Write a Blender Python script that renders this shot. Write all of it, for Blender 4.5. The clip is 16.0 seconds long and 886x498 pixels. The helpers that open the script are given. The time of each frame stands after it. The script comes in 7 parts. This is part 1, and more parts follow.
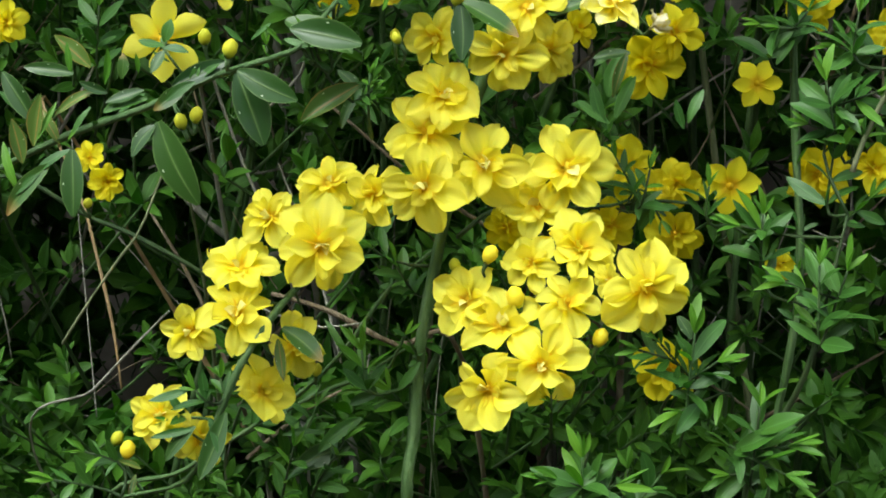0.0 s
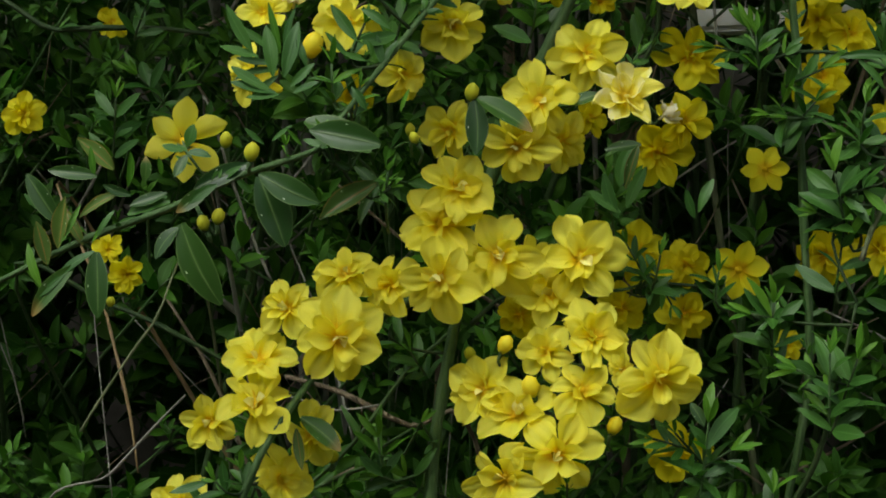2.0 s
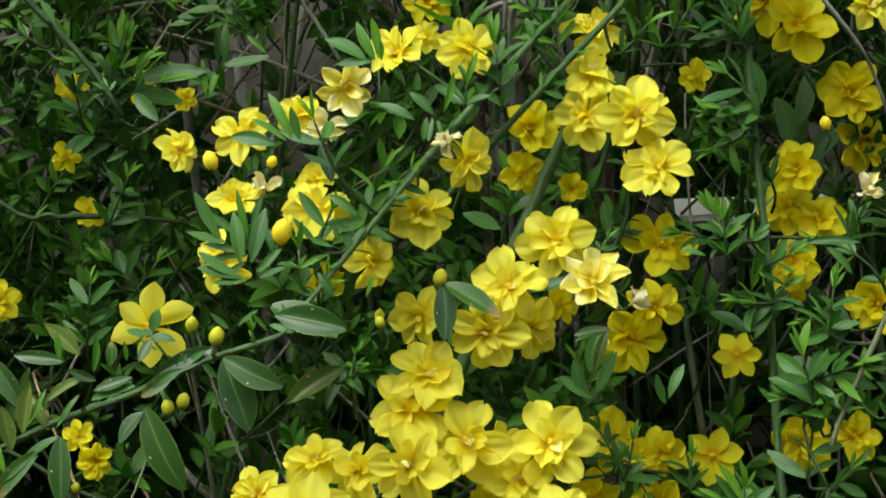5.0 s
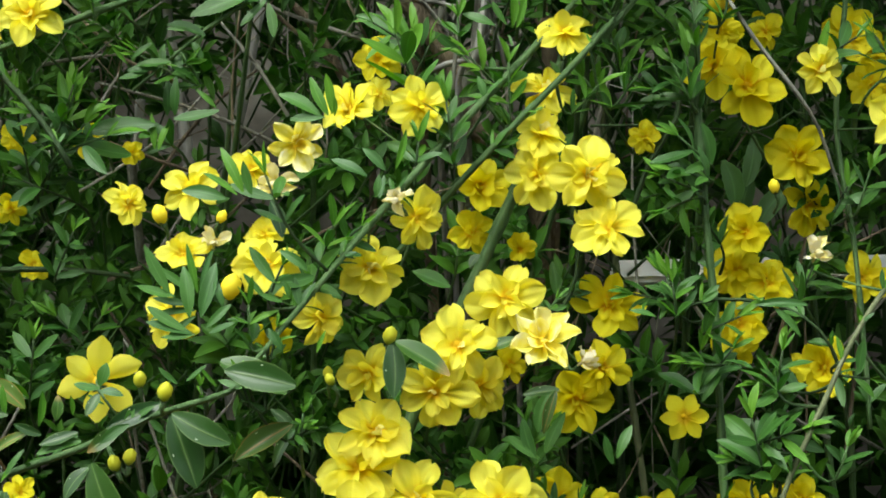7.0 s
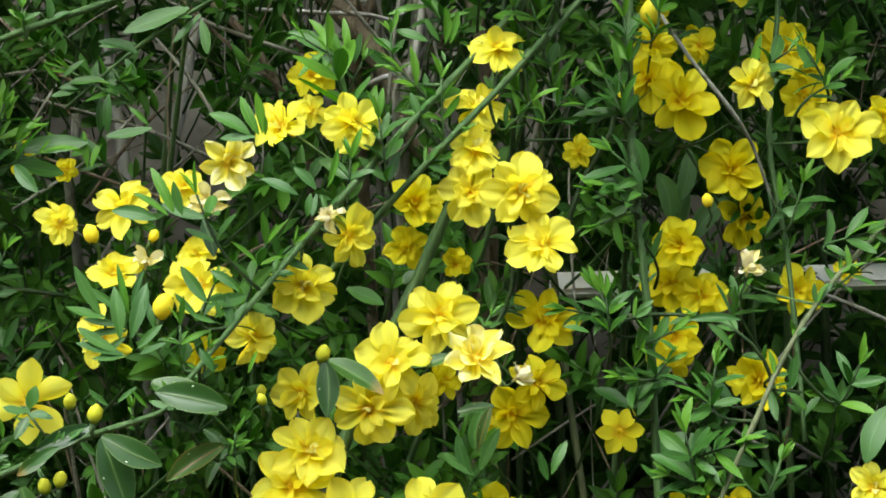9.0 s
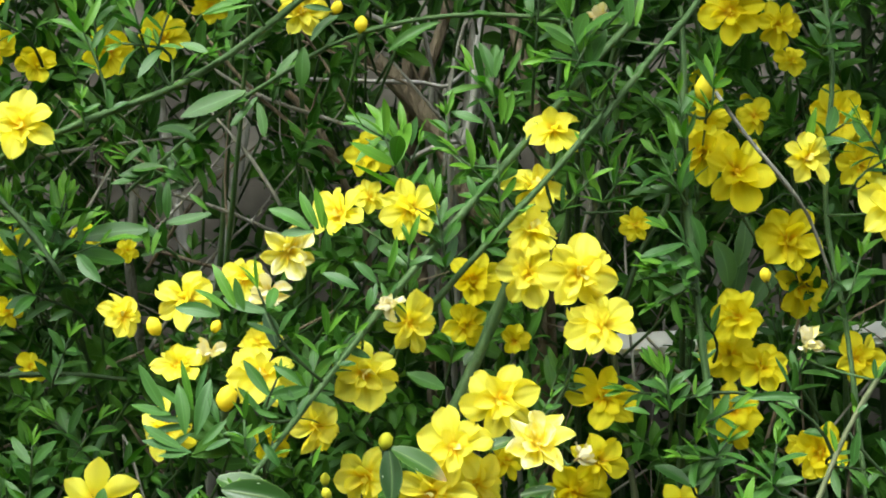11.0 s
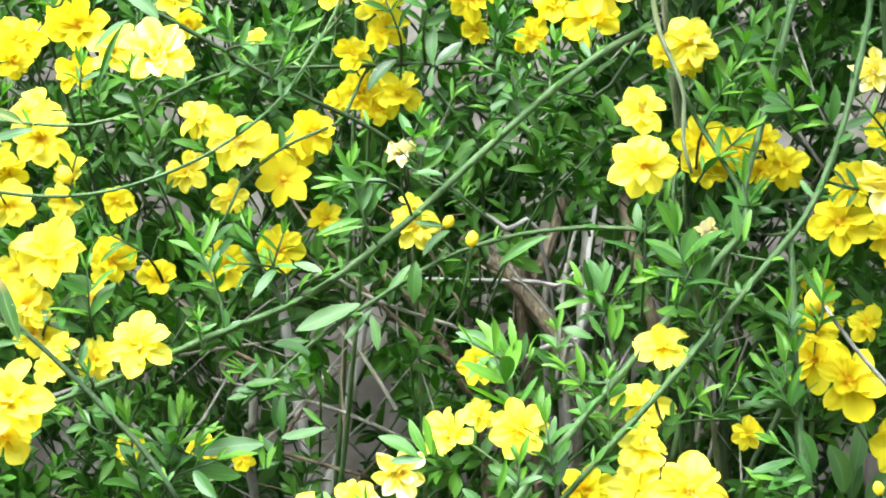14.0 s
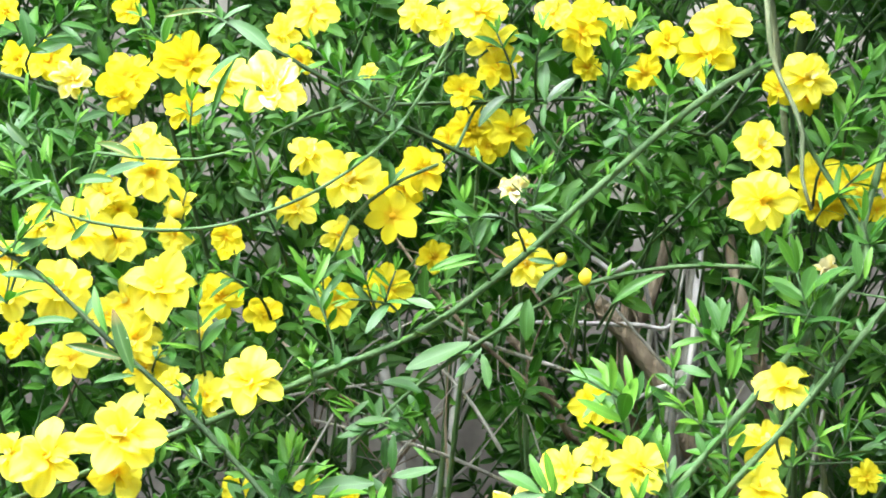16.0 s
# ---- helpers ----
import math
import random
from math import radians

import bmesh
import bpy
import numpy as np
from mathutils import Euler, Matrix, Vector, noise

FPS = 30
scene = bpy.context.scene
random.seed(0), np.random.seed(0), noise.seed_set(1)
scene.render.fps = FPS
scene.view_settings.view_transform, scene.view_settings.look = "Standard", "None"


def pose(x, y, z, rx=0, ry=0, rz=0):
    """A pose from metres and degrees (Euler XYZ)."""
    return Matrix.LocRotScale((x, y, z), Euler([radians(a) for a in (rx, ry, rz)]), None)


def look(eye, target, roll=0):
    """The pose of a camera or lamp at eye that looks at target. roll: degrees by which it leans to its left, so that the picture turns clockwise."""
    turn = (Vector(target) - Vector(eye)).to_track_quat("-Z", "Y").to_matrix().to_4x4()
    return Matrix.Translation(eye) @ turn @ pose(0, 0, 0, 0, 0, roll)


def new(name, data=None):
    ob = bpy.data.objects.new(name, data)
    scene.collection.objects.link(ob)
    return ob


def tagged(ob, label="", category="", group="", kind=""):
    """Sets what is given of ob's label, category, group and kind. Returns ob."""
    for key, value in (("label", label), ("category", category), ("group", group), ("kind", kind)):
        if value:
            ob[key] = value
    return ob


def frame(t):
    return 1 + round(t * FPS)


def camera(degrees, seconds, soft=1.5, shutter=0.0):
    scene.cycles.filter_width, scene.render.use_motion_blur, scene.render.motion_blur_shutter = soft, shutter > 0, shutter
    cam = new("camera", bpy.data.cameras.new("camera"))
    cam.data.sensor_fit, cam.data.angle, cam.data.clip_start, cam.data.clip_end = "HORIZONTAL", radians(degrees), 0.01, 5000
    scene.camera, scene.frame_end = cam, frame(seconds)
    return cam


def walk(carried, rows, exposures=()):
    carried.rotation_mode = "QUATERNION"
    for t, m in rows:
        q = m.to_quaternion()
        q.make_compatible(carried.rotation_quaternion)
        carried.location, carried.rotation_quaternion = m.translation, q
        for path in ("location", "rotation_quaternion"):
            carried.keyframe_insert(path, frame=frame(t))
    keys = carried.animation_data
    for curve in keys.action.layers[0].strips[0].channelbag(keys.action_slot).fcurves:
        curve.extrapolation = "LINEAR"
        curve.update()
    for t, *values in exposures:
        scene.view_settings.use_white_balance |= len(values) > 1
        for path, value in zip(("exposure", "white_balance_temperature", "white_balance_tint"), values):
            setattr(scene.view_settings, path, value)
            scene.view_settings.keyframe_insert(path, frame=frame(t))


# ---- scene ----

cam = camera(25, 16.0, soft=1.75, shutter=0.3)
PATH = [
    (0, (0.047, -1.0924, 0.9643), (-0.0319, 0.906, 0.952), -1.20),
    (0.5, (0.0427, -1.0985, 0.971), (-0.031, 0.9001, 0.9579), -1.23),
    (1, (0.038, -1.1028, 0.98), (-0.033, 0.8959, 0.9637), -1.10),
    (1.5, (0.0294, -1.1077, 0.9977), (-0.0316, 0.8912, 0.9708), -1.54),
    (2, (0.033, -1.1088, 0.9988), (-0.0325, 0.8901, 1.0147), -1.62),
    (2.5, (0.031, -1.1122, 1.0136), (-0.0131, 0.8872, 1.0344), -1.76),
    (3, (0.0375, -1.1148, 1.011), (-0.0097, 0.8839, 1.0672), -1.63),
    (3.5, (0.0462, -1.1116, 1.0044), (-0.013, 0.8852, 1.1015), -1.85),
    (4, (0.044, -1.1095, 1.0061), (-0.0119, 0.8864, 1.1217), -1.83),
    (4.2, (0.0475, -1.1104, 1.0003), (-0.0183, 0.8839, 1.1371), -1.96),
    (6.3, (0.0581, -1.1105, 0.9885), (-0.0042, 0.8709, 1.2533), -1.41),
    (6.5, (0.0448, -1.1098, 0.9968), (0.018, 0.8735, 1.2537), -1.38),
    (7, (0.0447, -1.106, 0.99), (0.0459, 0.8753, 1.2629), -1.24),
    (7.5, (0.0539, -1.1033, 0.9921), (0.0879, 0.8793, 1.2533), -1.52),
    (8, (0.0559, -1.1071, 0.9997), (0.1078, 0.8751, 1.2605), -1.89),
    (10.3, (0.0574, -1.1065, 0.9973), (0.0934, 0.8721, 1.2862), -1.85),
    (10.5, (0.0581, -1.1128, 1.0222), (0.0871, 0.8693, 1.2878), -2.29),
    (11, (0.0528, -1.1193, 1.043), (0.0504, 0.8614, 1.3205), -2.63),
    (11.5, (0.0611, -1.124, 1.0543), (0.0337, 0.8515, 1.3652), -2.70),
    (12, (0.0676, -1.1322, 1.0753), (0.0191, 0.8385, 1.4127), -2.63),
    (12.5, (0.0745, -1.1362, 1.0819), (0.0102, 0.8288, 1.4492), -2.42),
    (13, (0.0752, -1.1389, 1.0862), (-0.0024, 0.8229, 1.467), -2.56),
    (13.5, (0.0662, -1.141, 1.0917), (-0.0197, 0.8186, 1.4825), -2.32),
    (14, (0.0697, -1.1419, 1.0927), (-0.0601, 0.8121, 1.4989), -2.34),
    (14.5, (0.046, -1.1398, 1.0856), (-0.111, 0.8071, 1.5157), -2.03),
    (15, (0.0187, -1.139, 1.0839), (-0.1684, 0.8009, 1.533), -1.88),
    (15.5, (0.0303, -1.1304, 1.0815), (-0.1782, 0.8046, 1.5419), -1.64),
    (16, (0.0356, -1.1248, 1.0795), (-0.1501, 0.8094, 1.5533), -1.70),
]
walk(cam, [(t, look(eye, target, roll)) for t, eye, target, roll in PATH], [(0, 1.3, 6300, 0), (1, 1.25, 6400, 0), (1.5, 0.98, 6450, 0), (2, 0.25, 6575, 0), (2.5, 0.12, 6700, 0), (3.5, 0.2, 6633, 0), (4, 0.48, 6600, 0), (6.5, 1.35, 6433, 0), (8, 1.35, 6380, 0), (10.5, 1.7, 6330, 1), (11, 1.7, 6320, 1), (11.5, 1.68, 6300, 1), (12, 1.56, 6250, 0), (12.5, 1.78, 6180, 4.8), (13, 2.46, 6080, 5.5), (13.5, 2.74, 6000, 6.2), (14.5, 2.8, 5920, 7.2), (16, 2.77, 5850, 8)])

SKY_STRENGTH, SUN_STRENGTH, WALL_TOP = 0.178, 1.05, 2.4

LEDGE = (0.1721, 0.37, 1.1655, 1.1824)  # start, front, bottom and top of the cap

# ---------------------------------------------------------------- world and light
world = bpy.data.worlds.new("overcast_sky")
scene.world = world
world.use_nodes = True
wn, wl = world.node_tree.nodes, world.node_tree.links
sky = wn.new("ShaderNodeTexSky")
sky.sky_type = "NISHITA"
sky.sun_disc = False
sky.sun_elevation, sky.sun_rotation = radians(52), radians(203)
sky.dust_density = 4.0
grey = wn.new("ShaderNodeHueSaturation")  # thin cloud takes most of the blue out of the sky
grey.inputs["Saturation"].default_value = 0.24
wl.new(sky.outputs[0], grey.inputs["Color"])
wl.new(grey.outputs[0], wn["Background"].inputs["Color"])
wn["Background"].inputs["Strength"].default_value = SKY_STRENGTH

sun = new("sun", bpy.data.lights.new("sun", "SUN"))
sun.data.energy, sun.data.angle, sun.data.color = SUN_STRENGTH, radians(38), (1.0, 0.98, 0.94)
sun.matrix_world = look((-1.0, -2.4, 4.4), (0, 0, 1))


# ---------------------------------------------------------------- materials
def shader(name, rough=0.5):
    m = bpy.data.materials.new(name)
    m.use_nodes = True
    nt = m.node_tree
    b = nt.nodes["Principled BSDF"]
    b.inputs["Roughness"].default_value = rough
    return m, nt, nt.nodes, nt.links, b


def node(nt, kind, **inputs):
    n = nt.nodes.new(kind)
    for key, value in inputs.items():
        n.inputs[key.replace("_", " ")].default_value = value
    return n


def ramp(nt, source, stops, ease="LINEAR"):
    r = nt.nodes.new("ShaderNodeValToRGB")
    r.color_ramp.interpolation = ease
    e = r.color_ramp.elements
    while len(e) < len(stops):
        e.new(0.5)
    for item, (p, c) in zip(e, stops):
        item.position, item.color = p, (*c, 1)
    nt.links.new(source, r.inputs[0])
    return r.outputs[0]


def mixed(nt, factor, a, b, how="MIX"):
    m = nt.nodes.new("ShaderNodeMix")
    m.data_type, m.blend_type = "RGBA", how
    for socket, value in ((m.inputs[0], factor), (m.inputs[6], a), (m.inputs[7], b)):
        if isinstance(value, (int, float)):
            socket.default_value = value
        elif isinstance(value, tuple):
            socket.default_value = (*value, 1)
        else:
            nt.links.new(value, socket)
    return m.outputs[2]


def calc(nt, how, a, b=0.0):
    m = nt.nodes.new("ShaderNodeMath")
    m.operation = how
    for socket, value in zip(m.inputs, (a, b)):
        if isinstance(value, (int, float)):
            socket.default_value = value
        else:
            nt.links.new(value, socket)
    return m.outputs[0]


def thin_leaf(name, light, dark, edge, rough, through_light, island=False, veins=0.35, bump=0.25, spots=None, shine=0.36):
    """A leaf or petal: UV u runs across it, v from its base to its tip."""
    m, nt, nodes, links, b = shader(name, rough)
    uv = nodes.new("ShaderNodeUVMap")
    sep = nodes.new("ShaderNodeSeparateXYZ")
    links.new(uv.outputs[0], sep.inputs[0])
    u, v = sep.outputs[0], sep.outputs[1]
    across = calc(nt, "ABSOLUTE", calc(nt, "SUBTRACT", u, 0.5))
    place = nodes.new("ShaderNodeTexCoord").outputs["Object"] if not island else nodes.new("ShaderNodeNewGeometry").outputs["Position"]
    blot = node(nt, "ShaderNodeTexNoise", Scale=2.4 if not island else 90.0, Detail=4.0)
    links.new(place, blot.inputs["Vector"])
    if island:
        rnd = nodes.new("ShaderNodeNewGeometry").outputs["Random Per Island"]
    else:
        rnd = nodes.new("ShaderNodeObjectInfo").outputs["Random"]
    tone = mixed(nt, rnd, dark, light)
    tone = mixed(nt, calc(nt, "MULTIPLY", blot.outputs[0], 0.45), tone, dark)
    rib = ramp(nt, across, [(0.0, (1, 1, 1)), (0.035, (0.25, 0.25, 0.25)), (0.08, (0, 0, 0)), (1, (0, 0, 0))])
    tone = mixed(nt, calc(nt, "MULTIPLY", rib, veins), tone, edge)
    rim = ramp(nt, across, [(0.0, (0, 0, 0)), (0.43, (0, 0, 0)), (0.49, (0.75, 0.75, 0.75)), (1, (1, 1, 1))])
    tone = mixed(nt, calc(nt, "MULTIPLY", rim, veins), tone, edge)
    if spots:
        worn = calc(nt, "MULTIPLY", ramp(nt, v, [(0.0, (0, 0, 0)), (0.72, (0, 0, 0)), (1.0, (1, 1, 1))]), ramp(nt, rnd, [(0.0, (0, 0, 0)), (0.88, (0, 0, 0)), (0.95, (1, 1, 1))]))
        tone = mixed(nt, worn, tone, spots)
    if spots:  # a few pale specks of dried sap
        speck = node(nt, "ShaderNodeTexVoronoi", Scale=2.2)
        links.new(uv.outputs[0], speck.inputs["Vector"])
        tone = mixed(nt, ramp(nt, speck.outputs["Distance"], [(0.0, (1, 1, 1)), (0.035, (1, 1, 1)), (0.05, (0, 0, 0)), (1, (0, 0, 0))]), tone, (0.50, 0.54, 0.44))
    links.new(tone, b.inputs["Base Color"])
    stripe = node(nt, "ShaderNodeTexWave", Scale=4.0, Distortion=3.0)
    stripe.bands_direction = "Y"
    links.new(uv.outputs[0], stripe.inputs["Vector"])
    hump = node(nt, "ShaderNodeBump", Strength=bump, Distance=0.0006)
    links.new(calc(nt, "ADD", calc(nt, "MULTIPLY", stripe.outputs["Fac"], 0.08), calc(nt, "ADD", blot.outputs[0], rib)), hump.inputs["Height"])
    links.new(hump.outputs[0], b.inputs["Normal"])
    b.inputs["Specular IOR Level"].default_value = shine
    glow = nodes.new("ShaderNodeBsdfTranslucent")
    links.new(mixed(nt, 1.0, tone, (0.72, 1.2, 0.5), "MULTIPLY"), glow.inputs["Color"])
    both = node(nt, "ShaderNodeMixShader", Fac=through_light)
    links.new(b.outputs[0], both.inputs[1])
    links.new(glow.outputs[0], both.inputs[2])
    links.new(both.outputs[0], nodes["Material Output"].inputs["Surface"])
    return m


def petal_skin(name, tip, base, deep, through_light=0.3, blemish=None, edge_at=0.5):
    """Yellow petals, deeper towards the throat, with fine lengthwise veins."""
    m, nt, nodes, links, b = shader(name, 0.55)
    uv = nodes.new("ShaderNodeUVMap")
    sep = nodes.new("ShaderNodeSeparateXYZ")
    links.new(uv.outputs[0], sep.inputs[0])
    u, v = sep.outputs[0], sep.outputs[1]
    stretch = node(nt, "ShaderNodeMapping", Scale=(26.0, 1.3, 1.0))
    links.new(uv.outputs[0], stretch.inputs[0])
    rnd = nodes.new("ShaderNodeObjectInfo").outputs["Random"]
    shift = nodes.new("ShaderNodeCombineXYZ")
    links.new(calc(nt, "MULTIPLY", rnd, 31.0), shift.inputs[0])
    links.new(calc(nt, "MULTIPLY", rnd, 17.0), shift.inputs[1])
    links.new(shift.outputs[0], stretch.inputs["Location"])
    lines = node(nt, "ShaderNodeTexNoise", Scale=1.0, Detail=3.0)
    links.new(stretch.outputs[0], lines.inputs["Vector"])
    cloud = node(nt, "ShaderNodeTexNoise", Scale=1.6, Detail=2.0)
    links.new(nodes.new("ShaderNodeTexCoord").outputs["Object"], cloud.inputs["Vector"])
    along = calc(nt, "ADD", v, calc(nt, "MULTIPLY", calc(nt, "SUBTRACT", lines.outputs[0], 0.5), 0.3))
    tone = ramp(nt, along, [(0.0, deep), (0.14, deep), (0.30, base), (0.56, tip)])
    tone = mixed(nt, ramp(nt, lines.outputs[0], [(0.42, (0.35, 0.35, 0.35)), (0.56, (0, 0, 0))]), tone, base)
    tone = mixed(nt, ramp(nt, cloud.outputs[0], [(0.35, (0, 0, 0)), (0.75, (0.4, 0.4, 0.4))]), tone, base)
    tone = mixed(nt, calc(nt, "MULTIPLY", rnd, 0.3), tone, base)
    if blemish:
        old = ramp(nt, cloud.outputs[0], [(edge_at - 0.12, (0, 0, 0)), (edge_at + 0.06, (1, 1, 1))])
        tone = mixed(nt, old, tone, blemish)
    links.new(tone, b.inputs["Base Color"])
    hump = node(nt, "ShaderNodeBump", Strength=0.8, Distance=0.0011)
    links.new(calc(nt, "ADD", lines.outputs[0], cloud.outputs[0]), hump.inputs["Height"])
    links.new(hump.outputs[0], b.inputs["Normal"])
    b.inputs["Specular IOR Level"].default_value = 0.25
    glow = nodes.new("ShaderNodeBsdfTranslucent")
    links.new(mixed(nt, 1.0, tone, (1.03, 0.98, 0.42), "MULTIPLY"), glow.inputs["Color"])
    both = node(nt, "ShaderNodeMixShader", Fac=through_light)
    links.new(b.outputs[0], both.inputs[1])
    links.new(glow.outputs[0], both.inputs[2])
    links.new(both.outputs[0], nodes["Material Output"].inputs["Surface"])
    return m


def rough_skin(name, a, b_, c, scale, rough=0.7, bump=0.4, stretch=(1, 1, 1), depth=0.002, ridges=None):
    """Bark, stems, soil and masonry: two sizes of noise over three tones."""
    m, nt, nodes, links, b = shader(name, rough)
    mp = node(nt, "ShaderNodeMapping", Scale=stretch)
    links.new(nodes.new("ShaderNodeTexCoord").outputs["Object"], mp.inputs[0])
    big = node(nt, "ShaderNodeTexNoise", Scale=scale, Detail=4.0)
    fine = node(nt, "ShaderNodeTexNoise", Scale=scale * 7.0, Detail=5.0)
    for n in (big, fine):
        links.new(mp.outputs[0], n.inputs["Vector"])
    tone = ramp(nt, big.outputs[0], [(0.3, a), (0.5, b_), (0.72, c)])
    tone = mixed(nt, calc(nt, "MULTIPLY", fine.outputs[0], 0.45), tone, a)
    if ridges:  # paler angles along a four-edged stem; UV u is 1 on an edge and 0 in a groove
        sep = nodes.new("ShaderNodeSeparateXYZ")
        links.new(nodes.new("ShaderNodeUVMap").outputs[0], sep.inputs[0])
        tone = mixed(nt, calc(nt, "MULTIPLY", sep.outputs[0], 0.35), tone, ridges)
    links.new(tone, b.inputs["Base Color"])
    b.inputs["Specular IOR Level"].default_value = 0.25
    hump = node(nt, "ShaderNodeBump", Strength=bump, Distance=depth)
    links.new(calc(nt, "ADD", big.outputs[0], fine.outputs[0]), hump.inputs["Height"])
    links.new(hump.outputs[0], b.inputs["Normal"])
    return m


PETAL = petal_skin("yellow_petal", (0.95, 0.905, 0.150), (0.94, 0.86, 0.055), (0.88, 0.58, 0.008), 0.56)
# Darker copy of the yellow petal; shade is put into its colour.
PETAL_SHADED = petal_skin("shaded_yellow_petal", (0.87, 0.81, 0.032), (0.85, 0.74, 0.014), (0.78, 0.45, 0.004), 0.54)
# Cream tone carries the white highlights on the innermost petals.
PETAL_HIGHLIT = petal_skin("highlit_cream_petal", (0.93, 0.89, 0.42), (0.92, 0.85, 0.22), (0.88, 0.72, 0.08), 0.3)
PETAL_PALE = petal_skin("fading_petal", (0.94, 0.88, 0.20), (0.92, 0.82, 0.08), (0.86, 0.62, 0.03), 0.45, (0.94, 0.90, 0.52), 0.62)
PETAL_DRY = petal_skin("withered_petal", (0.88, 0.80, 0.34), (0.84, 0.72, 0.22), (0.58, 0.40, 0.12), 0.35, (0.88, 0.83, 0.62), 0.52)
LEAF_OLD = thin_leaf("dark_leaf", (0.0400, 0.0960, 0.0130), (0.0100, 0.0390, 0.0060), (0.26, 0.36, 0.12), 0.38, 0.14, veins=0.3, spots=(0.26, 0.17, 0.05), shine=0.4)
LEAF_YOUNG = thin_leaf("young_leaf", (0.1180, 0.2600, 0.0180), (0.0500, 0.1480, 0.0114), (0.20, 0.40, 0.06), 0.46, 0.30, veins=0.35, shine=0.28)
LEAF_BLUE = thin_leaf("mature_leaf", (0.0490, 0.1380, 0.0125), (0.0210, 0.0770, 0.0085), (0.13, 0.30, 0.08), 0.50, 0.20, veins=0.3, shine=0.42)
LEAF_RUST = thin_leaf("turning_leaf", (0.1056, 0.1672, 0.0264), (0.0396, 0.0924, 0.0176), (0.36, 0.17, 0.05), 0.42, 0.2, veins=0.75, spots=(0.24, 0.10, 0.03))
LEAF_MASS = thin_leaf("inner_leaf", (0.0580, 0.1540, 0.0090), (0.0175, 0.0640, 0.0045), (0.10, 0.24, 0.05), 0.55, 0.24, island=True, veins=0.3, shine=0.2)
STEM = rough_skin("green_stem", (0.020, 0.052, 0.012), (0.046, 0.098, 0.026), (0.095, 0.150, 0.060), 90, 0.6, 0.7, (1, 1, 0.4), ridges=(0.105, 0.17, 0.065))
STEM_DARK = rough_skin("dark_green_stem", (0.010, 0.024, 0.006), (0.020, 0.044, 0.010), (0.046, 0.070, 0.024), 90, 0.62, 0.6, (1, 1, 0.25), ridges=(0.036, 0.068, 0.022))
STEM_PALE = rough_skin("pale_old_stem", (0.055, 0.072, 0.032), (0.110, 0.132, 0.062), (0.20, 0.21, 0.12), 90, 0.75, 0.7, (1, 1, 0.25))
TWIG_TAN = rough_skin("dry_twig", (0.16, 0.11, 0.05), (0.26, 0.18, 0.09), (0.34, 0.26, 0.15), 70, 0.75, 0.4, (1, 1, 0.3))
BARK = rough_skin("brown_bark", (0.085, 0.066, 0.042), (0.185, 0.148, 0.098), (0.32, 0.265, 0.185), 60, 0.85, 1.0, (1, 1, 0.3), depth=0.004)
BARK_GREY = rough_skin("grey_bark", (0.125, 0.125, 0.098), (0.215, 0.212, 0.175), (0.35, 0.345, 0.295), 60, 0.85, 1.0, (1, 1, 0.3), depth=0.004)
# Pale dead wood, its colour raised further for light reaching the hollows.
BLEACHED_LIT = rough_skin("bleached_wood_lit", (0.20, 0.19, 0.17), (0.33, 0.32, 0.30), (0.46, 0.45, 0.42), 60, 0.85, 0.8, (1, 1, 0.3))
BUD = petal_skin("bud_skin", (0.86, 0.74, 0.045), (0.80, 0.66, 0.03), (0.45, 0.48, 0.03))
BUD_GREEN = petal_skin("young_bud_skin", (0.56, 0.54, 0.03), (0.40, 0.44, 0.03), (0.18, 0.28, 0.02))
SOIL = rough_skin("leaf_litter_soil", (0.030, 0.022, 0.015), (0.075, 0.055, 0.038), (0.16, 0.12, 0.08), 14, 0.9, 0.9, depth=0.02)
PLASTER = rough_skin("weathered_plaster", (0.046, 0.042, 0.032), (0.105, 0.096, 0.076), (0.21, 0.196, 0.165), 11, 0.85, 0.4)
STONE = rough_skin("dark_stone", (0.035, 0.033, 0.028), (0.07, 0.065, 0.055), (0.11, 0.10, 0.085), 9, 0.85, 0.8)
CONCRETE = rough_skin("pale_concrete", (0.62, 0.62, 0.59), (0.74, 0.74, 0.71), (0.82, 0.82, 0.79), 18, 0.8, 0.3)


# ---------------------------------------------------------------- helpers for things and parts
def mesh_of(name, verts, faces, uvs=None, materials=(), slots=None, smooth=True):
    me = bpy.data.meshes.new(name)
    me.from_pydata([tuple(v) for v in verts], [], [tuple(f) for f in faces])
    for m in materials:
        me.materials.append(m)
    if smooth:
        me.polygons.foreach_set("use_smooth", [True] * len(me.polygons))
    if slots is not None:
        me.polygons.foreach_set("material_index", list(slots))
    if uvs is not None:
        layer = me.uv_layers.new(name="UVMap")
        index = np.zeros(len(me.loops), dtype=np.int32)
        me.loops.foreach_get("vertex_index", index)
        layer.data.foreach_set("uv", np.asarray(uvs, dtype=np.float32)[index].ravel())
    me.update()
    return me


def part(name, data, parent, label="", local=None):
    ob = new(name, data)
    ob.parent = parent
    if local is not None:
        ob.matrix_local = local
    return tagged(ob, label)


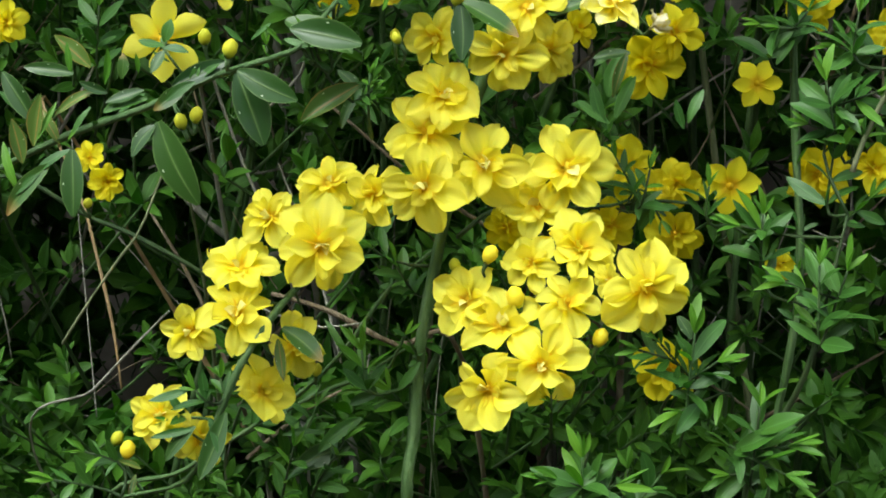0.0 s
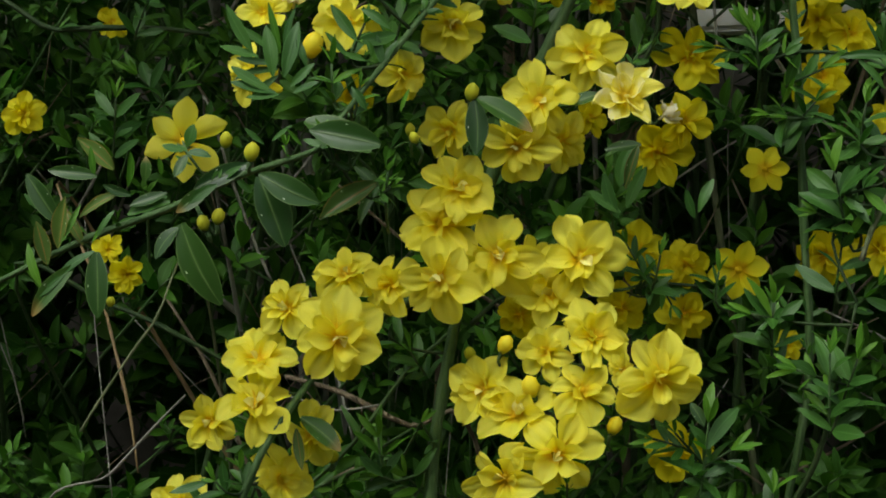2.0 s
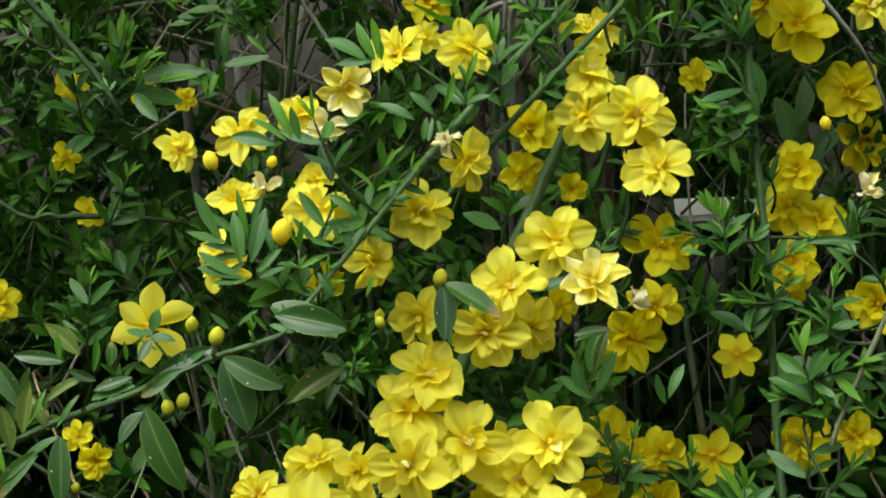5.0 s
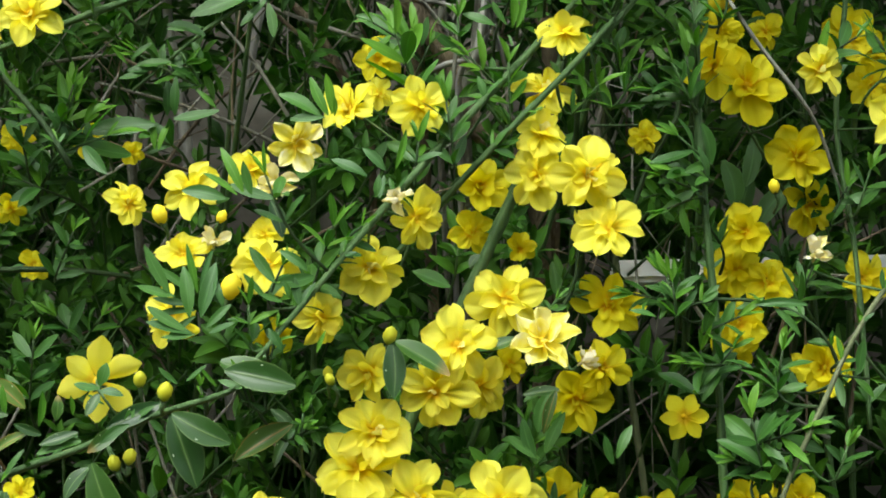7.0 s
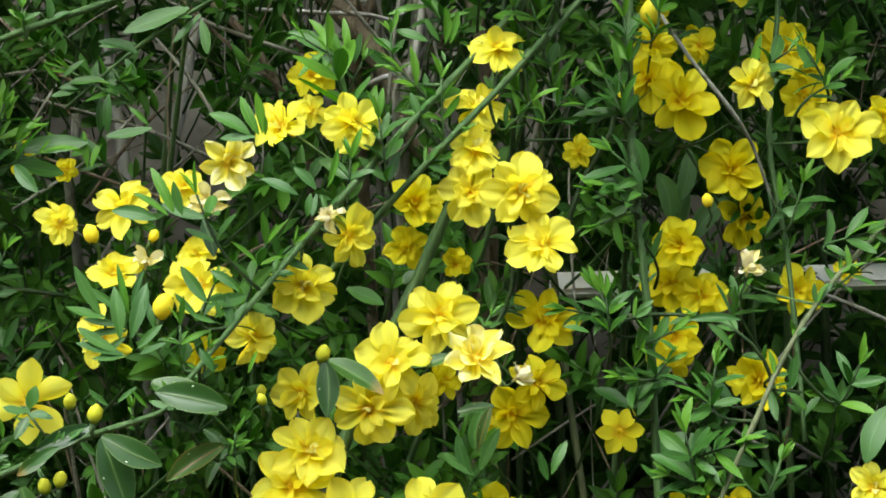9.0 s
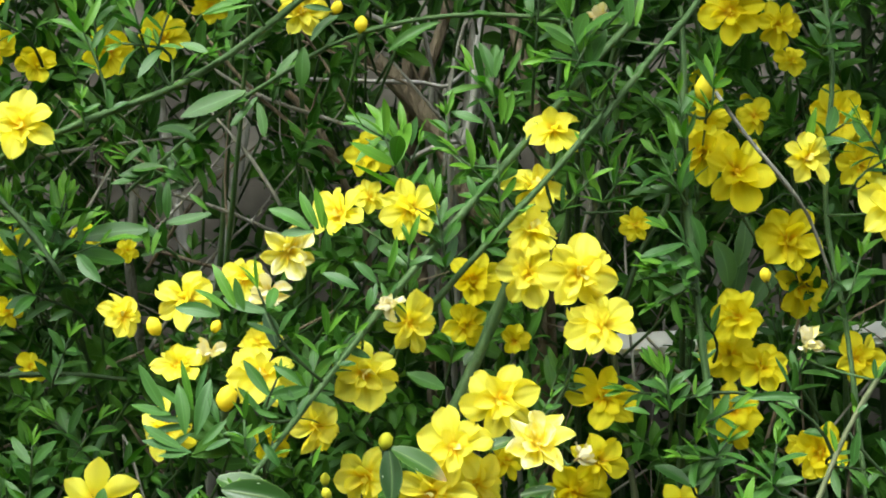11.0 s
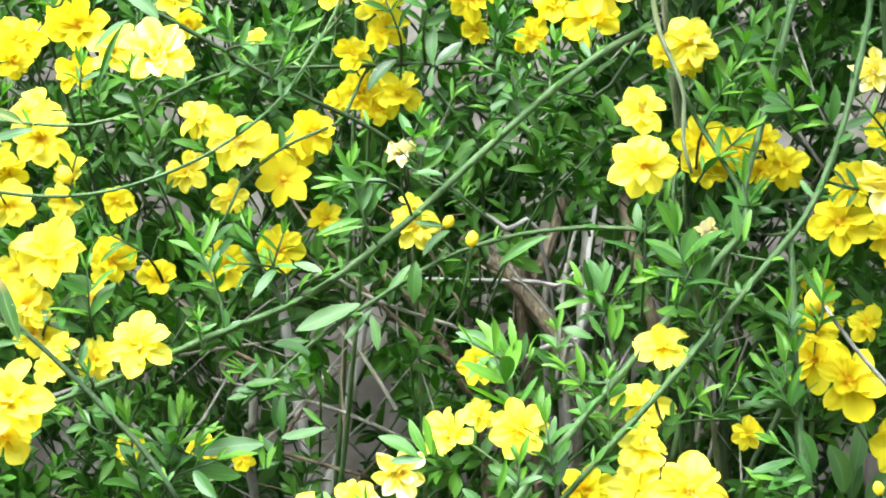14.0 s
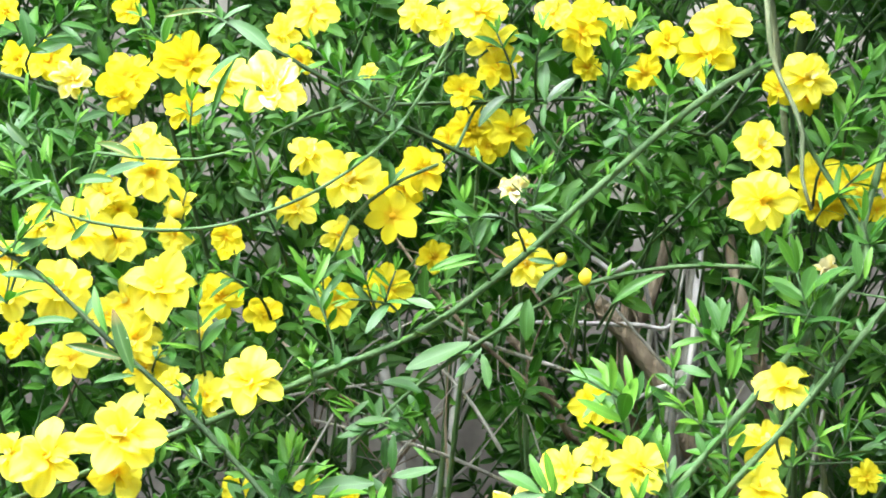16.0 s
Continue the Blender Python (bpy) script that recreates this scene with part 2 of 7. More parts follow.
def smooth_line(points, step=0.012):
    """A rounded line through points of (x, y, z, radius)."""
    p = [np.array(q, float) for q in points]
    p = [2 * p[0] - p[1], *p, 2 * p[-1] - p[-2]]
    out = []
    for a, b, c, d in zip(p, p[1:], p[2:], p[3:]):
        n = max(2, int(np.linalg.norm(c[:3] - b[:3]) / step))
        for k in range(n):
            s = k / n
            out.append(0.5 * (2 * b + (c - a) * s + (2 * a - 5 * b + 4 * c - d) * s**2 + (3 * b - a - 3 * c + d) * s**3))
    out.append(p[-2])
    for q in out:
        q[3] = max(q[3], 0.0005)
    return out


def tube(line, sides=8, square=0.0, knots=0.0, rng=None, start=0):
    """Rings round a line; square flattens them to the four-edged stems of jasmine, knots swells the nodes."""
    verts, faces = [], []
    up = Vector((0.3, 1, 0.2))
    for i, q in enumerate(line):
        a, b = line[max(i - 1, 0)], line[min(i + 1, len(line) - 1)]
        way = Vector(b[:3] - a[:3]).normalized()
        side = way.cross(up).normalized()
        top = side.cross(way)
        r = q[3] * (1 + (knots * (i % 5 == 0)) + (rng.uniform(-0.06, 0.06) if rng else 0))
        for k in range(sides):
            ang = 2 * math.pi * k / sides
            rr = r * (1 + square * math.cos(4 * ang))
            verts.append(Vector(q[:3]) + side * (rr * math.cos(ang)) + top * (rr * math.sin(ang)))
    for i in range(len(line) - 1):
        for k in range(sides):
            k2 = (k + 1) % sides
            faces.append((start + i * sides + k, start + i * sides + k2, start + (i + 1) * sides + k2, start + (i + 1) * sides + k))
    faces.append(tuple(start + k for k in reversed(range(sides))))
    faces.append(tuple(start + (len(line) - 1) * sides + k for k in range(sides)))
    return verts, faces


def blade(seed, width, point, cup, bend, nu=4, nv=6, ripple=0.0, notch=0.0, full=1.0, fold=0.0, crease=0.0):
    """A thin curved blade along +y, one unit long: (verts, faces, uvs). point: how early it is widest."""
    rng = random.Random(seed)
    ph1, ph2, sway = rng.uniform(0, 6.3), rng.uniform(0, 6.3), rng.uniform(-0.06, 0.06)
    verts, faces, uvs = [], [], []
    for j in range(nv + 1):
        v = j / nv
        w = width * 0.5 * max(math.sin(math.pi * (0.03 + 0.955 * v) ** point), 0.0) ** full
        y = v * (1 - 0.18 * abs(bend) * v)
        for i in range(nu + 1):
            u = i / nu * 2 - 1
            z = cup * w * (fold * abs(u) + (1 - fold) * u * u) + crease * math.sin(8.5 * u + ph2 + 2 * v) * math.sin(math.pi * min(v * 1.15, 1)) - bend * v * v + ripple * math.sin(7 * v + ph1 + 2.2 * u) * abs(u) * 0.6 + ripple * 0.5 * math.sin(4 * u + ph2) * v
            tipcut = -notch * v**6 * (1 - abs(u)) + 0.0
            verts.append((u * w + sway * math.sin(3 * v), y + tipcut, z))
            uvs.append((i / nu, v))
    for j in range(nv):
        for i in range(nu):
            a = j * (nu + 1) + i
            faces.append((a, a + 1, a + nu + 2, a + nu + 1))
    return verts, faces, uvs


def blades(name, material, count, seed, **shape):
    """Several meshes of one kind of blade; a pair (low, high) in shape is drawn anew for each."""
    made = []
    for k in range(count):
        rng = random.Random(seed * 100 + k)
        args = {key: rng.uniform(*val) if isinstance(val, tuple) else val for key, val in shape.items()}
        v, f, uv = blade(seed * 100 + k, **args)
        made.append(mesh_of(name, v, f, uv, [material]))
    return made


def basis(axis, spin=0.0):
    """A turn whose z points along axis."""
    return Vector(axis).normalized().to_track_quat("Z", "Y").to_matrix().to_4x4() @ Matrix.Rotation(spin, 4, "Z")


def petal_set(material, seed):
    return (blades("petal", material, 12, seed, width=(0.60, 0.86), point=(1.2, 1.65), cup=(0.1, 0.6), bend=(-0.15, 0.36), ripple=(0.05, 0.13), notch=(-0.05, 0.08), full=(0.56, 0.76), crease=(0.025, 0.065), nu=10, nv=9),
            blades("petal", material, 10, seed + 1, width=(0.55, 0.82), point=(1.15, 1.5), cup=(0.3, 0.9), bend=(-0.45, 0.3), ripple=(0.06, 0.16), full=(0.56, 0.76), crease=(0.03, 0.06), nu=6, nv=7))


# "deep" blossoms wear the darkened yellow that stands for shade.
PETALS = {"fresh": petal_set(PETAL, 11), "deep": petal_set(PETAL_SHADED, 13), "pale": (blades("petal", PETAL_PALE, 8, 15, width=(0.5, 0.72), point=(1.15, 1.5), cup=(0.3, 1.1), bend=(-0.4, 0.5), ripple=(0.08, 0.18), full=(0.6, 0.8), crease=(0.03, 0.06), nu=8, nv=8), petal_set(PETAL_PALE, 15)[1])}
DRY = blades("petal", PETAL_DRY, 6, 17, crease=(0.04, 0.08), width=(0.45, 0.7), point=(1.2, 1.6), cup=(0.9, 1.8), bend=(-0.8, 0.9), ripple=(0.14, 0.28), full=0.7, nu=4, nv=7)
STAR = {"deep": blades("petal", PETAL_SHADED, 6, 19, width=(0.55, 0.68), point=(1.15, 1.4), cup=(0.2, 0.5), bend=(0.0, 0.25), ripple=0.03, full=(0.7, 0.85), nu=4, nv=6),
        "fresh": blades("petal", PETAL, 6, 21, width=(0.55, 0.68), point=(1.15, 1.4), cup=(0.2, 0.5), bend=(0.0, 0.25), ripple=0.03, full=(0.7, 0.85), nu=4, nv=6)}
# Small heart petals with their highlights painted in.
HEARTS = blades("petal", PETAL_HIGHLIT, 6, 23, width=(0.55, 0.8), point=(1.2, 1.6), cup=(0.6, 1.4), bend=(-0.6, 0.2), ripple=(0.06, 0.17), full=(0.58, 0.8), crease=(0.02, 0.05), nu=4, nv=6)
LEAVES = {
    "old": blades("leaf", LEAF_OLD, 6, 31, width=0.38, point=(0.95, 1.1), cup=(0.2, 0.45), bend=(0.0, 0.28), full=(0.66, 0.8), ripple=0.012, fold=0.6, nu=4, nv=8),
    "young": blades("leaf", LEAF_YOUNG, 8, 33, width=(0.19, 0.28), point=(0.98, 1.15), cup=(0.15, 0.5), bend=(-0.12, 0.3), full=(0.66, 0.82), ripple=0.012, fold=0.5, nu=4, nv=7),
    "blue": blades("leaf", LEAF_BLUE, 8, 35, width=(0.24, 0.34), point=(1.0, 1.2), cup=(0.1, 0.4), bend=(-0.08, 0.32), full=(0.6, 0.76), ripple=0.014, fold=0.5, nu=4, nv=7),
    "rust": blades("leaf", LEAF_RUST, 4, 37, width=(0.3, 0.4), point=(0.85, 1.0), cup=(0.3, 0.8), bend=(0.0, 0.4), full=0.9, ripple=0.03, fold=0.7, nu=4, nv=7),
}
LINES = {}


def dice(*place):
    """A generator of its own for each place, so that one thing's chance does not hang on another's."""
    return random.Random(repr([round(q, 4) for q in place]))


def nearest(branch_ob, place):
    best = min(LINES[branch_ob.name], key=lambda q: (q[0] - place[0]) ** 2 + (q[1] - place[1]) ** 2 + (q[2] - place[2]) ** 2)
    return Vector(best[:3])


def branch(label, points, skin, name="jasmine_branch", root=None, sides=8, square=0.15, category="branch"):
    """A stem along points of (x, y, z, radius), from its tip to where it comes from; root carries it on to the ground."""
    rng = dice(*points[0][:3])
    ob = tagged(new(name), label, category, "branches of the jasmine hedge")
    pts = list(points)
    if root:
        x, y, z, r = pts[-1]
        rx, ry = root
        pts += [(x + (rx - x) * 0.25, max(y, 0.25) * 0.5 + ry * 0.5, z * 0.72, max(r * 0.8, 0.0022)), (x + (rx - x) * 0.7, ry, z * 0.35, max(r, 0.003)), (rx, ry, -0.03, max(r, 0.005))]
    line = smooth_line(pts)
    v, f = tube(line, sides, square, 0.16, rng)
    part("stem", mesh_of("stem", v, f, [(1.0 - k % 2, 0.5) for k in range(len(v))], [skin]), ob)
    LINES[ob.name] = line
    return ob


def flower(owner, x, y, z, size, a=0.0, b=0.0, kind="fresh", away=False, label=""):
    """A semi-double blossom; a and b lean its face to the right and upwards."""
    rng = dice(x, y, z)
    axis = Vector((a, 1.0 if away else -1.0, b)).normalized()
    turn = Matrix.Translation((x, y, z)) @ basis(axis, rng.uniform(0, 6.3))
    r = size * 0.5
    # tube, calyx and the stalk back to the stem
    back = Vector((x, y, z)) - axis * min(r * 0.62, 0.013)
    goal = nearest(owner, back)
    near = (goal - back).length < 0.05
    if not near:
        goal = back - axis * 0.012 + Vector((0, 0.012, -0.006))
    inv = turn.inverted()
    rim, throat, neck = Vector((x, y, z)) + axis * r * 0.06, Vector((x, y, z)) - axis * r * 0.1, back
    tube_line = [np.array([*(inv @ p), q]) for p, q in ((rim, r * 0.13), (throat, r * 0.085), (neck, r * 0.06))]
    v, f = tube(tube_line, 8)
    slots = [0] * len(f)
    bend = back - axis * 0.008
    stalk = smooth_line([(*(inv @ p), q) for p, q in ((neck, r * 0.075), (bend, 0.0009), ((bend + goal) * 0.5 - axis * 0.002, 0.0007), (goal, 0.0008))], 0.006)
    v2, f2 = tube(stalk, 6, start=len(v))
    v, f, slots = v + v2, f + f2, slots + [1] * len(f2)
    for k in range(6):  # calyx lobes
        ang = k * math.pi / 3 + rng.uniform(-0.2, 0.2)
        c, s = math.cos(ang), math.sin(ang)
        o, n = inv @ neck, len(v)
        reach = r * rng.uniform(0.25, 0.36)
        v += [o + Vector((c * r * 0.05 - s * r * 0.05, s * r * 0.05 + c * r * 0.05, 0)), o + Vector((c * r * 0.05 + s * r * 0.05, s * r * 0.05 - c * r * 0.05, 0)),
              o + Vector((c * reach * 0.75, s * reach * 0.75, reach * 0.7)), o + Vector((c * r * 0.12, s * r * 0.12, r * 0.12))]
        f += [(n, n + 1, n + 3), (n, n + 3, n + 2), (n + 1, n + 2, n + 3)]
        slots += [1, 1, 1]
    skin = {"deep": PETAL_SHADED, "pale": PETAL_PALE, "dry": PETAL_DRY, "star": PETAL_SHADED}.get(kind, PETAL)
    base = part("flower", mesh_of("flower", v, f, [(0.5, 0.05)] * len(v), [skin, STEM], slots), owner, label, turn)

    def petal(data, phi, lift, length, out=0.07, roll=0.0, wide=1.0):
        m = Matrix.Rotation(phi, 4, "Z") @ Matrix.Translation((0, out * r, 0.02 * r)) @ Matrix.Rotation(lift, 4, "X") @ Matrix.Rotation(roll, 4, "Y") @ Matrix.Diagonal((length * wide, length, length, 1))
        part("petal", data, base, "", m)

    if kind == "dry":
        for k in range(6):
            petal(rng.choice(DRY), k * 1.05 + rng.uniform(-0.4, 0.4), rng.uniform(0.0, 1.0), r * rng.uniform(0.65, 1.0), roll=rng.uniform(-0.9, 0.9), wide=1.1)
        for k in range(6):
            petal(rng.choice(DRY), k * 1.05 + rng.uniform(-0.4, 0.4), rng.uniform(0.7, 1.4), r * rng.uniform(0.5, 0.8), roll=rng.uniform(-0.9, 0.9))
        return base
    if away:  # seen from behind, its petals spread behind the calyx
        for k in range(6):
            petal(rng.choice(STAR["fresh"]), k * 1.047 + rng.uniform(-0.12, 0.12), rng.uniform(-0.05, 0.3), r * rng.uniform(0.9, 1.1), roll=rng.uniform(-0.25, 0.25), wide=1.0)
        return base
    if kind == "star":
        n = 6
        for k in range(n):
            petal(rng.choice(STAR["deep"]), k * 2 * math.pi / n + rng.uniform(-0.1, 0.1), rng.uniform(0.02, 0.25), r * rng.uniform(0.9, 1.02), roll=rng.uniform(-0.2, 0.2), wide=1.15)
        return base
    outer, inner = PETALS[kind]
    n, open_by = rng.choice((6, 6, 7, 7)), rng.choice((-0.12, 0.0, 0.0, 0.14, 0.25))
    for k in range(n):
        petal(rng.choice(outer), k * 2 * math.pi / n + rng.uniform(-0.2, 0.2), open_by + rng.uniform(-0.2, 0.32), r * rng.uniform(0.84, 1.07), roll=rng.uniform(-0.4, 0.4), wide=rng.uniform(0.9, 1.12))
    turn_in = rng.uniform(0, 6.3)
    for k in range(rng.choice((4, 5, 5))):
        petal(rng.choice(inner), turn_in + k * 1.26 + rng.uniform(-0.35, 0.35), rng.uniform(0.25, 0.75), r * rng.uniform(0.5, 0.78), 0.05, rng.uniform(-0.45, 0.45))
    heart = HEARTS if kind == "fresh" and rng.random() < 0.6 else inner
    for k in range(rng.choice((1, 2, 3))):
        petal(rng.choice(heart), rng.uniform(0, 6.3), rng.uniform(0.7, 1.25), r * rng.uniform(0.28, 0.46), 0.02, rng.uniform(-0.6, 0.6))
    return base


def bud(owner, x, y, z, size, young=False):
    rng = dice(x, y, z)
    axis = Vector((rng.uniform(-0.5, 0.5), -0.45, rng.uniform(0.5, 1.0))).normalized()
    turn = Matrix.Translation((x, y, z)) @ basis(axis)
    inv = turn.inverted()
    r = size * 0.5
    rings = [(-1.0, 0.30), (-0.75, 0.62), (-0.3, 0.93), (0.15, 1.0), (0.55, 0.82), (0.85, 0.48), (1.04, 0.1)]
    v, f = tube([np.array([0.06 * r * math.sin(3 * h), 0, h * r * 1.25, w * r * 0.92]) for h, w in rings], 10, 0.0)
    for i, q in enumerate(v):  # furled petal edges
        ang = math.atan2(q[1], q[0]) + q[2] / r * 0.9
        s = 1 + 0.09 * math.sin(5 * ang)
        v[i] = Vector((q[0] * s, q[1] * s, q[2]))
    ob = part("flower_bud", mesh_of("flower_bud", v, f, [(0.5, min(max((q[2] / r + 1) / 2, 0), 1)) for q in v], [BUD_GREEN if young else BUD]), owner, "closed green-yellow bud" if young else "plump closed yellow bud", turn)
    back = Vector((x, y, z)) - axis * r * 1.2
    goal = nearest(owner, back)
    if (goal - back).length > 0.04:
        goal = back + Vector((0, 0.012, -0.01))
    stalk = smooth_line([(*(inv @ p), q) for p, q in ((back, r * 0.42), (back - axis * 0.006, 0.0009), (goal, 0.0008))], 0.006)
    v, f = tube(stalk, 6)
    for k in range(5):
        ang, n, h = k * 1.257, len(v), r * 0.7
        c, s = math.cos(ang), math.sin(ang)
        v += [Vector((c * r * 0.3, s * r * 0.3, -r * 1.22)), Vector((math.cos(ang + 0.5) * r * 0.6, math.sin(ang + 0.5) * r * 0.6, -r * 1.05)), Vector((c * r * 1.1, s * r * 1.1, -r * 1.22 + h)), Vector((math.cos(ang - 0.5) * r * 0.6, math.sin(ang - 0.5) * r * 0.6, -r * 1.05))]
        f += [(n, n + 1, n + 2), (n, n + 2, n + 3)]
    part("calyx", mesh_of("calyx", v, f, None, [STEM]), ob)


def leaf(owner, base, tip, kind="old", wide=1.0, face=0.0):
    """One leaf from its base to its tip; face turns its upper side about its length."""
    rng = dice(*base, *tip)
    p, q = Vector(base), Vector(tip)
    way = (q - p).normalized()
    normal = Vector((0.0, -1.0, 0.45))
    side = way.cross(normal).normalized()
    normal = side.cross(way)
    m = Matrix((side, way, normal)).transposed().to_4x4()
    size = (q - p).length
    m = Matrix.Translation(p) @ m @ Matrix.Rotation(face + rng.uniform(-0.25, 0.25), 4, "Y") @ Matrix.Diagonal((size * wide, size, size, 1))
    part("leaf", rng.choice(LEAVES[kind]), owner, "", m)


def leaf_frame(place, way, length, rng, roll=0.7, wide=1.0):
    """A leaf at a place along way, its upper side turned towards the light, give or take a roll."""
    d = Vector(way).normalized()
    normal = Vector((rng.uniform(-0.4, 0.4), -0.75, 0.75))
    side = d.cross(normal).normalized()
    m = Matrix((side, d, side.cross(d))).transposed().to_4x4()
    return Matrix.Translation(place) @ m @ Matrix.Rotation(rng.uniform(-roll, roll), 4, "Y") @ Matrix.Diagonal((length * wide, length, length, 1))


def stalk(owner, line, skin=STEM, name="twig"):
    v, f = tube(smooth_line(line, 0.008), 6, 0.0, 0.1)
    part(name, mesh_of(name, v, f, None, [skin]), owner)


def sprig(owner, x, y, z, dx, dz, size, nodes_=3, kind="young", out=0.25):
    """A leafy shoot that ends at a place and grows towards (dx, dz); leaves are about size long."""
    rng = dice(x, y, z, dx, dz)
    tip = Vector((x, y, z))
    way = Vector((dx, -out, dz)).normalized()
    gap = size * 0.5
    foot = tip - way * gap * nodes_
    goal = nearest(owner, foot)
    if (goal - foot).length > 0.045:
        goal = foot + Vector((-dx * 0.01, 0.03, -abs(dz) * 0.01 - 0.01))
    mid = foot * 0.6 + goal * 0.4 - way * 0.004
    stalk(owner, [(*tip, 0.0006), (*foot, 0.0008), (*mid, 0.0009), (*goal, 0.0010)], STEM if rng.random() < 0.4 else STEM_DARK)
    spin = rng.uniform(0, 6.3)
    for k in range(nodes_ + 1):
        place = tip - way * gap * k
        young = k == 0
        count = rng.choice((3, 4)) if young else rng.choice((2, 3, 4, 4))
        for j in range(count):
            ang = spin + k * 1.57 + j * 2 * math.pi / count + rng.uniform(-0.3, 0.3)
            splay = rng.uniform(0.2, 0.55) if young else rng.uniform(0.6, 1.2)
            length = size * (rng.uniform(0.4, 0.8) if young else rng.uniform(0.6, 1.1))
            d = basis(way).to_3x3() @ Vector((math.cos(ang) * math.sin(splay), math.sin(ang) * math.sin(splay), math.cos(splay)))
            # Above 1.25 m more bright young leaves stand for stronger sky light.
            part("leaf", rng.choice(LEAVES["young" if young or rng.random() < (0.5 if kind == "young" and (k == 1 or z > 1.25) else 0.12) else "blue" if kind == "young" else kind]), owner, "", leaf_frame(place, d, length, rng))


def tufts(owner, gap, size, low=0.85, kinds=("blue", "blue", "young")):
    """Small leaves in crosswise pairs at the nodes of a stem, where it is above a height and near the face of the hedge."""
    line = LINES[owner.name]
    rng = dice(*line[0][:3], gap)
    run, due, turned = 0.0, gap * 0.4, 0.0
    for a, b in zip(line, line[1:]):
        run += float(np.linalg.norm(b[:3] - a[:3]))
        if run < due or b[2] < low or b[1] > 0.16:
            continue
        due, turned = run + gap * rng.uniform(0.55, 1.5), turned + 1.57
        way = Vector(a[:3] - b[:3])
        if way.z < 0:
            way = -way
        place, frame3, reach = Vector(b[:3]), basis(way).to_3x3(), rng.uniform(0.7, 1.15)
        for j in range(rng.choice((2, 3, 4, 5))):
            ang = turned + j * 3.14 + (0.9 if j > 1 else 0.0) + rng.uniform(-0.35, 0.35)
            splay = rng.uniform(0.7, 1.2) if j < 2 else rng.uniform(0.25, 0.7)
            d = frame3 @ Vector((math.cos(ang) * math.sin(splay), math.sin(ang) * math.sin(splay), math.cos(splay)))
            part("leaf", rng.choice(LEAVES[rng.choice(kinds)]), owner, "", leaf_frame(place, d, size * reach * rng.uniform(0.6, 1.0), rng, 0.6))


def structure(name, data, label, category):
    return tagged(new(name, data), label, category, "", "structure")


# ---------------------------------------------------------------- ground, wall and ledge
def grid_sheet(name, x0, x1, y0, y1, n, material, height):
    v, f = [], []
    for j in range(n + 1):
        for i in range(n + 1):
            x, y = x0 + (x1 - x0) * i / n, y0 + (y1 - y0) * j / n
            v.append((x, y, height(x, y)))
    for j in range(n):
        for i in range(n):
            a = j * (n + 1) + i
            f.append((a, a + 1, a + n + 2, a + n + 1))
    return mesh_of(name, v, f, None, [material])


structure("ground", grid_sheet("ground", -60, 60, -60, 60, 120, SOIL, lambda x, y: 0.02 * noise.noise((x * 0.7, y * 0.7, 0)) - 0.02), "bare dark soil strewn with leaf litter", "ground")


def box_mesh(name, x0, x1, y0, y1, z0, z1, material, bevel=0.01):
    bm = bmesh.new()
    bmesh.ops.create_cube(bm, size=1.0)
    bmesh.ops.transform(bm, matrix=Matrix.Translation(((x0 + x1) / 2, (y0 + y1) / 2, (z0 + z1) / 2)) @ Matrix.Diagonal((x1 - x0, y1 - y0, z1 - z0, 1)), verts=bm.verts)
    bmesh.ops.bevel(bm, geom=bm.edges[:], offset=bevel, segments=2, affect="EDGES")
    me = bpy.data.meshes.new(name)
    bm.to_mesh(me)
    bm.free()
    me.materials.append(material)
    return me


structure("wall_back", box_mesh("wall_back", -7, 7, 1.25, 1.45, -0.1, WALL_TOP, PLASTER), "weathered grey-brown plaster wall behind the hedge", "wall")
# Unseen wall added behind the camera to keep low sky light off the hedge.
structure("wall_front", box_mesh("wall_front", -9, 9, -4.6, -4.4, -0.1, 2.6, STONE), "added unseen dark wall behind the camera, blocking the low sky", "wall")
fence = tagged(new("fence"), "pale painted fence rail behind the hedge", "fence", "", "")
part("rail", box_mesh("rail", LEDGE[0], 1.25, LEDGE[1], LEDGE[1] + 0.035, LEDGE[2], LEDGE[3], CONCRETE, 0.004), fence)
for post_x in (0.56, 1.1):
    part("post", box_mesh("post", post_x, post_x + 0.045, LEDGE[1] + 0.036, LEDGE[1] + 0.08, -0.05, LEDGE[3], CONCRETE, 0.004), fence)


# ---------------------------------------------------------------- the jasmine, branch by branch

arch = branch("arching green jasmine stem crowded with double yellow blossoms", [(-0.1722, -0.02, 0.8272, 0.0008), (-0.14, 0, 0.8334, 0.0011), (-0.1197, -0.022, 0.8668, 0.0017), (-0.1056, -0.024, 0.8974, 0.0019), (-0.09, -0.012, 0.922, 0.0019), (-0.0727, 0.02, 0.9436, 0.0017), (-0.0429, 0.03, 0.9682, 0.0017), (-0.011, 0.035, 0.9851, 0.0017), (0.0079, 0.045, 0.9881, 0.0018)], STEM)
flower(arch, 0.0055, -0.005, 1.0403, 0.0433, 0.25, 0.35)
flower(arch, -0.0037, 0, 1.0214, 0.051, -0.1, 0.55)
flower(arch, -0.0049, -0.02, 0.9907, 0.0467, 0, 0)
flower(arch, 0.0269, -0.005, 1.003, 0.0507, -0.15, 0.1)
flower(arch, 0.042, 0.02, 0.9972, 0.0346, 0.7, 0)
flower(arch, -0.0586, 0.01, 0.9951, 0.0385, -0.1, 0.6)
flower(arch, -0.0333, 0, 0.9881, 0.0409, -0.7, 0.1)
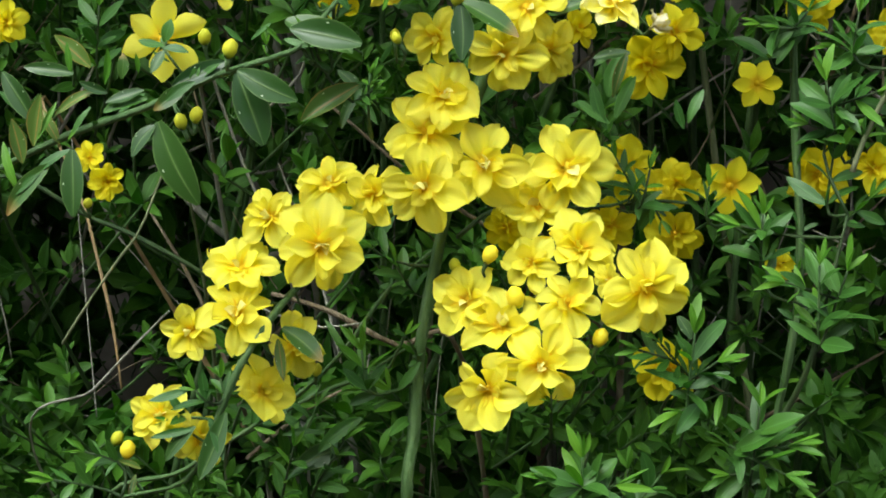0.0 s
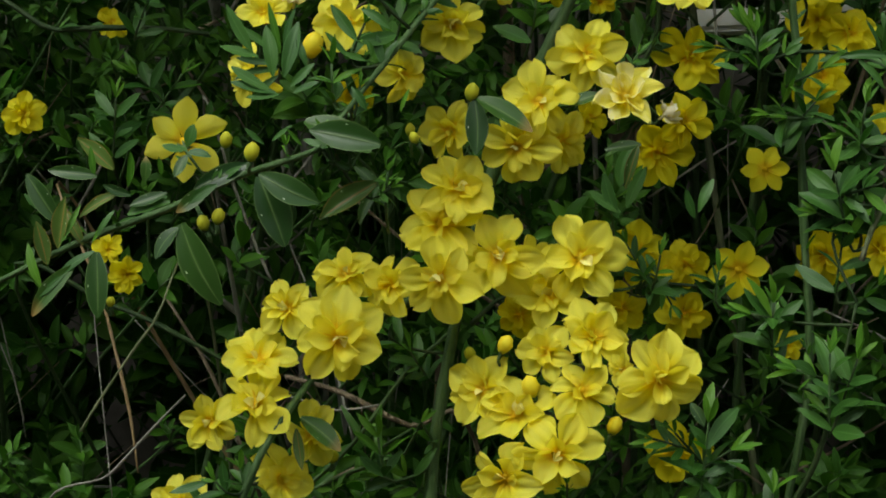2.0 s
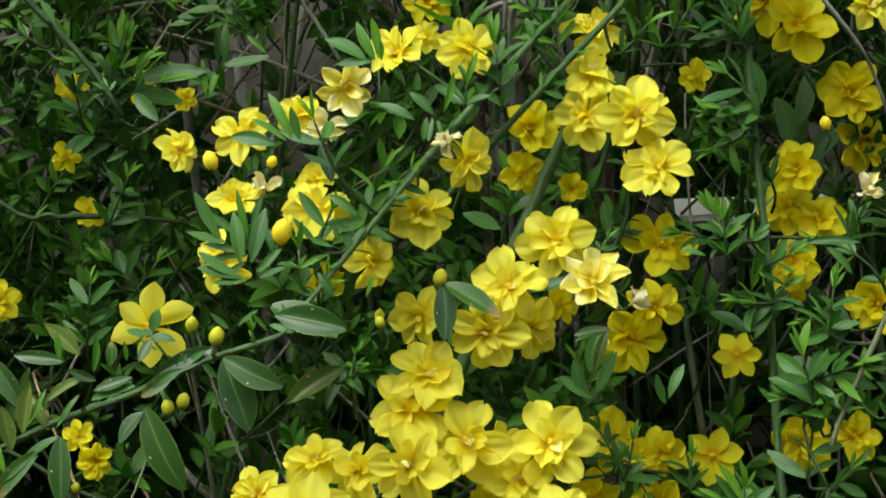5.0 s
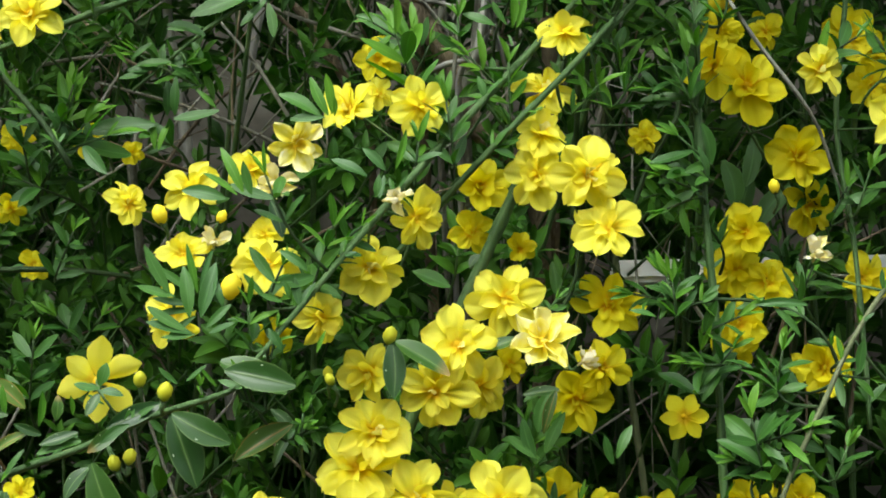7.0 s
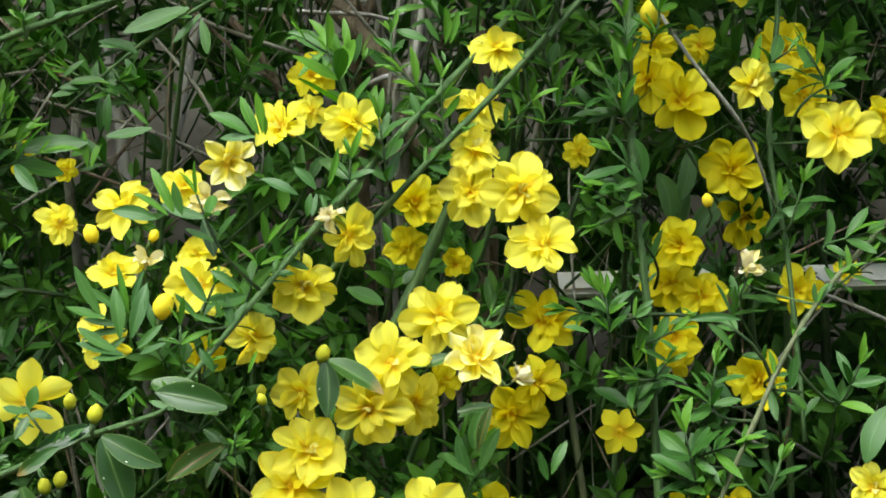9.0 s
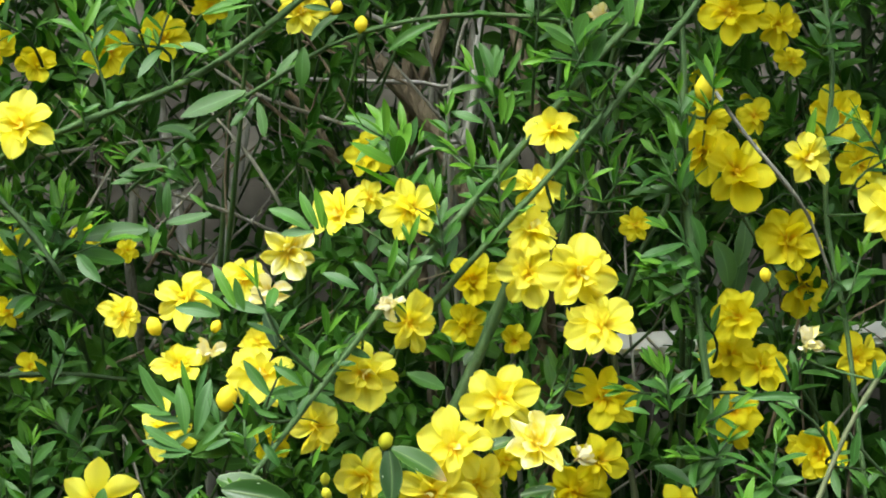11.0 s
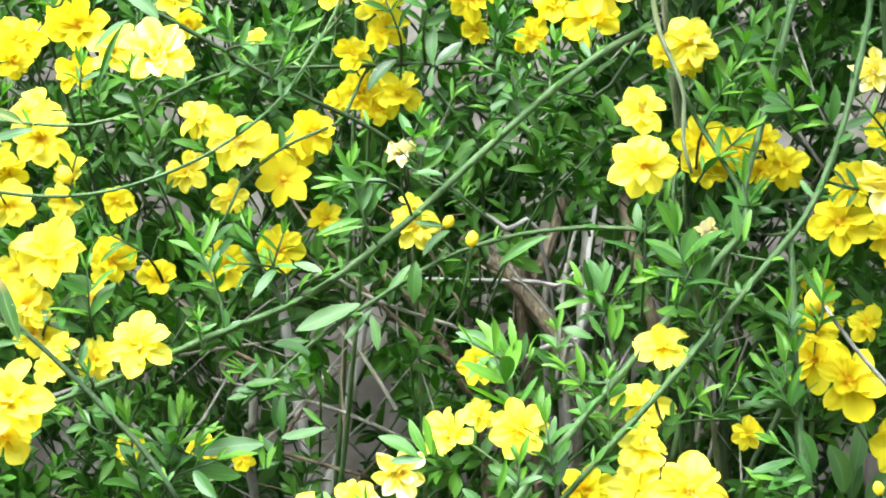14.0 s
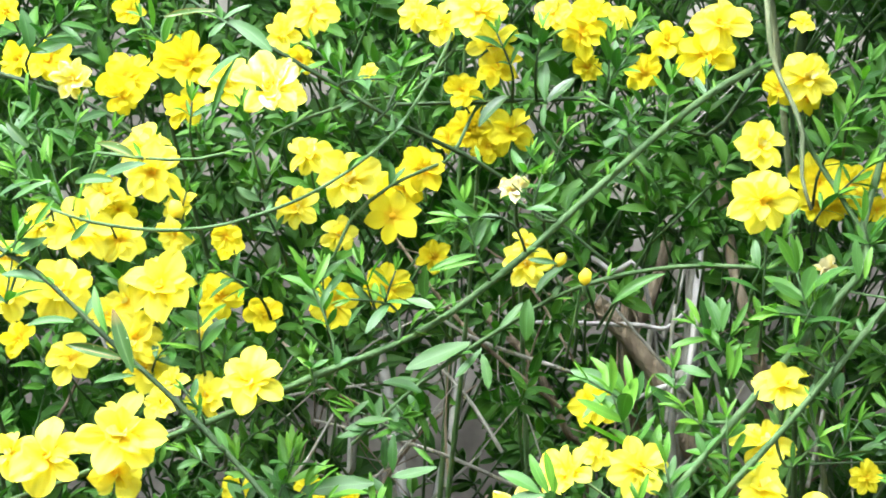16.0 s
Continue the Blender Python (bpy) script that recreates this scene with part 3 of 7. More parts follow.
flower(arch, -0.0606, -0.03, 0.9606, 0.0547, 0, 0)
flower(arch, -0.0907, 0, 0.9769, 0.0358, -0.5, 0.3)
flower(arch, -0.1078, 0, 0.9484, 0.0444, 0, 0.9)
flower(arch, -0.1084, -0.015, 0.9248, 0.0465, 0.3, 0.6)
flower(arch, -0.1357, 0, 0.9157, 0.0376, -0.3, -0.2)
flower(arch, -0.0815, 0.02, 0.9052, 0.0375, -0.5, 0.1)
flower(arch, -0.0985, 0.006, 0.8810, 0.0440, 0.9, 0.25)
flower(arch, -0.1506, -0.015, 0.8707, 0.0378, -0.3, 0.4)
flower(arch, -0.1327, 0, 0.8556, 0.0359, 0.1, -0.4)
bud(arch, -0.1702, -0.01, 0.8517, 0.0093)
bud(arch, -0.178, 0, 0.857, 0.0075, True)
leaf(arch, (-0.0852, 0, 0.9163), (-0.0628, -0.004, 0.8975), "old", 1.1)
leaf(arch, (-0.0878, 0, 0.9101), (-0.0847, -0.004, 0.8871), "rust", 0.9)
leaf(arch, (-0.1128, -0.03, 0.8729), (-0.1282, -0.034, 0.8373), "old", 0.8)
leaf(arch, (-0.122, -0.03, 0.87), (-0.1143, -0.034, 0.8477), "blue", 0.9)
sprig(arch, -0.1293, -0.03, 0.8853, -0.5, 0.6, 0.0181, 1, "blue")
sprig(arch, -0.117, -0.02, 0.8904, -0.1, 0.7, 0.0183, 1, "blue")
sprig(arch, -0.1451, -0.02, 0.868, -0.8, -0.1, 0.0183, 1, "blue")
leaf(arch, (-0.1323, -0.03, 0.8853), (-0.1539, -0.034, 0.88), "blue", 0.8)
leaf(arch, (-0.1297, -0.03, 0.8641), (-0.1534, -0.034, 0.8604), "blue", 0.7)
leaf(arch, (-0.1297, -0.03, 0.8656), (-0.1476, -0.034, 0.8482), "old", 0.8)
sprig(arch, -0.1916, -0.02, 0.852, -0.8, 0.3, 0.0184, 2, "blue")
sprig(arch, -0.209, -0.02, 0.8369, -0.9, 0.2, 0.0214, 2, "blue")
leaf(arch, (-0.1662, -0.01, 0.8381), (-0.1688, -0.014, 0.8248), "rust", 0.9)
leaf(arch, (-0.163, -0.01, 0.8411), (-0.1745, -0.014, 0.8464), "rust", 0.8)

upright = branch("thick ridged green upright jasmine stem with nodes", [(0.1252, 0.07, 1.2813, 0.0021), (0.0958, 0.07, 1.2023, 0.003), (0.0742, 0.065, 1.1543, 0.0032), (0.0462, 0.065, 1.0979, 0.0032), (0.025, 0.06, 1.0515, 0.0031), (0.0059, 0.055, 0.9867, 0.0031), (-0.0075, 0.05, 0.9254, 0.0031), (-0.0137, 0.05, 0.8932, 0.0033), (-0.0168, 0.05, 0.8544, 0.0031), (-0.0203, 0.06, 0.7914, 0.0031)], STEM, root=(.06, .45))
leaf(upright, (-0.0115, 0.04, 0.8938), (-0.0261, 0.036, 0.8783), "blue", 0.8)
sprig(upright, -0.0443, 0.03, 0.9014, -0.1, 0.9, 0.0239, 2, "young")
sprig(upright, -0.0302, 0.05, 0.8773, -0.5, 0.6, 0.0227, 2, "young")
sprig(upright, 0.0116, 0.06, 0.879, 0.4, 0.7, 0.0196, 2, "blue")
sprig(upright, -0.0465, 0.05, 0.8776, -0.8, 0.3, 0.0194, 2, "blue")
sprig(upright, -0.0261, 0.06, 0.9483, -0.3, 0.5, 0.0212, 2, "blue")
sprig(upright, -0.039, 0.06, 0.9584, -0.5, 0.4, 0.0196, 1, "blue")

cascade = branch("drooping green jasmine stem with a hanging cluster of yellow blossoms", [(0.0253, 0.02, 0.8755, 0.0009), (0.0384, 0.02, 0.9004, 0.0011), (0.0578, 0.02, 0.9252, 0.0013), (0.0647, 0.02, 0.9565, 0.0013), (0.059, 0.03, 0.9787, 0.0015), (0.0273, 0.045, 0.9925, 0.0017), (0.0078, 0.05, 0.9882, 0.0018)], STEM)
flower(cascade, 0.0724, 0, 1.0003, 0.0526, -0.1, 0.1)
flower(cascade, 0.0557, 0.01, 0.9792, 0.0404, 0.1, 0.5)
flower(cascade, 0.078, -0.01, 0.9564, 0.0437, 0.2, 0.4)
flower(cascade, 0.0519, 0, 0.9486, 0.0339, -0.6, 0.2)
flower(cascade, 0.0169, 0, 0.9292, 0.0425, -0.5, 0.2)
flower(cascade, 0.0353, -0.01, 0.9151, 0.0478, -0.1, 0.6)
flower(cascade, 0.0561, -0.03, 0.8955, 0.0522, 0, -0.1)
flower(cascade, 0.028, -0.02, 0.8817, 0.045, -0.5, -0.2)
flower(cascade, 0.0705, -0.015, 0.9277, 0.0395, 0, 0.4)
flower(cascade, 0.1113, -0.045, 0.9347, 0.052, 0.1, 0)
flower(cascade, 0.0939, -0.02, 0.9389, 0.02, -0.8, 0)
flower(cascade, 0.038, 0.05, 0.9682, 0.0284, -0.5, 0, "deep")
bud(cascade, 0.0296, -0.01, 0.9541, 0.0092)
bud(cascade, 0.0095, 0.02, 0.9482, 0.0072, True)
bud(cascade, 0.0429, -0.01, 0.9305, 0.011)
bud(cascade, 0.0883, -0.01, 0.9079, 0.0092)
leaf(cascade, (0.095, -0.02, 0.9168), (0.0937, -0.024, 0.9381), "old", 1.1)
leaf(cascade, (0.1312, 0, 0.9183), (0.1383, -0.004, 0.9061), "old", 1.2)
sprig(cascade, 0.0608, -0.03, 0.8788, 0, 0.6, 0.0108, 2, "young")
sprig(cascade, 0.0788, 0, 0.9101, 0.3, 0.4, 0.0123, 1, "young")

tallright = branch("long upright green jasmine stem with small leaf shoots", [(0.203, 0.07, 1.352, 0.0009), (0.2015, 0.06, 1.32, 0.0018), (0.197, 0.05, 1.2412, 0.0024), (0.1996, 0.05, 1.1595, 0.002), (0.2028, 0.05, 1.1063, 0.0022), (0.2036, 0.05, 1.0144, 0.002), (0.2047, 0.05, 0.9405, 0.002), (0.197, 0.05, 0.8893, 0.002), (0.1895, 0.06, 0.8499, 0.0018), (0.1819, 0.06, 0.7948, 0.0018)], STEM, root=(.22, .45))
# Mostly the darker leaf kind, so that this side looks shaded.
sprig(tallright, 0.1709, 0.01, 1.1252, -0.3, 0.8, 0.0238, 2, "blue")
sprig(tallright, 0.1728, 0, 1.1208, -0.1, 0.9, 0.0189, 2, "blue")
sprig(tallright, 0.1515, 0.01, 1.116, -0.9, 0.2, 0.0222, 2, "blue")
sprig(tallright, 0.1909, 0.03, 1.0851, 0.1, 0.9, 0.0258, 2, "blue")
sprig(tallright, 0.1814, 0.02, 1.078, -0.9, 0.1, 0.0223, 2, "young")
sprig(tallright, 0.2127, 0.02, 1.103, 0.7, 0.3, 0.0224, 2, "blue")
sprig(tallright, 0.1894, 0.03, 1.2564, -0.1, 0.9, 0.0263, 2, "young")
sprig(tallright, 0.1827, 0.03, 1.2097, -0.6, 0.5, 0.0261, 2, "young")
sprig(tallright, 0.1787, 0.03, 1.1899, -0.9, 0.2, 0.0228, 2, "blue")
sprig(tallright, 0.1746, 0.03, 1.1669, -0.7, -0.3, 0.0195, 2, "blue")
sprig(tallright, 0.1933, 0.03, 1.2891, -0.1, 0.9, 0.0267, 2, "blue")
sprig(tallright, 0.181, 0.03, 1.2526, -0.4, 0.8, 0.0249, 2, "blue")
sprig(tallright, 0.1669, 0.05, 1.2426, -0.9, 0.3, 0.0202, 2, "blue")
sprig(tallright, 0.1718, 0.03, 1.1866, -0.8, 0.3, 0.023, 2, "blue")
sprig(tallright, 0.216, 0.03, 1.305, 0.1, 0.9, 0.0267, 2, "young")
sprig(tallright, 0.192, 0.02, 1.0758, -0.8, 0, 0.0187, 2, "blue")
sprig(tallright, 0.2077, 0.02, 1.0847, 0.5, 0.6, 0.0187, 2, "blue")

rightshoot = branch("leafy young jasmine side shoot of narrow leaves, darkened for shade", [(0.224, 0, 0.9717, 0.0006), (0.2043, 0, 0.8985, 0.0013), (0.1909, 0.02, 0.8631, 0.0015), (0.1745, 0.03, 0.8404, 0.0015), (0.1679, 0.05, 0.7965, 0.0015)], STEM_DARK)
# Darker leaves replace young ones here; the colour stands for shade.
sprig(rightshoot, 0.2202, -0.02, 0.9415, 0.3, 0.9, 0.0286, 3, "blue")
sprig(rightshoot, 0.2053, -0.02, 0.9448, 0, 1, 0.0241, 3, "blue")
sprig(rightshoot, 0.1884, -0.01, 0.9359, -0.9, 0.3, 0.0243, 3, "blue")
sprig(rightshoot, 0.1783, 0, 0.9727, 0, 0.9, 0.0261, 3, "blue")
sprig(rightshoot, 0.1659, 0, 0.9668, -0.9, 0.2, 0.0246, 2, "blue")
sprig(rightshoot, 0.1723, -0.02, 0.87, 0.1, 0.9, 0.0302, 3, "blue")
sprig(rightshoot, 0.1882, -0.01, 0.8475, 0.9, 0.1, 0.0274, 2, "blue")
sprig(rightshoot, 0.1564, -0.01, 0.8481, -0.8, 0.3, 0.0274, 2, "blue")
sprig(rightshoot, 0.1851, -0.02, 0.8336, 0.6, -0.3, 0.0302, 2, "blue")
sprig(rightshoot, 0.1561, -0.01, 0.8328, -0.6, 0, 0.0244, 2, "blue")
sprig(rightshoot, 0.1368, -0.04, 0.9109, 0.1, 0.9, 0.0311, 3, "young")
sprig(rightshoot, 0.1197, -0.03, 0.9048, -0.5, 0.6, 0.024, 2, "young")
sprig(rightshoot, 0.1077, -0.03, 0.902, -0.9, 0.3, 0.018, 2, "blue")
sprig(rightshoot, 0.1493, -0.03, 0.8952, 0.7, 0.5, 0.0269, 2, "blue")
sprig(rightshoot, 0.1279, -0.03, 0.8687, -0.8, -0.3, 0.0269, 2, "blue")
sprig(rightshoot, 0.2187, 0, 1.0148, 0.1, 0.9, 0.0261, 3, "blue")
sprig(rightshoot, 0.2341, 0, 1.0236, 0.8, 0.4, 0.023, 2, "blue")
sprig(rightshoot, 0.2051, 0.01, 1.0218, -0.8, 0.3, 0.0232, 2, "blue")
sprig(rightshoot, 0.2381, 0.01, 0.9808, 0.5, 0.5, 0.0217, 2, "blue")
sprig(rightshoot, 0.2291, 0.02, 1.0655, 0, 0.9, 0.0218, 2, "blue")
sprig(rightshoot, 0.2441, 0.02, 1.0401, 0.5, -0.3, 0.0218, 2, "blue")
flower(rightshoot, 0.2285, 0.13, 0.997, 0.0446, 0, -0.1, "deep")
flower(rightshoot, 0.2654, 0.15, 1.0003, 0.0331, 0.1, 0, "deep")
flower(rightshoot, 0.131, 0.1, 0.884, 0.042, 0, -0.5, "deep")
flower(rightshoot, 0.2061, 0.15, 0.9429, 0.021, 0, 0, "deep")
flower(rightshoot, 0.2239, 0.12, 1.0955, 0.0272, 0.1, -0.2, "deep")
flower(rightshoot, 0.2712, 0.15, 1.0837, 0.0244, 0, 0, "deep")

foreleft = branch("short leafy jasmine shoot with fresh green tips", [(0.08, -0.02, 0.8474, 0.0006), (0.0739, 0, 0.8175, 0.001), (0.0708, 0.02, 0.7929, 0.0013)], STEM_DARK)
sprig(foreleft, 0.0766, -0.03, 0.8455, 0, 0.9, 0.033, 3, "blue")
sprig(foreleft, 0.0644, -0.03, 0.8337, -0.9, 0.3, 0.027, 2, "young")
sprig(foreleft, 0.0947, -0.02, 0.829, 0.8, 0.2, 0.0272, 2, "blue")
sprig(foreleft, 0.1203, 0, 0.8322, 0.5, 0.6, 0.0231, 2, "blue")
sprig(foreleft, 0.1029, 0.02, 0.8332, 0, 0.9, 0.0251, 2, "young")

backright = branch("slender dark jasmine stem with star-shaped yellow blossoms", [(0.1833, 0.1, 0.9602, 0.0007), (0.1487, 0.12, 0.9814, 0.0009), (0.1146, 0.12, 0.9821, 0.0009), (0.0732, 0.1, 0.9794, 0.0011), (0.0329, 0.09, 0.9801, 0.0011), (0.0102, 0.06, 0.9639, 0.0013)], STEM_DARK)
flower(backright, 0.1709, 0.1, 0.9907, 0.0369, 0, 0, "star", label="single star-shaped yellow blossom with shade in its petal colour")
flower(backright, 0.145, 0.17, 0.9947, 0.0327, -0.2, 0, "deep")
flower(backright, 0.1113, 0.1, 1.0021, 0.0387, 0.1, 0, "deep")
flower(backright, 0.0996, 0.11, 0.9687, 0.0332, 0, -0.1, "deep")
flower(backright, 0.1444, 0.18, 0.9627, 0.0376, 0, -0.2, "deep")
flower(backright, 0.1301, 0.17, 0.9933, 0.0249, 0.2, 0.2, "deep")
sprig(backright, 0.1221, 0.07, 1.0008, 0.2, 0.8, 0.0229, 2, "blue")
sprig(backright, 0.1026, 0.07, 1.0078, -0.4, 0.8, 0.0229, 2, "blue")
sprig(backright, 0.1561, 0.07, 0.9903, 0.1, 0.9, 0.018, 2, "blue")
sprig(backright, 0.1287, 0.08, 0.9713, 0.3, -0.6, 0.0198, 2, "blue")
sprig(backright, 0.222, 0.26, 1.1763, 0.1, 0.9, 0.0235, 3, "blue")
sprig(backright, 0.2351, 0.26, 1.1678, -0.4, 0.8, 0.0235, 3, "blue")
sprig(backright, 0.2474, 0.26, 1.177, 0.3, 0.8, 0.0235, 3, "blue")
sprig(backright, 0.2768, 0.26, 1.1775, -0.2, 0.9, 0.0235, 3, "blue")
sprig(backright, 0.2879, 0.26, 1.1692, 0.4, 0.8, 0.0234, 3, "blue")
sprig(backright, 0.3019, 0.26, 1.1744, 0.1, 0.9, 0.0235, 3, "blue")
sprig(backright, 0.313, 0.26, 1.166, -0.5, 0.7, 0.0234, 3, "blue")
sprig(backright, 0.3254, 0.26, 1.1752, 0.2, 0.9, 0.0235, 3, "blue")
sprig(backright, 0.3364, 0.26, 1.1668, 0.5, 0.7, 0.0234, 3, "blue")
sprig(backright, 0.2931, 0.26, 1.1611, -0.8, 0.3, 0.0234, 3, "blue")
sprig(backright, 0.3161, 0.26, 1.156, 0.7, 0.2, 0.0234, 3, "blue")

leftleafy = branch("long arching green jasmine stem with large leathery leaves", [(-0.2309, -0.1, 0.9946, 0.001), (-0.2109, -0.11, 1.0029, 0.0013), (-0.1743, -0.12, 1.0178, 0.0015), (-0.135, -0.12, 1.0308, 0.0015), (-0.102, -0.115, 1.0456, 0.0015), (-0.0633, -0.11, 1.0576, 0.0013), (-0.0569, -0.1, 1.0664, 0.0012), (-0.0212, -0.07, 1.1136, 0.0014), (0.0201, -0.03, 1.1686, 0.0019), (0.0616, 0, 1.2179, 0.0019), (0.0987, 0.02, 1.2594, 0.002), (0.1483, 0.03, 1.3141, 0.002), (0.1742, 0.04, 1.3428, 0.0021), (0.1746, 0.05, 1.3671, 0.0021), (0.1902, 0.06, 1.4118, 0.0019), (0.2146, 0.1, 1.4895, 0.002)], STEM, root=(-.35, .4))
leaf(leftleafy, (-0.1273, -0.14, 1.0206), (-0.1405, -0.144, 1.0072), "old", 1.15)
leaf(leftleafy, (-0.1259, -0.14, 1.0225), (-0.1076, -0.144, 0.9814), "old", 0.95)
leaf(leftleafy, (-0.0873, -0.14, 1.0446), (-0.0734, -0.144, 1.0103), "old", 1.25)
leaf(leftleafy, (-0.0859, -0.15, 1.0451), (-0.0567, -0.154, 1.0321), "old", 1.1)
leaf(leftleafy, (-0.1677, -0.14, 1.0099), (-0.1684, -0.144, 0.9773), "old", 0.95)
leaf(leftleafy, (-0.1708, -0.13, 1.0104), (-0.1907, -0.134, 1.0025), "blue", 0.9)
leaf(leftleafy, (-0.1806, -0.13, 1.0038), (-0.2051, -0.134, 0.9795), "old", 0.7)
leaf(leftleafy, (-0.0289, -0.12, 1.0591), (-0.0642, -0.124, 1.0687), "old", 1.1)
leaf(leftleafy, (-0.0339, -0.08, 1.0424), (-0.0641, -0.084, 1.0248), "rust", 0.9)
leaf(leftleafy, (-0.0334, -0.07, 1.0403), (-0.0464, -0.074, 1.0224), "old", 0.8)
leaf(leftleafy, (-0.1686, -0.13, 1.0474), (-0.1924, -0.134, 1.0517), "old", 0.8)
leaf(leftleafy, (-0.17, -0.13, 1.0474), (-0.1715, -0.134, 1.0621), "young", 1.2)
leaf(leftleafy, (-0.1624, -0.12, 1.0508), (-0.1792, -0.124, 1.0674), "rust", 1)
leaf(leftleafy, (-0.1535, -0.13, 1.0415), (-0.1509, -0.134, 1.0589), "young", 0.9)
leaf(leftleafy, (-0.1452, -0.13, 1.0441), (-0.1441, -0.134, 1.056), "old", 1.2)
leaf(leftleafy, (-0.1311, -0.14, 1.0335), (-0.1522, -0.144, 1.0283), "blue", 0.9)
leaf(leftleafy, (-0.1324, -0.14, 1.0376), (-0.1508, -0.144, 1.0323), "old", 0.9)
leaf(leftleafy, (-0.1577, -0.13, 1.0389), (-0.1805, -0.134, 1.0309), "rust", 0.8)
leaf(leftleafy, (-0.1888, -0.13, 1.0122), (-0.1844, -0.134, 1.0379), "rust", 0.8)
leaf(leftleafy, (-0.1909, -0.12, 1.0252), (-0.2061, -0.124, 1.0501), "old", 0.9)
leaf(leftleafy, (-0.197, -0.12, 1.0045), (-0.2011, -0.124, 1.0265), "rust", 0.9)
leaf(leftleafy, (-0.1585, -0.14, 1.03), (-0.1688, -0.144, 1.0192), "blue", 0.8)
leaf(leftleafy, (-0.1136, -0.13, 1.0406), (-0.1296, -0.134, 1.0284), "old", 1)
leaf(leftleafy, (-0.108, -0.13, 1.0432), (-0.0976, -0.134, 1.0508), "blue", 0.9)
leaf(leftleafy, (-0.0342, -0.06, 1.0381), (-0.0453, -0.064, 1.0526), "old", 1)
sprig(leftleafy, -0.0474, -0.1, 1.0637, -0.1, 0.9, 0.0155, 2, "young")
leaf(leftleafy, (-0.1078, -0.14, 1.041), (-0.1222, -0.144, 1.033), "blue", 1)
leaf(leftleafy, (-0.0941, -0.13, 1.051), (-0.1211, -0.134, 1.0404), "old", 0.9)
leaf(leftleafy, (-0.1122, -0.13, 1.0392), (-0.1072, -0.134, 1.051), "blue", 1.1)
leaf(leftleafy, (-0.1369, -0.13, 1.0466), (-0.1373, -0.134, 1.0558), "young", 1.1)
leaf(leftleafy, (-0.1772, -0.13, 1.0339), (-0.1863, -0.134, 1.0147), "young", 0.7)
leaf(leftleafy, (-0.1848, -0.13, 1.0011), (-0.2021, -0.134, 0.9891), "blue", 0.8)
leaf(leftleafy, (-0.2, -0.12, 0.9935), (-0.2069, -0.124, 1.0156), "young", 0.8)
leaf(leftleafy, (-0.195, -0.12, 1.0294), (-0.2063, -0.124, 1.0405), "blue", 1)
leaf(leftleafy, (-0.1786, -0.12, 1.0138), (-0.1869, -0.124, 1.0345), "rust", 0.8)
leaf(leftleafy, (-0.1469, -0.13, 1.0277), (-0.1336, -0.134, 1.0366), "blue", 0.9)
leaf(leftleafy, (-0.1198, -0.14, 1.0508), (-0.1272, -0.144, 1.056), "blue", 0.8)
leaf(leftleafy, (-0.087, -0.12, 1.0614), (-0.096, -0.124, 1.0695), "blue", 0.8)
leaf(leftleafy, (-0.0828, -0.12, 1.0627), (-0.0725, -0.124, 1.0702), "blue", 0.8)
leaf(leftleafy, (-0.0677, -0.12, 1.0595), (-0.0753, -0.124, 1.0689), "young", 0.8)
sprig(leftleafy, -0.0575, -0.11, 1.0658, -0.2, 0.7, 0.0153, 2, "blue")
sprig(leftleafy, -0.0772, -0.11, 1.0607, -0.1, 0.6, 0.0125, 2, "young")
leaf(leftleafy, (-0.1522, -0.13, 1.0374), (-0.165, -0.134, 1.0429), "old", 0.9)
leaf(leftleafy, (-0.1721, -0.13, 1.0145), (-0.164, -0.134, 1.0265), "young", 0.8)
sprig(leftleafy, -0.0281, -0.08, 1.048, 0.1, 0.9, 0.0129, 2, "young")
sprig(leftleafy, -0.0268, -0.08, 1.0394, 0.6, 0.3, 0.0129, 2, "young")
flower(leftleafy, -0.1282, -0.11, 1.0642, 0.041, -0.2, 0.3, away=True, label="yellow blossom seen from behind, green calyx towards the viewer")
leaf(leftleafy, (-0.1206, -0.15, 1.0593), (-0.1169, -0.154, 1.0695), "blue", 1.6)
leaf(leftleafy, (-0.1206, -0.15, 1.058), (-0.1319, -0.154, 1.0605), "blue", 1.5)
leaf(leftleafy, (-0.1206, -0.15, 1.0566), (-0.1092, -0.154, 1.056), "blue", 1.5)
leaf(leftleafy, (-0.1207, -0.15, 1.0553), (-0.1268, -0.154, 1.0451), "old", 1.2)
flower(leftleafy, -0.1802, 0, 0.9991, 0.0218, 0.2, -0.2, "deep")
bud(leftleafy, -0.0906, -0.14, 1.0563, 0.0081, True)
bud(leftleafy, -0.1043, -0.13, 1.0633, 0.0071, True)
bud(leftleafy, -0.1167, -0.13, 1.0226, 0.0071, True)
bud(leftleafy, -0.1092, -0.13, 1.0257, 0.0071, True)
bud(leftleafy, -0.013, -0.1, 1.0634, 0.0056, True)
bud(leftleafy, -0.1696, -0.1, 0.9848, 0.0051, True)
sprig(leftleafy, -0.0458, -0.085, 1.1713, -0.3, 0.8, 0.0264, 2, "young")
leaf(leftleafy, (-0.0452, -0.06, 1.162), (-0.0391, -0.064, 1.1416), "old", 1)
leaf(leftleafy, (0.0206, -0.04, 1.1809), (0.0272, -0.044, 1.2018), "young", 0.8)
leaf(leftleafy, (0.0144, -0.04, 1.1779), (0.0113, -0.044, 1.1649), "blue", 0.9)
leaf(leftleafy, (-0.0682, -0.1, 1.0737), (-0.0338, -0.104, 1.0585), "old", 1.2)
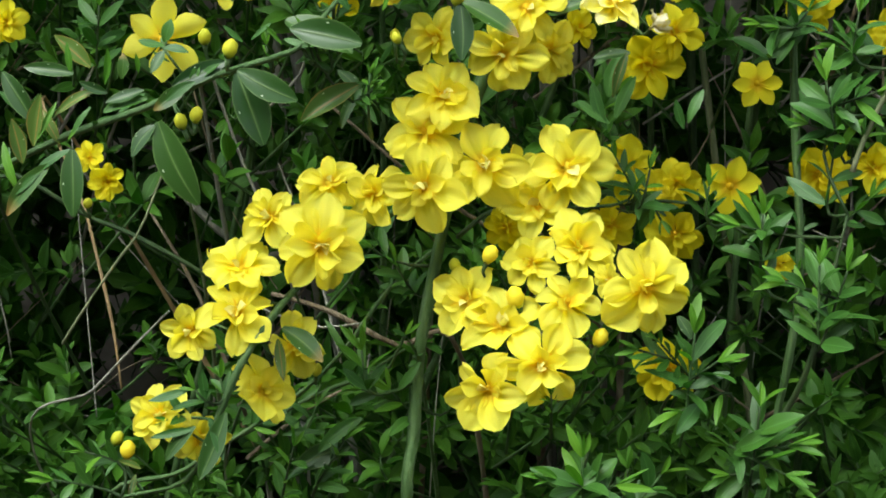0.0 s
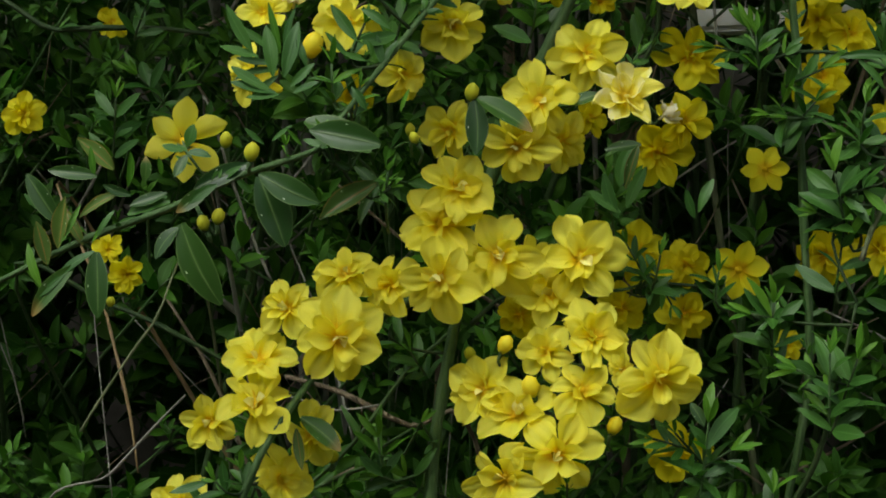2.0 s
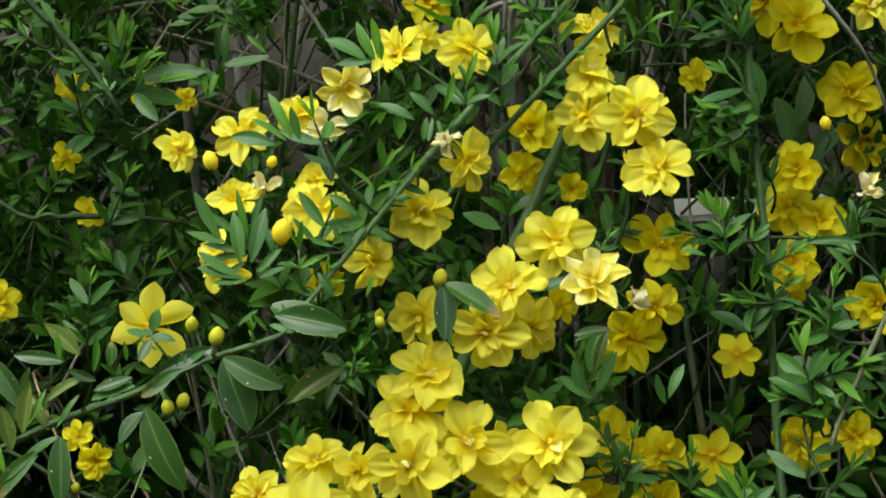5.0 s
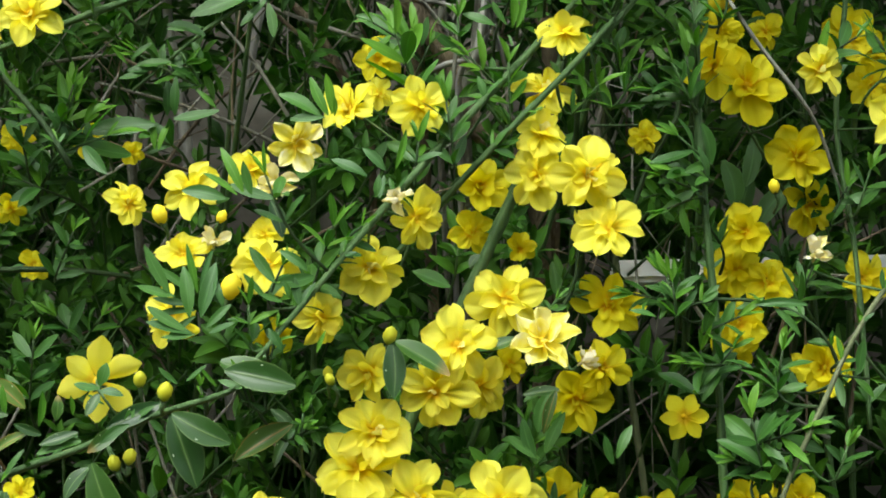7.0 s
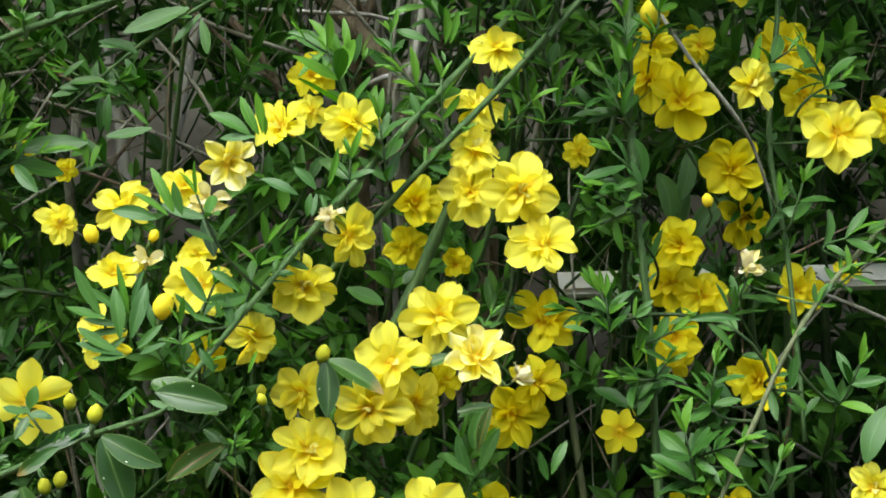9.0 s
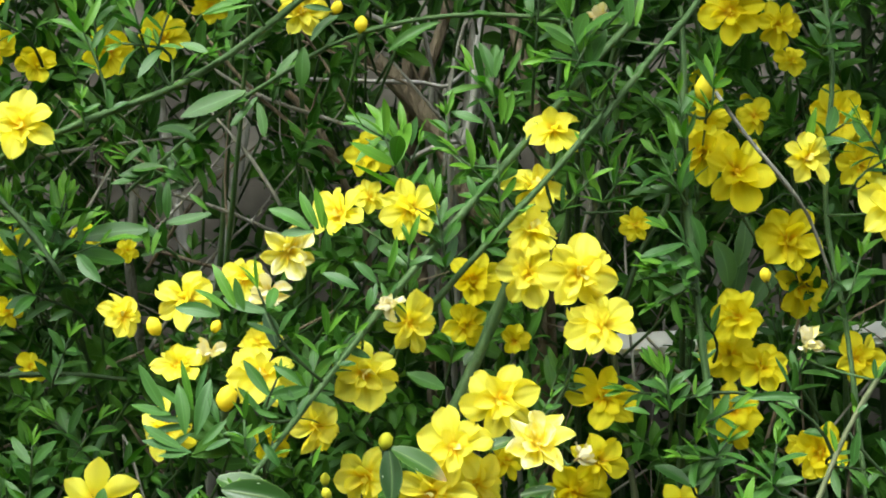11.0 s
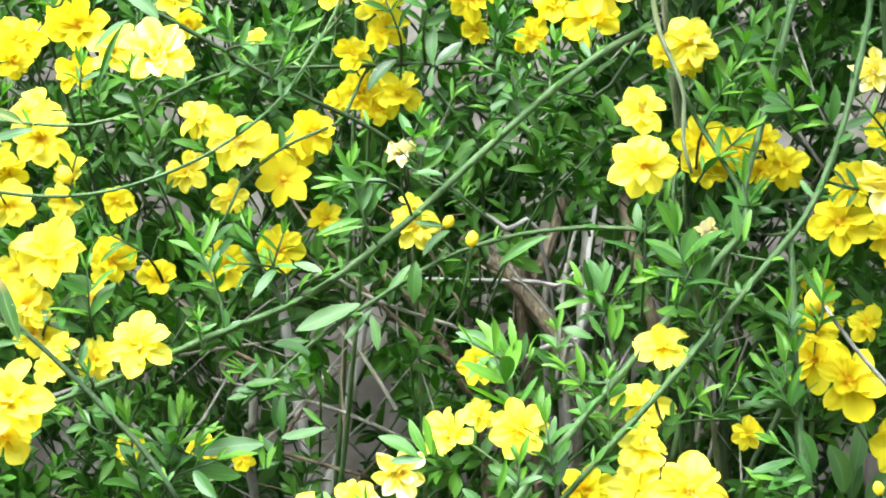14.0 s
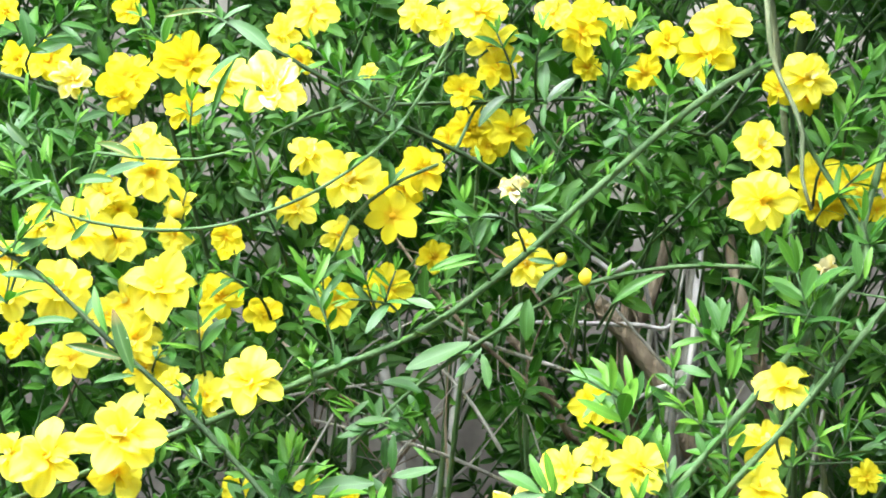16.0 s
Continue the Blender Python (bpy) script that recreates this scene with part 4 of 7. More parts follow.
leaf(leftleafy, (0.0281, 0, 1.1303), (0.05, -0.004, 1.123), "blue", 1.2)
leaf(leftleafy, (-0.0821, -0.09, 1.1096), (-0.1018, -0.094, 1.1241), "blue", 0.7)
leaf(leftleafy, (-0.0821, -0.09, 1.1038), (-0.1032, -0.094, 1.1082), "blue", 0.7)
leaf(leftleafy, (-0.0822, -0.09, 1.1009), (-0.1047, -0.094, 1.0981), "blue", 0.7)
leaf(leftleafy, (-0.0807, -0.09, 1.1096), (-0.0858, -0.094, 1.1354), "young", 0.7)
leaf(leftleafy, (-0.0792, -0.09, 1.111), (-0.0728, -0.094, 1.1322), "blue", 0.6)
leaf(leftleafy, (-0.0822, -0.09, 1.098), (-0.0975, -0.094, 1.0864), "blue", 0.7)
sprig(leftleafy, -0.0375, -0.085, 1.1239, 0.2, 0.4, 0.0218, 2, "blue")
sprig(leftleafy, -0.013, -0.05, 1.1492, 0.3, 0.8, 0.0242, 3, "young")
sprig(leftleafy, 0.0017, -0.04, 1.1504, 0.7, 0.6, 0.0213, 2, "young")
sprig(leftleafy, -0.0552, -0.085, 1.1038, 0, 0.8, 0.0203, 2, "young")
sprig(leftleafy, -0.0408, -0.085, 1.0918, 0.2, 0.8, 0.0174, 2, "young")
sprig(leftleafy, 0.049, -0.02, 1.222, -0.1, 0.9, 0.0235, 3, "young")
sprig(leftleafy, 0.0329, -0.02, 1.2, 0.1, 0.9, 0.0234, 2, "young")
sprig(leftleafy, 0.0851, 0.01, 1.2507, 0, 0.9, 0.0242, 3, "young")
sprig(leftleafy, 0.0628, 0.02, 1.2568, -0.6, 0.6, 0.0228, 2, "young")
sprig(leftleafy, 0.0569, 0.03, 1.2829, -0.1, 0.9, 0.0231, 2, "young")
sprig(leftleafy, 0.0211, 0, 1.2661, -0.3, 0.9, 0.0353, 3, "young")
sprig(leftleafy, 0.0081, 0.01, 1.2755, -0.8, 0.5, 0.0259, 2, "young")
sprig(leftleafy, 0.0401, 0.02, 1.264, 0.4, 0.8, 0.0228, 2, "blue")
flower(leftleafy, 0.0056, -0.03, 1.1285, 0.0405, 0.1, -0.1)
flower(leftleafy, -0.0497, -0.04, 1.13, 0.042, 0.2, 0.3)
flower(leftleafy, -0.0209, -0.04, 1.1012, 0.0297, 0.6, -0.3)
flower(leftleafy, 0.0314, -0.02, 1.1565, 0.0348, 0.5, -0.3)
flower(leftleafy, 0.0213, -0.045, 1.163, 0.0213, -0.4, 0.5, "dry", label="withered cream-brown blossom")
flower(leftleafy, -0.0043, -0.02, 1.2184, 0.0369, -0.7, 0.3)
flower(leftleafy, 0.0115, 0, 1.232, 0.0198, 0, 0.2)
flower(leftleafy, 0.0348, -0.01, 1.2212, 0.0373, 0.2, 0.2)
flower(leftleafy, -0.0335, -0.03, 1.1985, 0.0310, 0.3, -0.2, "pale", label="fading blossom with whitened petals")
flower(leftleafy, -0.0438, -0.04, 1.173, 0.029, 0.2, 0, "dry", label="withered cream-brown blossom")
flower(leftleafy, -0.0584, -0.03, 1.1844, 0.0278, -0.2, 0.4)
flower(leftleafy, -0.0909, -0.03, 1.1742, 0.0346, -0.3, 0.3)
flower(leftleafy, -0.1264, -0.03, 1.1671, 0.0277, 0.95, 0.2)
flower(leftleafy, -0.0943, -0.04, 1.1371, 0.0304, 0.1, 0.7)
flower(leftleafy, -0.1007, -0.05, 1.1025, 0.0345, -0.4, -0.3)
flower(leftleafy, -0.0782, -0.04, 1.1423, 0.0198, 0.2, 0.6, "dry", label="withered cream-brown blossom")
flower(leftleafy, -0.0511, 0, 1.0972, 0.0251, 0, -0.6, "deep")
flower(leftleafy, -0.0519, -0.02, 1.1498, 0.0248, -0.1, 0.8)
bud(leftleafy, -0.1071, -0.04, 1.1589, 0.0092)
bud(leftleafy, -0.0749, -0.03, 1.1585, 0.0062)
bud(leftleafy, -0.0678, -0.05, 1.1175, 0.012)
bud(leftleafy, 0.0156, -0.03, 1.0916, 0.0085, True)
bud(leftleafy, -0.0188, -0.02, 1.073, 0.0061, True)
leaf(leftleafy, (-0.0938, -0.1, 1.1087), (-0.106, -0.104, 1.1336), "blue", 0.8)
leaf(leftleafy, (-0.0838, -0.1, 1.0964), (-0.086, -0.104, 1.1233), "blue", 0.8)
leaf(leftleafy, (-0.0781, -0.1, 1.0963), (-0.0709, -0.104, 1.125), "blue", 0.8)
leaf(leftleafy, (-0.0852, -0.1, 1.0898), (-0.1041, -0.104, 1.1027), "blue", 1)
leaf(leftleafy, (-0.0824, -0.1, 1.0883), (-0.1052, -0.104, 1.0947), "blue", 1)
leaf(leftleafy, (-0.081, -0.1, 1.0877), (-0.0975, -0.104, 1.0863), "blue", 1)
leaf(leftleafy, (-0.0752, -0.1, 1.0911), (-0.0633, -0.104, 1.1033), "blue", 0.8)
leaf(leftleafy, (-0.0738, -0.1, 1.0882), (-0.0605, -0.104, 1.0932), "blue", 1)
leaf(leftleafy, (-0.0909, -0.1, 1.1072), (-0.1103, -0.104, 1.1129), "blue", 1)
leaf(leftleafy, (-0.0666, -0.1, 1.1009), (-0.0698, -0.104, 1.1164), "blue", 0.8)
leaf(leftleafy, (-0.0167, -0.1, 1.1992), (-0.0359, -0.104, 1.2133), "blue", 1)
leaf(leftleafy, (-0.0123, -0.1, 1.1991), (-0.0196, -0.104, 1.2203), "young", 1)
leaf(leftleafy, (-0.01, -0.1, 1.1997), (-0.013, -0.104, 1.2202), "young", 1)
leaf(leftleafy, (-0.0138, -0.1, 1.198), (-0.0317, -0.104, 1.1993), "blue", 1)
leaf(leftleafy, (-0.0089, -0.1, 1.1985), (-0.0085, -0.104, 1.2083), "young", 1)
leaf(leftleafy, (-0.059, -0.1, 1.1587), (-0.0758, -0.104, 1.1716), "young", 1)
leaf(leftleafy, (-0.0561, -0.1, 1.1601), (-0.0671, -0.104, 1.1845), "young", 1)
leaf(leftleafy, (-0.0518, -0.1, 1.1586), (-0.0556, -0.104, 1.1755), "blue", 1)
leaf(leftleafy, (-0.0648, -0.1, 1.1568), (-0.0873, -0.104, 1.1631), "blue", 1)
leaf(leftleafy, (-0.0235, -0.1, 1.1187), (-0.0373, -0.104, 1.1301), "blue", 1)
leaf(leftleafy, (-0.0365, -0.1, 1.1032), (-0.0476, -0.104, 1.1073), "blue", 1)
leaf(leftleafy, (-0.0331, -0.1, 1.1051), (-0.0347, -0.104, 1.1133), "blue", 1)
leaf(leftleafy, (0.0074, -0.1, 1.1669), (-0.0095, -0.104, 1.1789), "blue", 1)
leaf(leftleafy, (0.0167, -0.1, 1.1697), (0.0064, -0.104, 1.1821), "blue", 1)
leaf(leftleafy, (0.0116, -0.1, 1.1557), (0.0134, -0.104, 1.1673), "blue", 1)
leaf(leftleafy, (-0.0368, -0.1, 1.0782), (-0.0435, -0.104, 1.09), "blue", 1)
leaf(leftleafy, (-0.0197, -0.1, 1.077), (-0.015, -0.104, 1.0879), "young", 1)

midcluster = branch("dark jasmine stem bearing a dense knot of yellow blossoms", [(0.0132, 0.03, 1.0504, 0.0009), (0.0492, 0.04, 1.0825, 0.0011), (0.0921, 0.05, 1.0955, 0.0011), (0.1191, 0.05, 1.1213, 0.0011), (0.1237, 0.05, 1.1612, 0.0011), (0.1119, 0.05, 1.2118, 0.0011), (0.1201, 0.05, 1.2627, 0.0011), (0.1266, 0.06, 1.3153, 0.0012), (0.1392, 0.1, 1.3822, 0.0012)], STEM_DARK, root=(.1, .5))
flower(midcluster, 0.0797, 0, 1.1139, 0.045, 0, 0)
flower(midcluster, 0.0523, -0.005, 1.0876, 0.0429, 0.1, 0.1)
flower(midcluster, 0.0393, 0, 1.0632, 0.0464, -0.1, -0.2)
flower(midcluster, 0.0643, 0.03, 1.0679, 0.0353, 0.3, -0.3)
flower(midcluster, 0.0035, 0, 1.0734, 0.0362, -0.8, -0.1)
flower(midcluster, 0.0975, -0.04, 1.0856, 0.0406, 0.1, 0.4, "pale", label="fading blossom with whitened petals")
flower(midcluster, 0.0816, 0.04, 1.0802, 0.0268, 0.3, 0, "deep")
flower(midcluster, 0.1358, 0.05, 1.0775, 0.0331, 0.4, 0, "deep")
flower(midcluster, 0.1212, 0.06, 1.0611, 0.0417, -0.1, -0.2, "deep")
flower(midcluster, 0.1238, 0.03, 1.0801, 0.0212, 0.5, 0.3, "dry", label="withered cream-brown blossom")
flower(midcluster, 0.1436, 0.07, 1.1164, 0.0441, -0.1, 0, "deep")
flower(midcluster, 0.0682, 0.09, 1.1926, 0.0396, 0.2, 0, "deep")
flower(midcluster, 0.0632, 0.1, 1.1658, 0.0284, 0, 0, "deep")
flower(midcluster, 0.0922, 0.1, 1.1554, 0.0227, 0.2, 0, "deep")
flower(midcluster, 0.0999, 0.02, 1.1859, 0.0384, -0.3, -0.1)
flower(midcluster, 0.1038, 0.02, 1.2112, 0.0349, 0.3, 0.6)
flower(midcluster, 0.1057, 0.03, 1.2381, 0.0379, 0.2, 0.5)
flower(midcluster, 0.1281, 0, 1.1825, 0.0447, 0, 0)
flower(midcluster, 0.1385, 0, 1.1518, 0.041, -0.1, 0.5)
flower(midcluster, 0.1185, 0.02, 1.2696, 0.0377, 0.1, 0.7)
flower(midcluster, 0.0075, 0.1, 1.2752, 0.0307, 0.1, 0.2, "deep")
leaf(midcluster, (0.0171, -0.03, 1.0882), (0.0167, -0.034, 1.0575), "old", 1.1)
leaf(midcluster, (0.0189, -0.04, 1.0873), (0.0487, -0.044, 1.0697), "old", 0.95)
leaf(midcluster, (0.0854, 0, 1.0911), (0.0679, -0.004, 1.0864), "old", 1.1)
leaf(midcluster, (0.1059, -0.01, 1.0617), (0.0958, -0.014, 1.0386), "rust", 0.8)
leaf(midcluster, (0.1081, 0, 1.0623), (0.0876, -0.004, 1.061), "old", 0.9)
sprig(midcluster, 0.108, 0, 1.1127, 0.4, 0.6, 0.0142, 2, "young")
sprig(midcluster, 0.0904, 0.04, 1.046, -0.1, 0.8, 0.0259, 2, "young")
sprig(midcluster, 0.1017, 0.04, 1.0441, 0.6, 0.8, 0.0259, 2, "young")
sprig(midcluster, 0.1203, 0.06, 1.1392, 0.3, 0.6, 0.0199, 2, "blue")
leaf(midcluster, (0.0669, 0.04, 1.1444), (0.0602, 0.036, 1.1374), "old", 1.4)
leaf(midcluster, (0.0953, 0.02, 1.0221), (0.0879, 0.016, 1.048), "blue", 1)
leaf(midcluster, (0.097, 0.02, 1.0253), (0.0798, 0.016, 1.0387), "blue", 1)
leaf(midcluster, (0.1002, 0.02, 1.0283), (0.1118, 0.016, 1.0507), "blue", 1)
leaf(midcluster, (0.138, 0.02, 1.0212), (0.1335, 0.016, 1.0376), "blue", 1)
leaf(midcluster, (0.1404, 0.02, 1.0243), (0.148, 0.016, 1.0436), "blue", 1)
leaf(midcluster, (0.2013, 0.02, 1.0189), (0.1901, 0.016, 1.0285), "blue", 1)
leaf(midcluster, (0.2062, 0.02, 1.0229), (0.2032, 0.016, 1.0408), "blue", 1)
leaf(midcluster, (0.2126, 0.02, 1.0228), (0.2195, 0.016, 1.0357), "blue", 1)
leaf(midcluster, (0.0997, 0.02, 1.0639), (0.0882, 0.016, 1.0591), "blue", 1)
leaf(midcluster, (0.1044, 0.02, 1.0637), (0.0963, 0.016, 1.0399), "blue", 1)

wither = branch("pale jasmine stem with leaf pairs and fading blossoms", [(0.2254, -0.01, 0.9946, 0.0013), (0.2323, -0.01, 1.0128, 0.0013), (0.251, -0.01, 1.0493, 0.0013), (0.2719, 0, 1.087, 0.0013), (0.3036, 0.02, 1.1268, 0.0013), (0.3674, 0.06, 1.192, 0.0014), (0.4109, 0.1, 1.2699, 0.0014)], STEM_PALE, root=(.35, .45))
flower(wither, 0.1869, 0.09, 1.0504, 0.0297, 0.2, 0.2, "star", label="single star-shaped yellow blossom with shade in its petal colour")
flower(wither, 0.2726, 0.09, 1.0783, 0.0379, -0.2, -0.1, "deep")
flower(wither, 0.2242, 0.11, 1.1069, 0.0387, 0, 0, "deep")
flower(wither, 0.246, 0.12, 1.1337, 0.0349, 0.1, 0.2, "deep")
flower(wither, 0.2268, 0.13, 1.1431, 0.0352, -0.3, 0, "deep")
flower(wither, 0.2318, 0.11, 1.165, 0.0365, -0.6, 0.1, "deep")
flower(wither, 0.2585, 0.03, 1.1388, 0.0259, 0, 0.5, "dry", label="withered cream-brown blossom")
flower(wither, 0.3097, 0.14, 1.1383, 0.0337, 0.1, 0, "deep")
flower(wither, 0.3073, -0.04, 1.0106, 0.0285, -0.3, 0)
leaf(wither, (0.2477, 0, 1.1065), (0.2189, -0.004, 1.1098), "blue", 0.6)
leaf(wither, (0.2288, 0, 1.1053), (0.2447, -0.004, 1.0904), "blue", 0.8)
leaf(wither, (0.1616, -0.01, 1.101), (0.149, -0.014, 1.1071), "blue", 1.1)
leaf(wither, (0.3015, -0.05, 1.0237), (0.3138, -0.054, 1.0558), "blue", 1.5)
leaf(wither, (0.272, -0.01, 1.0674), (0.2752, -0.014, 1.0857), "blue", 1)
sprig(wither, 0.2325, 0, 1.0816, 0.1, 0.9, 0.0235, 2, "blue")
sprig(wither, 0.2223, 0.01, 1.0637, -0.8, 0.2, 0.0221, 2, "blue")
sprig(wither, 0.2639, -0.01, 1.0274, 0.3, 0.8, 0.0201, 2, "blue")
sprig(wither, 0.2396, -0.01, 1.0372, 0.9, 0.3, 0.0247, 2, "blue")
sprig(wither, 0.2121, -0.01, 1.044, -0.2, 0.9, 0.0278, 3, "blue")
sprig(wither, 0.2823, 0.01, 1.0655, 0.6, -0.1, 0.0189, 2, "blue")
sprig(wither, 0.2594, 0.04, 1.1336, 0.3, 0.7, 0.0229, 2, "blue")
sprig(wither, 0.3247, 0.02, 1.1396, 0.6, 0.5, 0.0226, 2, "young")
sprig(wither, 0.3259, 0.02, 1.1559, 0.9, 0.2, 0.0243, 2, "young")
sprig(wither, 0.313, 0, 1.0795, 0.3, 0.6, 0.0252, 2, "blue")
flower(wither, 0.32, 0.05, 1.1378, 0.0172, 0, 0.2, "deep")

twigarc = branch("thin dark arching jasmine twig", [(0.1712, 0.02, 1.1039, 0.0007), (0.1907, 0.02, 1.1115, 0.0009), (0.2131, 0.02, 1.1126, 0.0009), (0.2385, 0.02, 1.1072, 0.0009), (0.2571, 0.02, 1.094, 0.0009), (0.2692, 0.03, 1.0737, 0.0009), (0.2763, 0.05, 1.0392, 0.0009)], STEM_DARK)

toprighttwig = branch("dry grey-brown jasmine twig", [(0.2154, 0.03, 1.2896, 0.0009), (0.2308, 0.03, 1.2639, 0.0011), (0.2542, 0.04, 1.2354, 0.0011), (0.2703, 0.06, 1.2171, 0.0009), (0.2858, 0.08, 1.1793, 0.0009)], BARK_GREY)

rightflower = branch("green jasmine stem with large open yellow blossoms", [(0.2957, 0.08, 1.0402, 0.0011), (0.2947, 0.08, 1.0872, 0.0014), (0.2914, 0.08, 1.1551, 0.0014), (0.2844, 0.08, 1.2208, 0.0014), (0.2907, 0.08, 1.2801, 0.0014), (0.2947, 0.08, 1.311, 0.0014), (0.2951, 0.08, 1.3827, 0.0014), (0.3253, 0.12, 1.4747, 0.0015)], STEM, root=(.4, .5))
flower(rightflower, 0.2348, 0.1, 1.2535, 0.048, 0, 0, "deep")
flower(rightflower, 0.2169, 0.11, 1.2694, 0.0415, -0.3, 0.2, "deep")
flower(rightflower, 0.27, 0.05, 1.2508, 0.0327, 0.3, 0.1)
flower(rightflower, 0.3066, 0.14, 1.2929, 0.0397, -0.1, 0.2, "deep")
flower(rightflower, 0.3224, 0.14, 1.2833, 0.0288, 0.2, 0, "deep")
flower(rightflower, 0.3195, 0.14, 1.2613, 0.0324, 0.2, -0.2, "deep")
flower(rightflower, 0.267, 0.12, 1.2119, 0.0429, 0.1, 0, "deep")
flower(rightflower, 0.2763, 0.14, 1.1839, 0.0385, 0.5, -0.3, "deep")
flower(rightflower, 0.3152, 0.03, 1.2165, 0.0461, 0, 0)
flower(rightflower, 0.3499, 0.06, 1.2306, 0.0304, 0.3, 0, "deep")
flower(rightflower, 0.2242, 0.13, 1.2959, 0.0286, -0.1, 0, "deep")
flower(rightflower, 0.226, 0.15, 1.3177, 0.0255, 0, 0, "deep")
flower(rightflower, 0.2554, 0.15, 1.3058, 0.0175, 0, 0, "deep")
bud(rightflower, 0.242, 0.06, 1.1837, 0.0074)
sprig(rightflower, 0.1966, 0.05, 1.1663, -0.3, 0.4, 0.0231, 2, "blue")
sprig(rightflower, 0.2854, 0.06, 1.1828, 0.3, 0.6, 0.0234, 2, "blue")
sprig(rightflower, 0.2971, 0.05, 1.1909, 0.2, 0.7, 0.0232, 2, "blue")
sprig(rightflower, 0.2993, 0.03, 1.2663, -0.4, 0.6, 0.0232, 2, "young")
sprig(rightflower, 0.3159, 0.02, 1.2461, 0.6, 0.3, 0.0197, 2, "young")
leaf(rightflower, (0.2524, 0.19, 1.2396), (0.244, 0.186, 1.2051), "blue", 1.3)
leaf(rightflower, (0.2769, 0.2, 1.2067), (0.2526, 0.196, 1.1802), "blue", 1.2)
flower(rightflower, 0.2423, 0.07, 1.3703, 0.0321, 0.1, 0.1, "deep")
flower(rightflower, 0.2343, 0.08, 1.3498, 0.0403, -0.1, 0, "deep")
flower(rightflower, 0.2607, 0.03, 1.362, 0.043, 0.1, -0.5, "pale", label="fading blossom with whitened petals")
flower(rightflower, 0.264, 0.08, 1.3411, 0.0297, 0.2, -0.3, "deep")
flower(rightflower, 0.2599, 0.06, 1.4388, 0.0297, 0, 0, "pale", label="fading blossom with whitened petals")
flower(rightflower, 0.2917, 0.08, 1.3829, 0.0352, 0.2, 0, "deep")
flower(rightflower, 0.2965, 0.06, 1.4188, 0.0417, 0.1, 0)
flower(rightflower, 0.2686, 0.08, 1.4023, 0.0335, -0.1, 0.4, "deep")
flower(rightflower, 0.3082, 0.05, 1.435, 0.0277, 0, 0.2)
flower(rightflower, 0.3032, 0.06, 1.395, 0.0277, 0.3, 0, "dry", label="withered cream-brown blossom")
flower(rightflower, 0.2516, 0.12, 1.2918, 0.0251, 0, 0, "deep")
flower(rightflower, 0.2775, 0.12, 1.3271, 0.0216, 0, 0, "deep")
bud(rightflower, 0.2125, 0.05, 1.296, 0.0149)
flower(rightflower, 0.2153, 0.07, 1.2814, 0.0241, 0, 0.2, "deep")
sprig(rightflower, 0.2485, 0.04, 1.4137, -0.5, 0.6, 0.0205, 2, "young")
sprig(rightflower, 0.2769, 0.05, 1.408, 0.2, 0.8, 0.0207, 2, "young")
sprig(rightflower, 0.2954, 0.05, 1.3398, 0.3, 0.6, 0.0239, 2, "blue")
sprig(rightflower, 0.2932, 0.05, 1.2707, 0.5, 0.3, 0.027, 2, "young")

crossstem = branch("long smooth green jasmine stem running diagonally", [(-0.0021, 0.04, 1.1228, 0.00123), (0.0447, 0.02, 1.1714, 0.00171), (0.0841, 0.01, 1.2106, 0.00161), (0.1205, 0.01, 1.2466, 0.00171), (0.1511, 0.015, 1.2803, 0.00171), (0.1326, 0.015, 1.2576, 0.00171), (0.1754, 0.02, 1.3068, 0.00171), (0.2082, 0.025, 1.3438, 0.00171), (0.2302, 0.03, 1.3872, 0.00171), (0.2486, 0.04, 1.4387, 0.0018), (0.2612, 0.06, 1.4808, 0.0018), (0.2768, 0.1, 1.5472, 0.0019)], STEM, root=(.42, .4))
sprig(crossstem, 0.1371, 0.02, 1.2386, 0.5, 0.5, 0.0228, 2, "young")
sprig(crossstem, 0.1455, 0.03, 1.2708, -0.2, 0.8, 0.023, 2, "young")
sprig(crossstem, 0.1611, 0.03, 1.247, 0.5, 0.6, 0.0263, 2, "young")
sprig(crossstem, 0.2268, 0.03, 1.363, -0.5, 0.1, 0.0169, 2, "young")
sprig(crossstem, 0.2174, 0.03, 1.4231, -0.4, 0.8, 0.0255, 2, "young")
sprig(crossstem, 0.1979, 0.04, 1.4235, -0.6, 0.6, 0.0275, 2, "young")
sprig(crossstem, 0.1739, 0.04, 1.3682, -0.2, 0.8, 0.0273, 2, "blue")
sprig(crossstem, 0.1295, 0, 1.3302, -0.2, 0.8, 0.0328, 3, "young")
sprig(crossstem, 0.1384, 0, 1.313, 0.3, 0.6, 0.0262, 2, "young")
sprig(crossstem, 0.1184, 0, 1.3073, -0.9, 0.1, 0.0229, 2, "young")
sprig(crossstem, 0.1148, 0.02, 1.3525, 0.1, 0.9, 0.0301, 3, "young")
sprig(crossstem, 0.125, 0.02, 1.3554, 0.6, 0.7, 0.0234, 2, "blue")
leaf(crossstem, (0.1045, 0.03, 1.345), (0.1209, 0.026, 1.3398), "blue", 1.2)
leaf(crossstem, (0.1676, 0.03, 1.3315), (0.1671, 0.026, 1.3547), "blue", 1)
leaf(crossstem, (0.171, 0.03, 1.3313), (0.1753, 0.026, 1.3508), "young", 1)
leaf(crossstem, (0.0824, 0.05, 1.3087), (0.0885, 0.046, 1.3285), "blue", 1.2)
sprig(crossstem, 0.0723, 0.05, 1.3126, -0.5, 0.5, 0.0239, 2, "young")
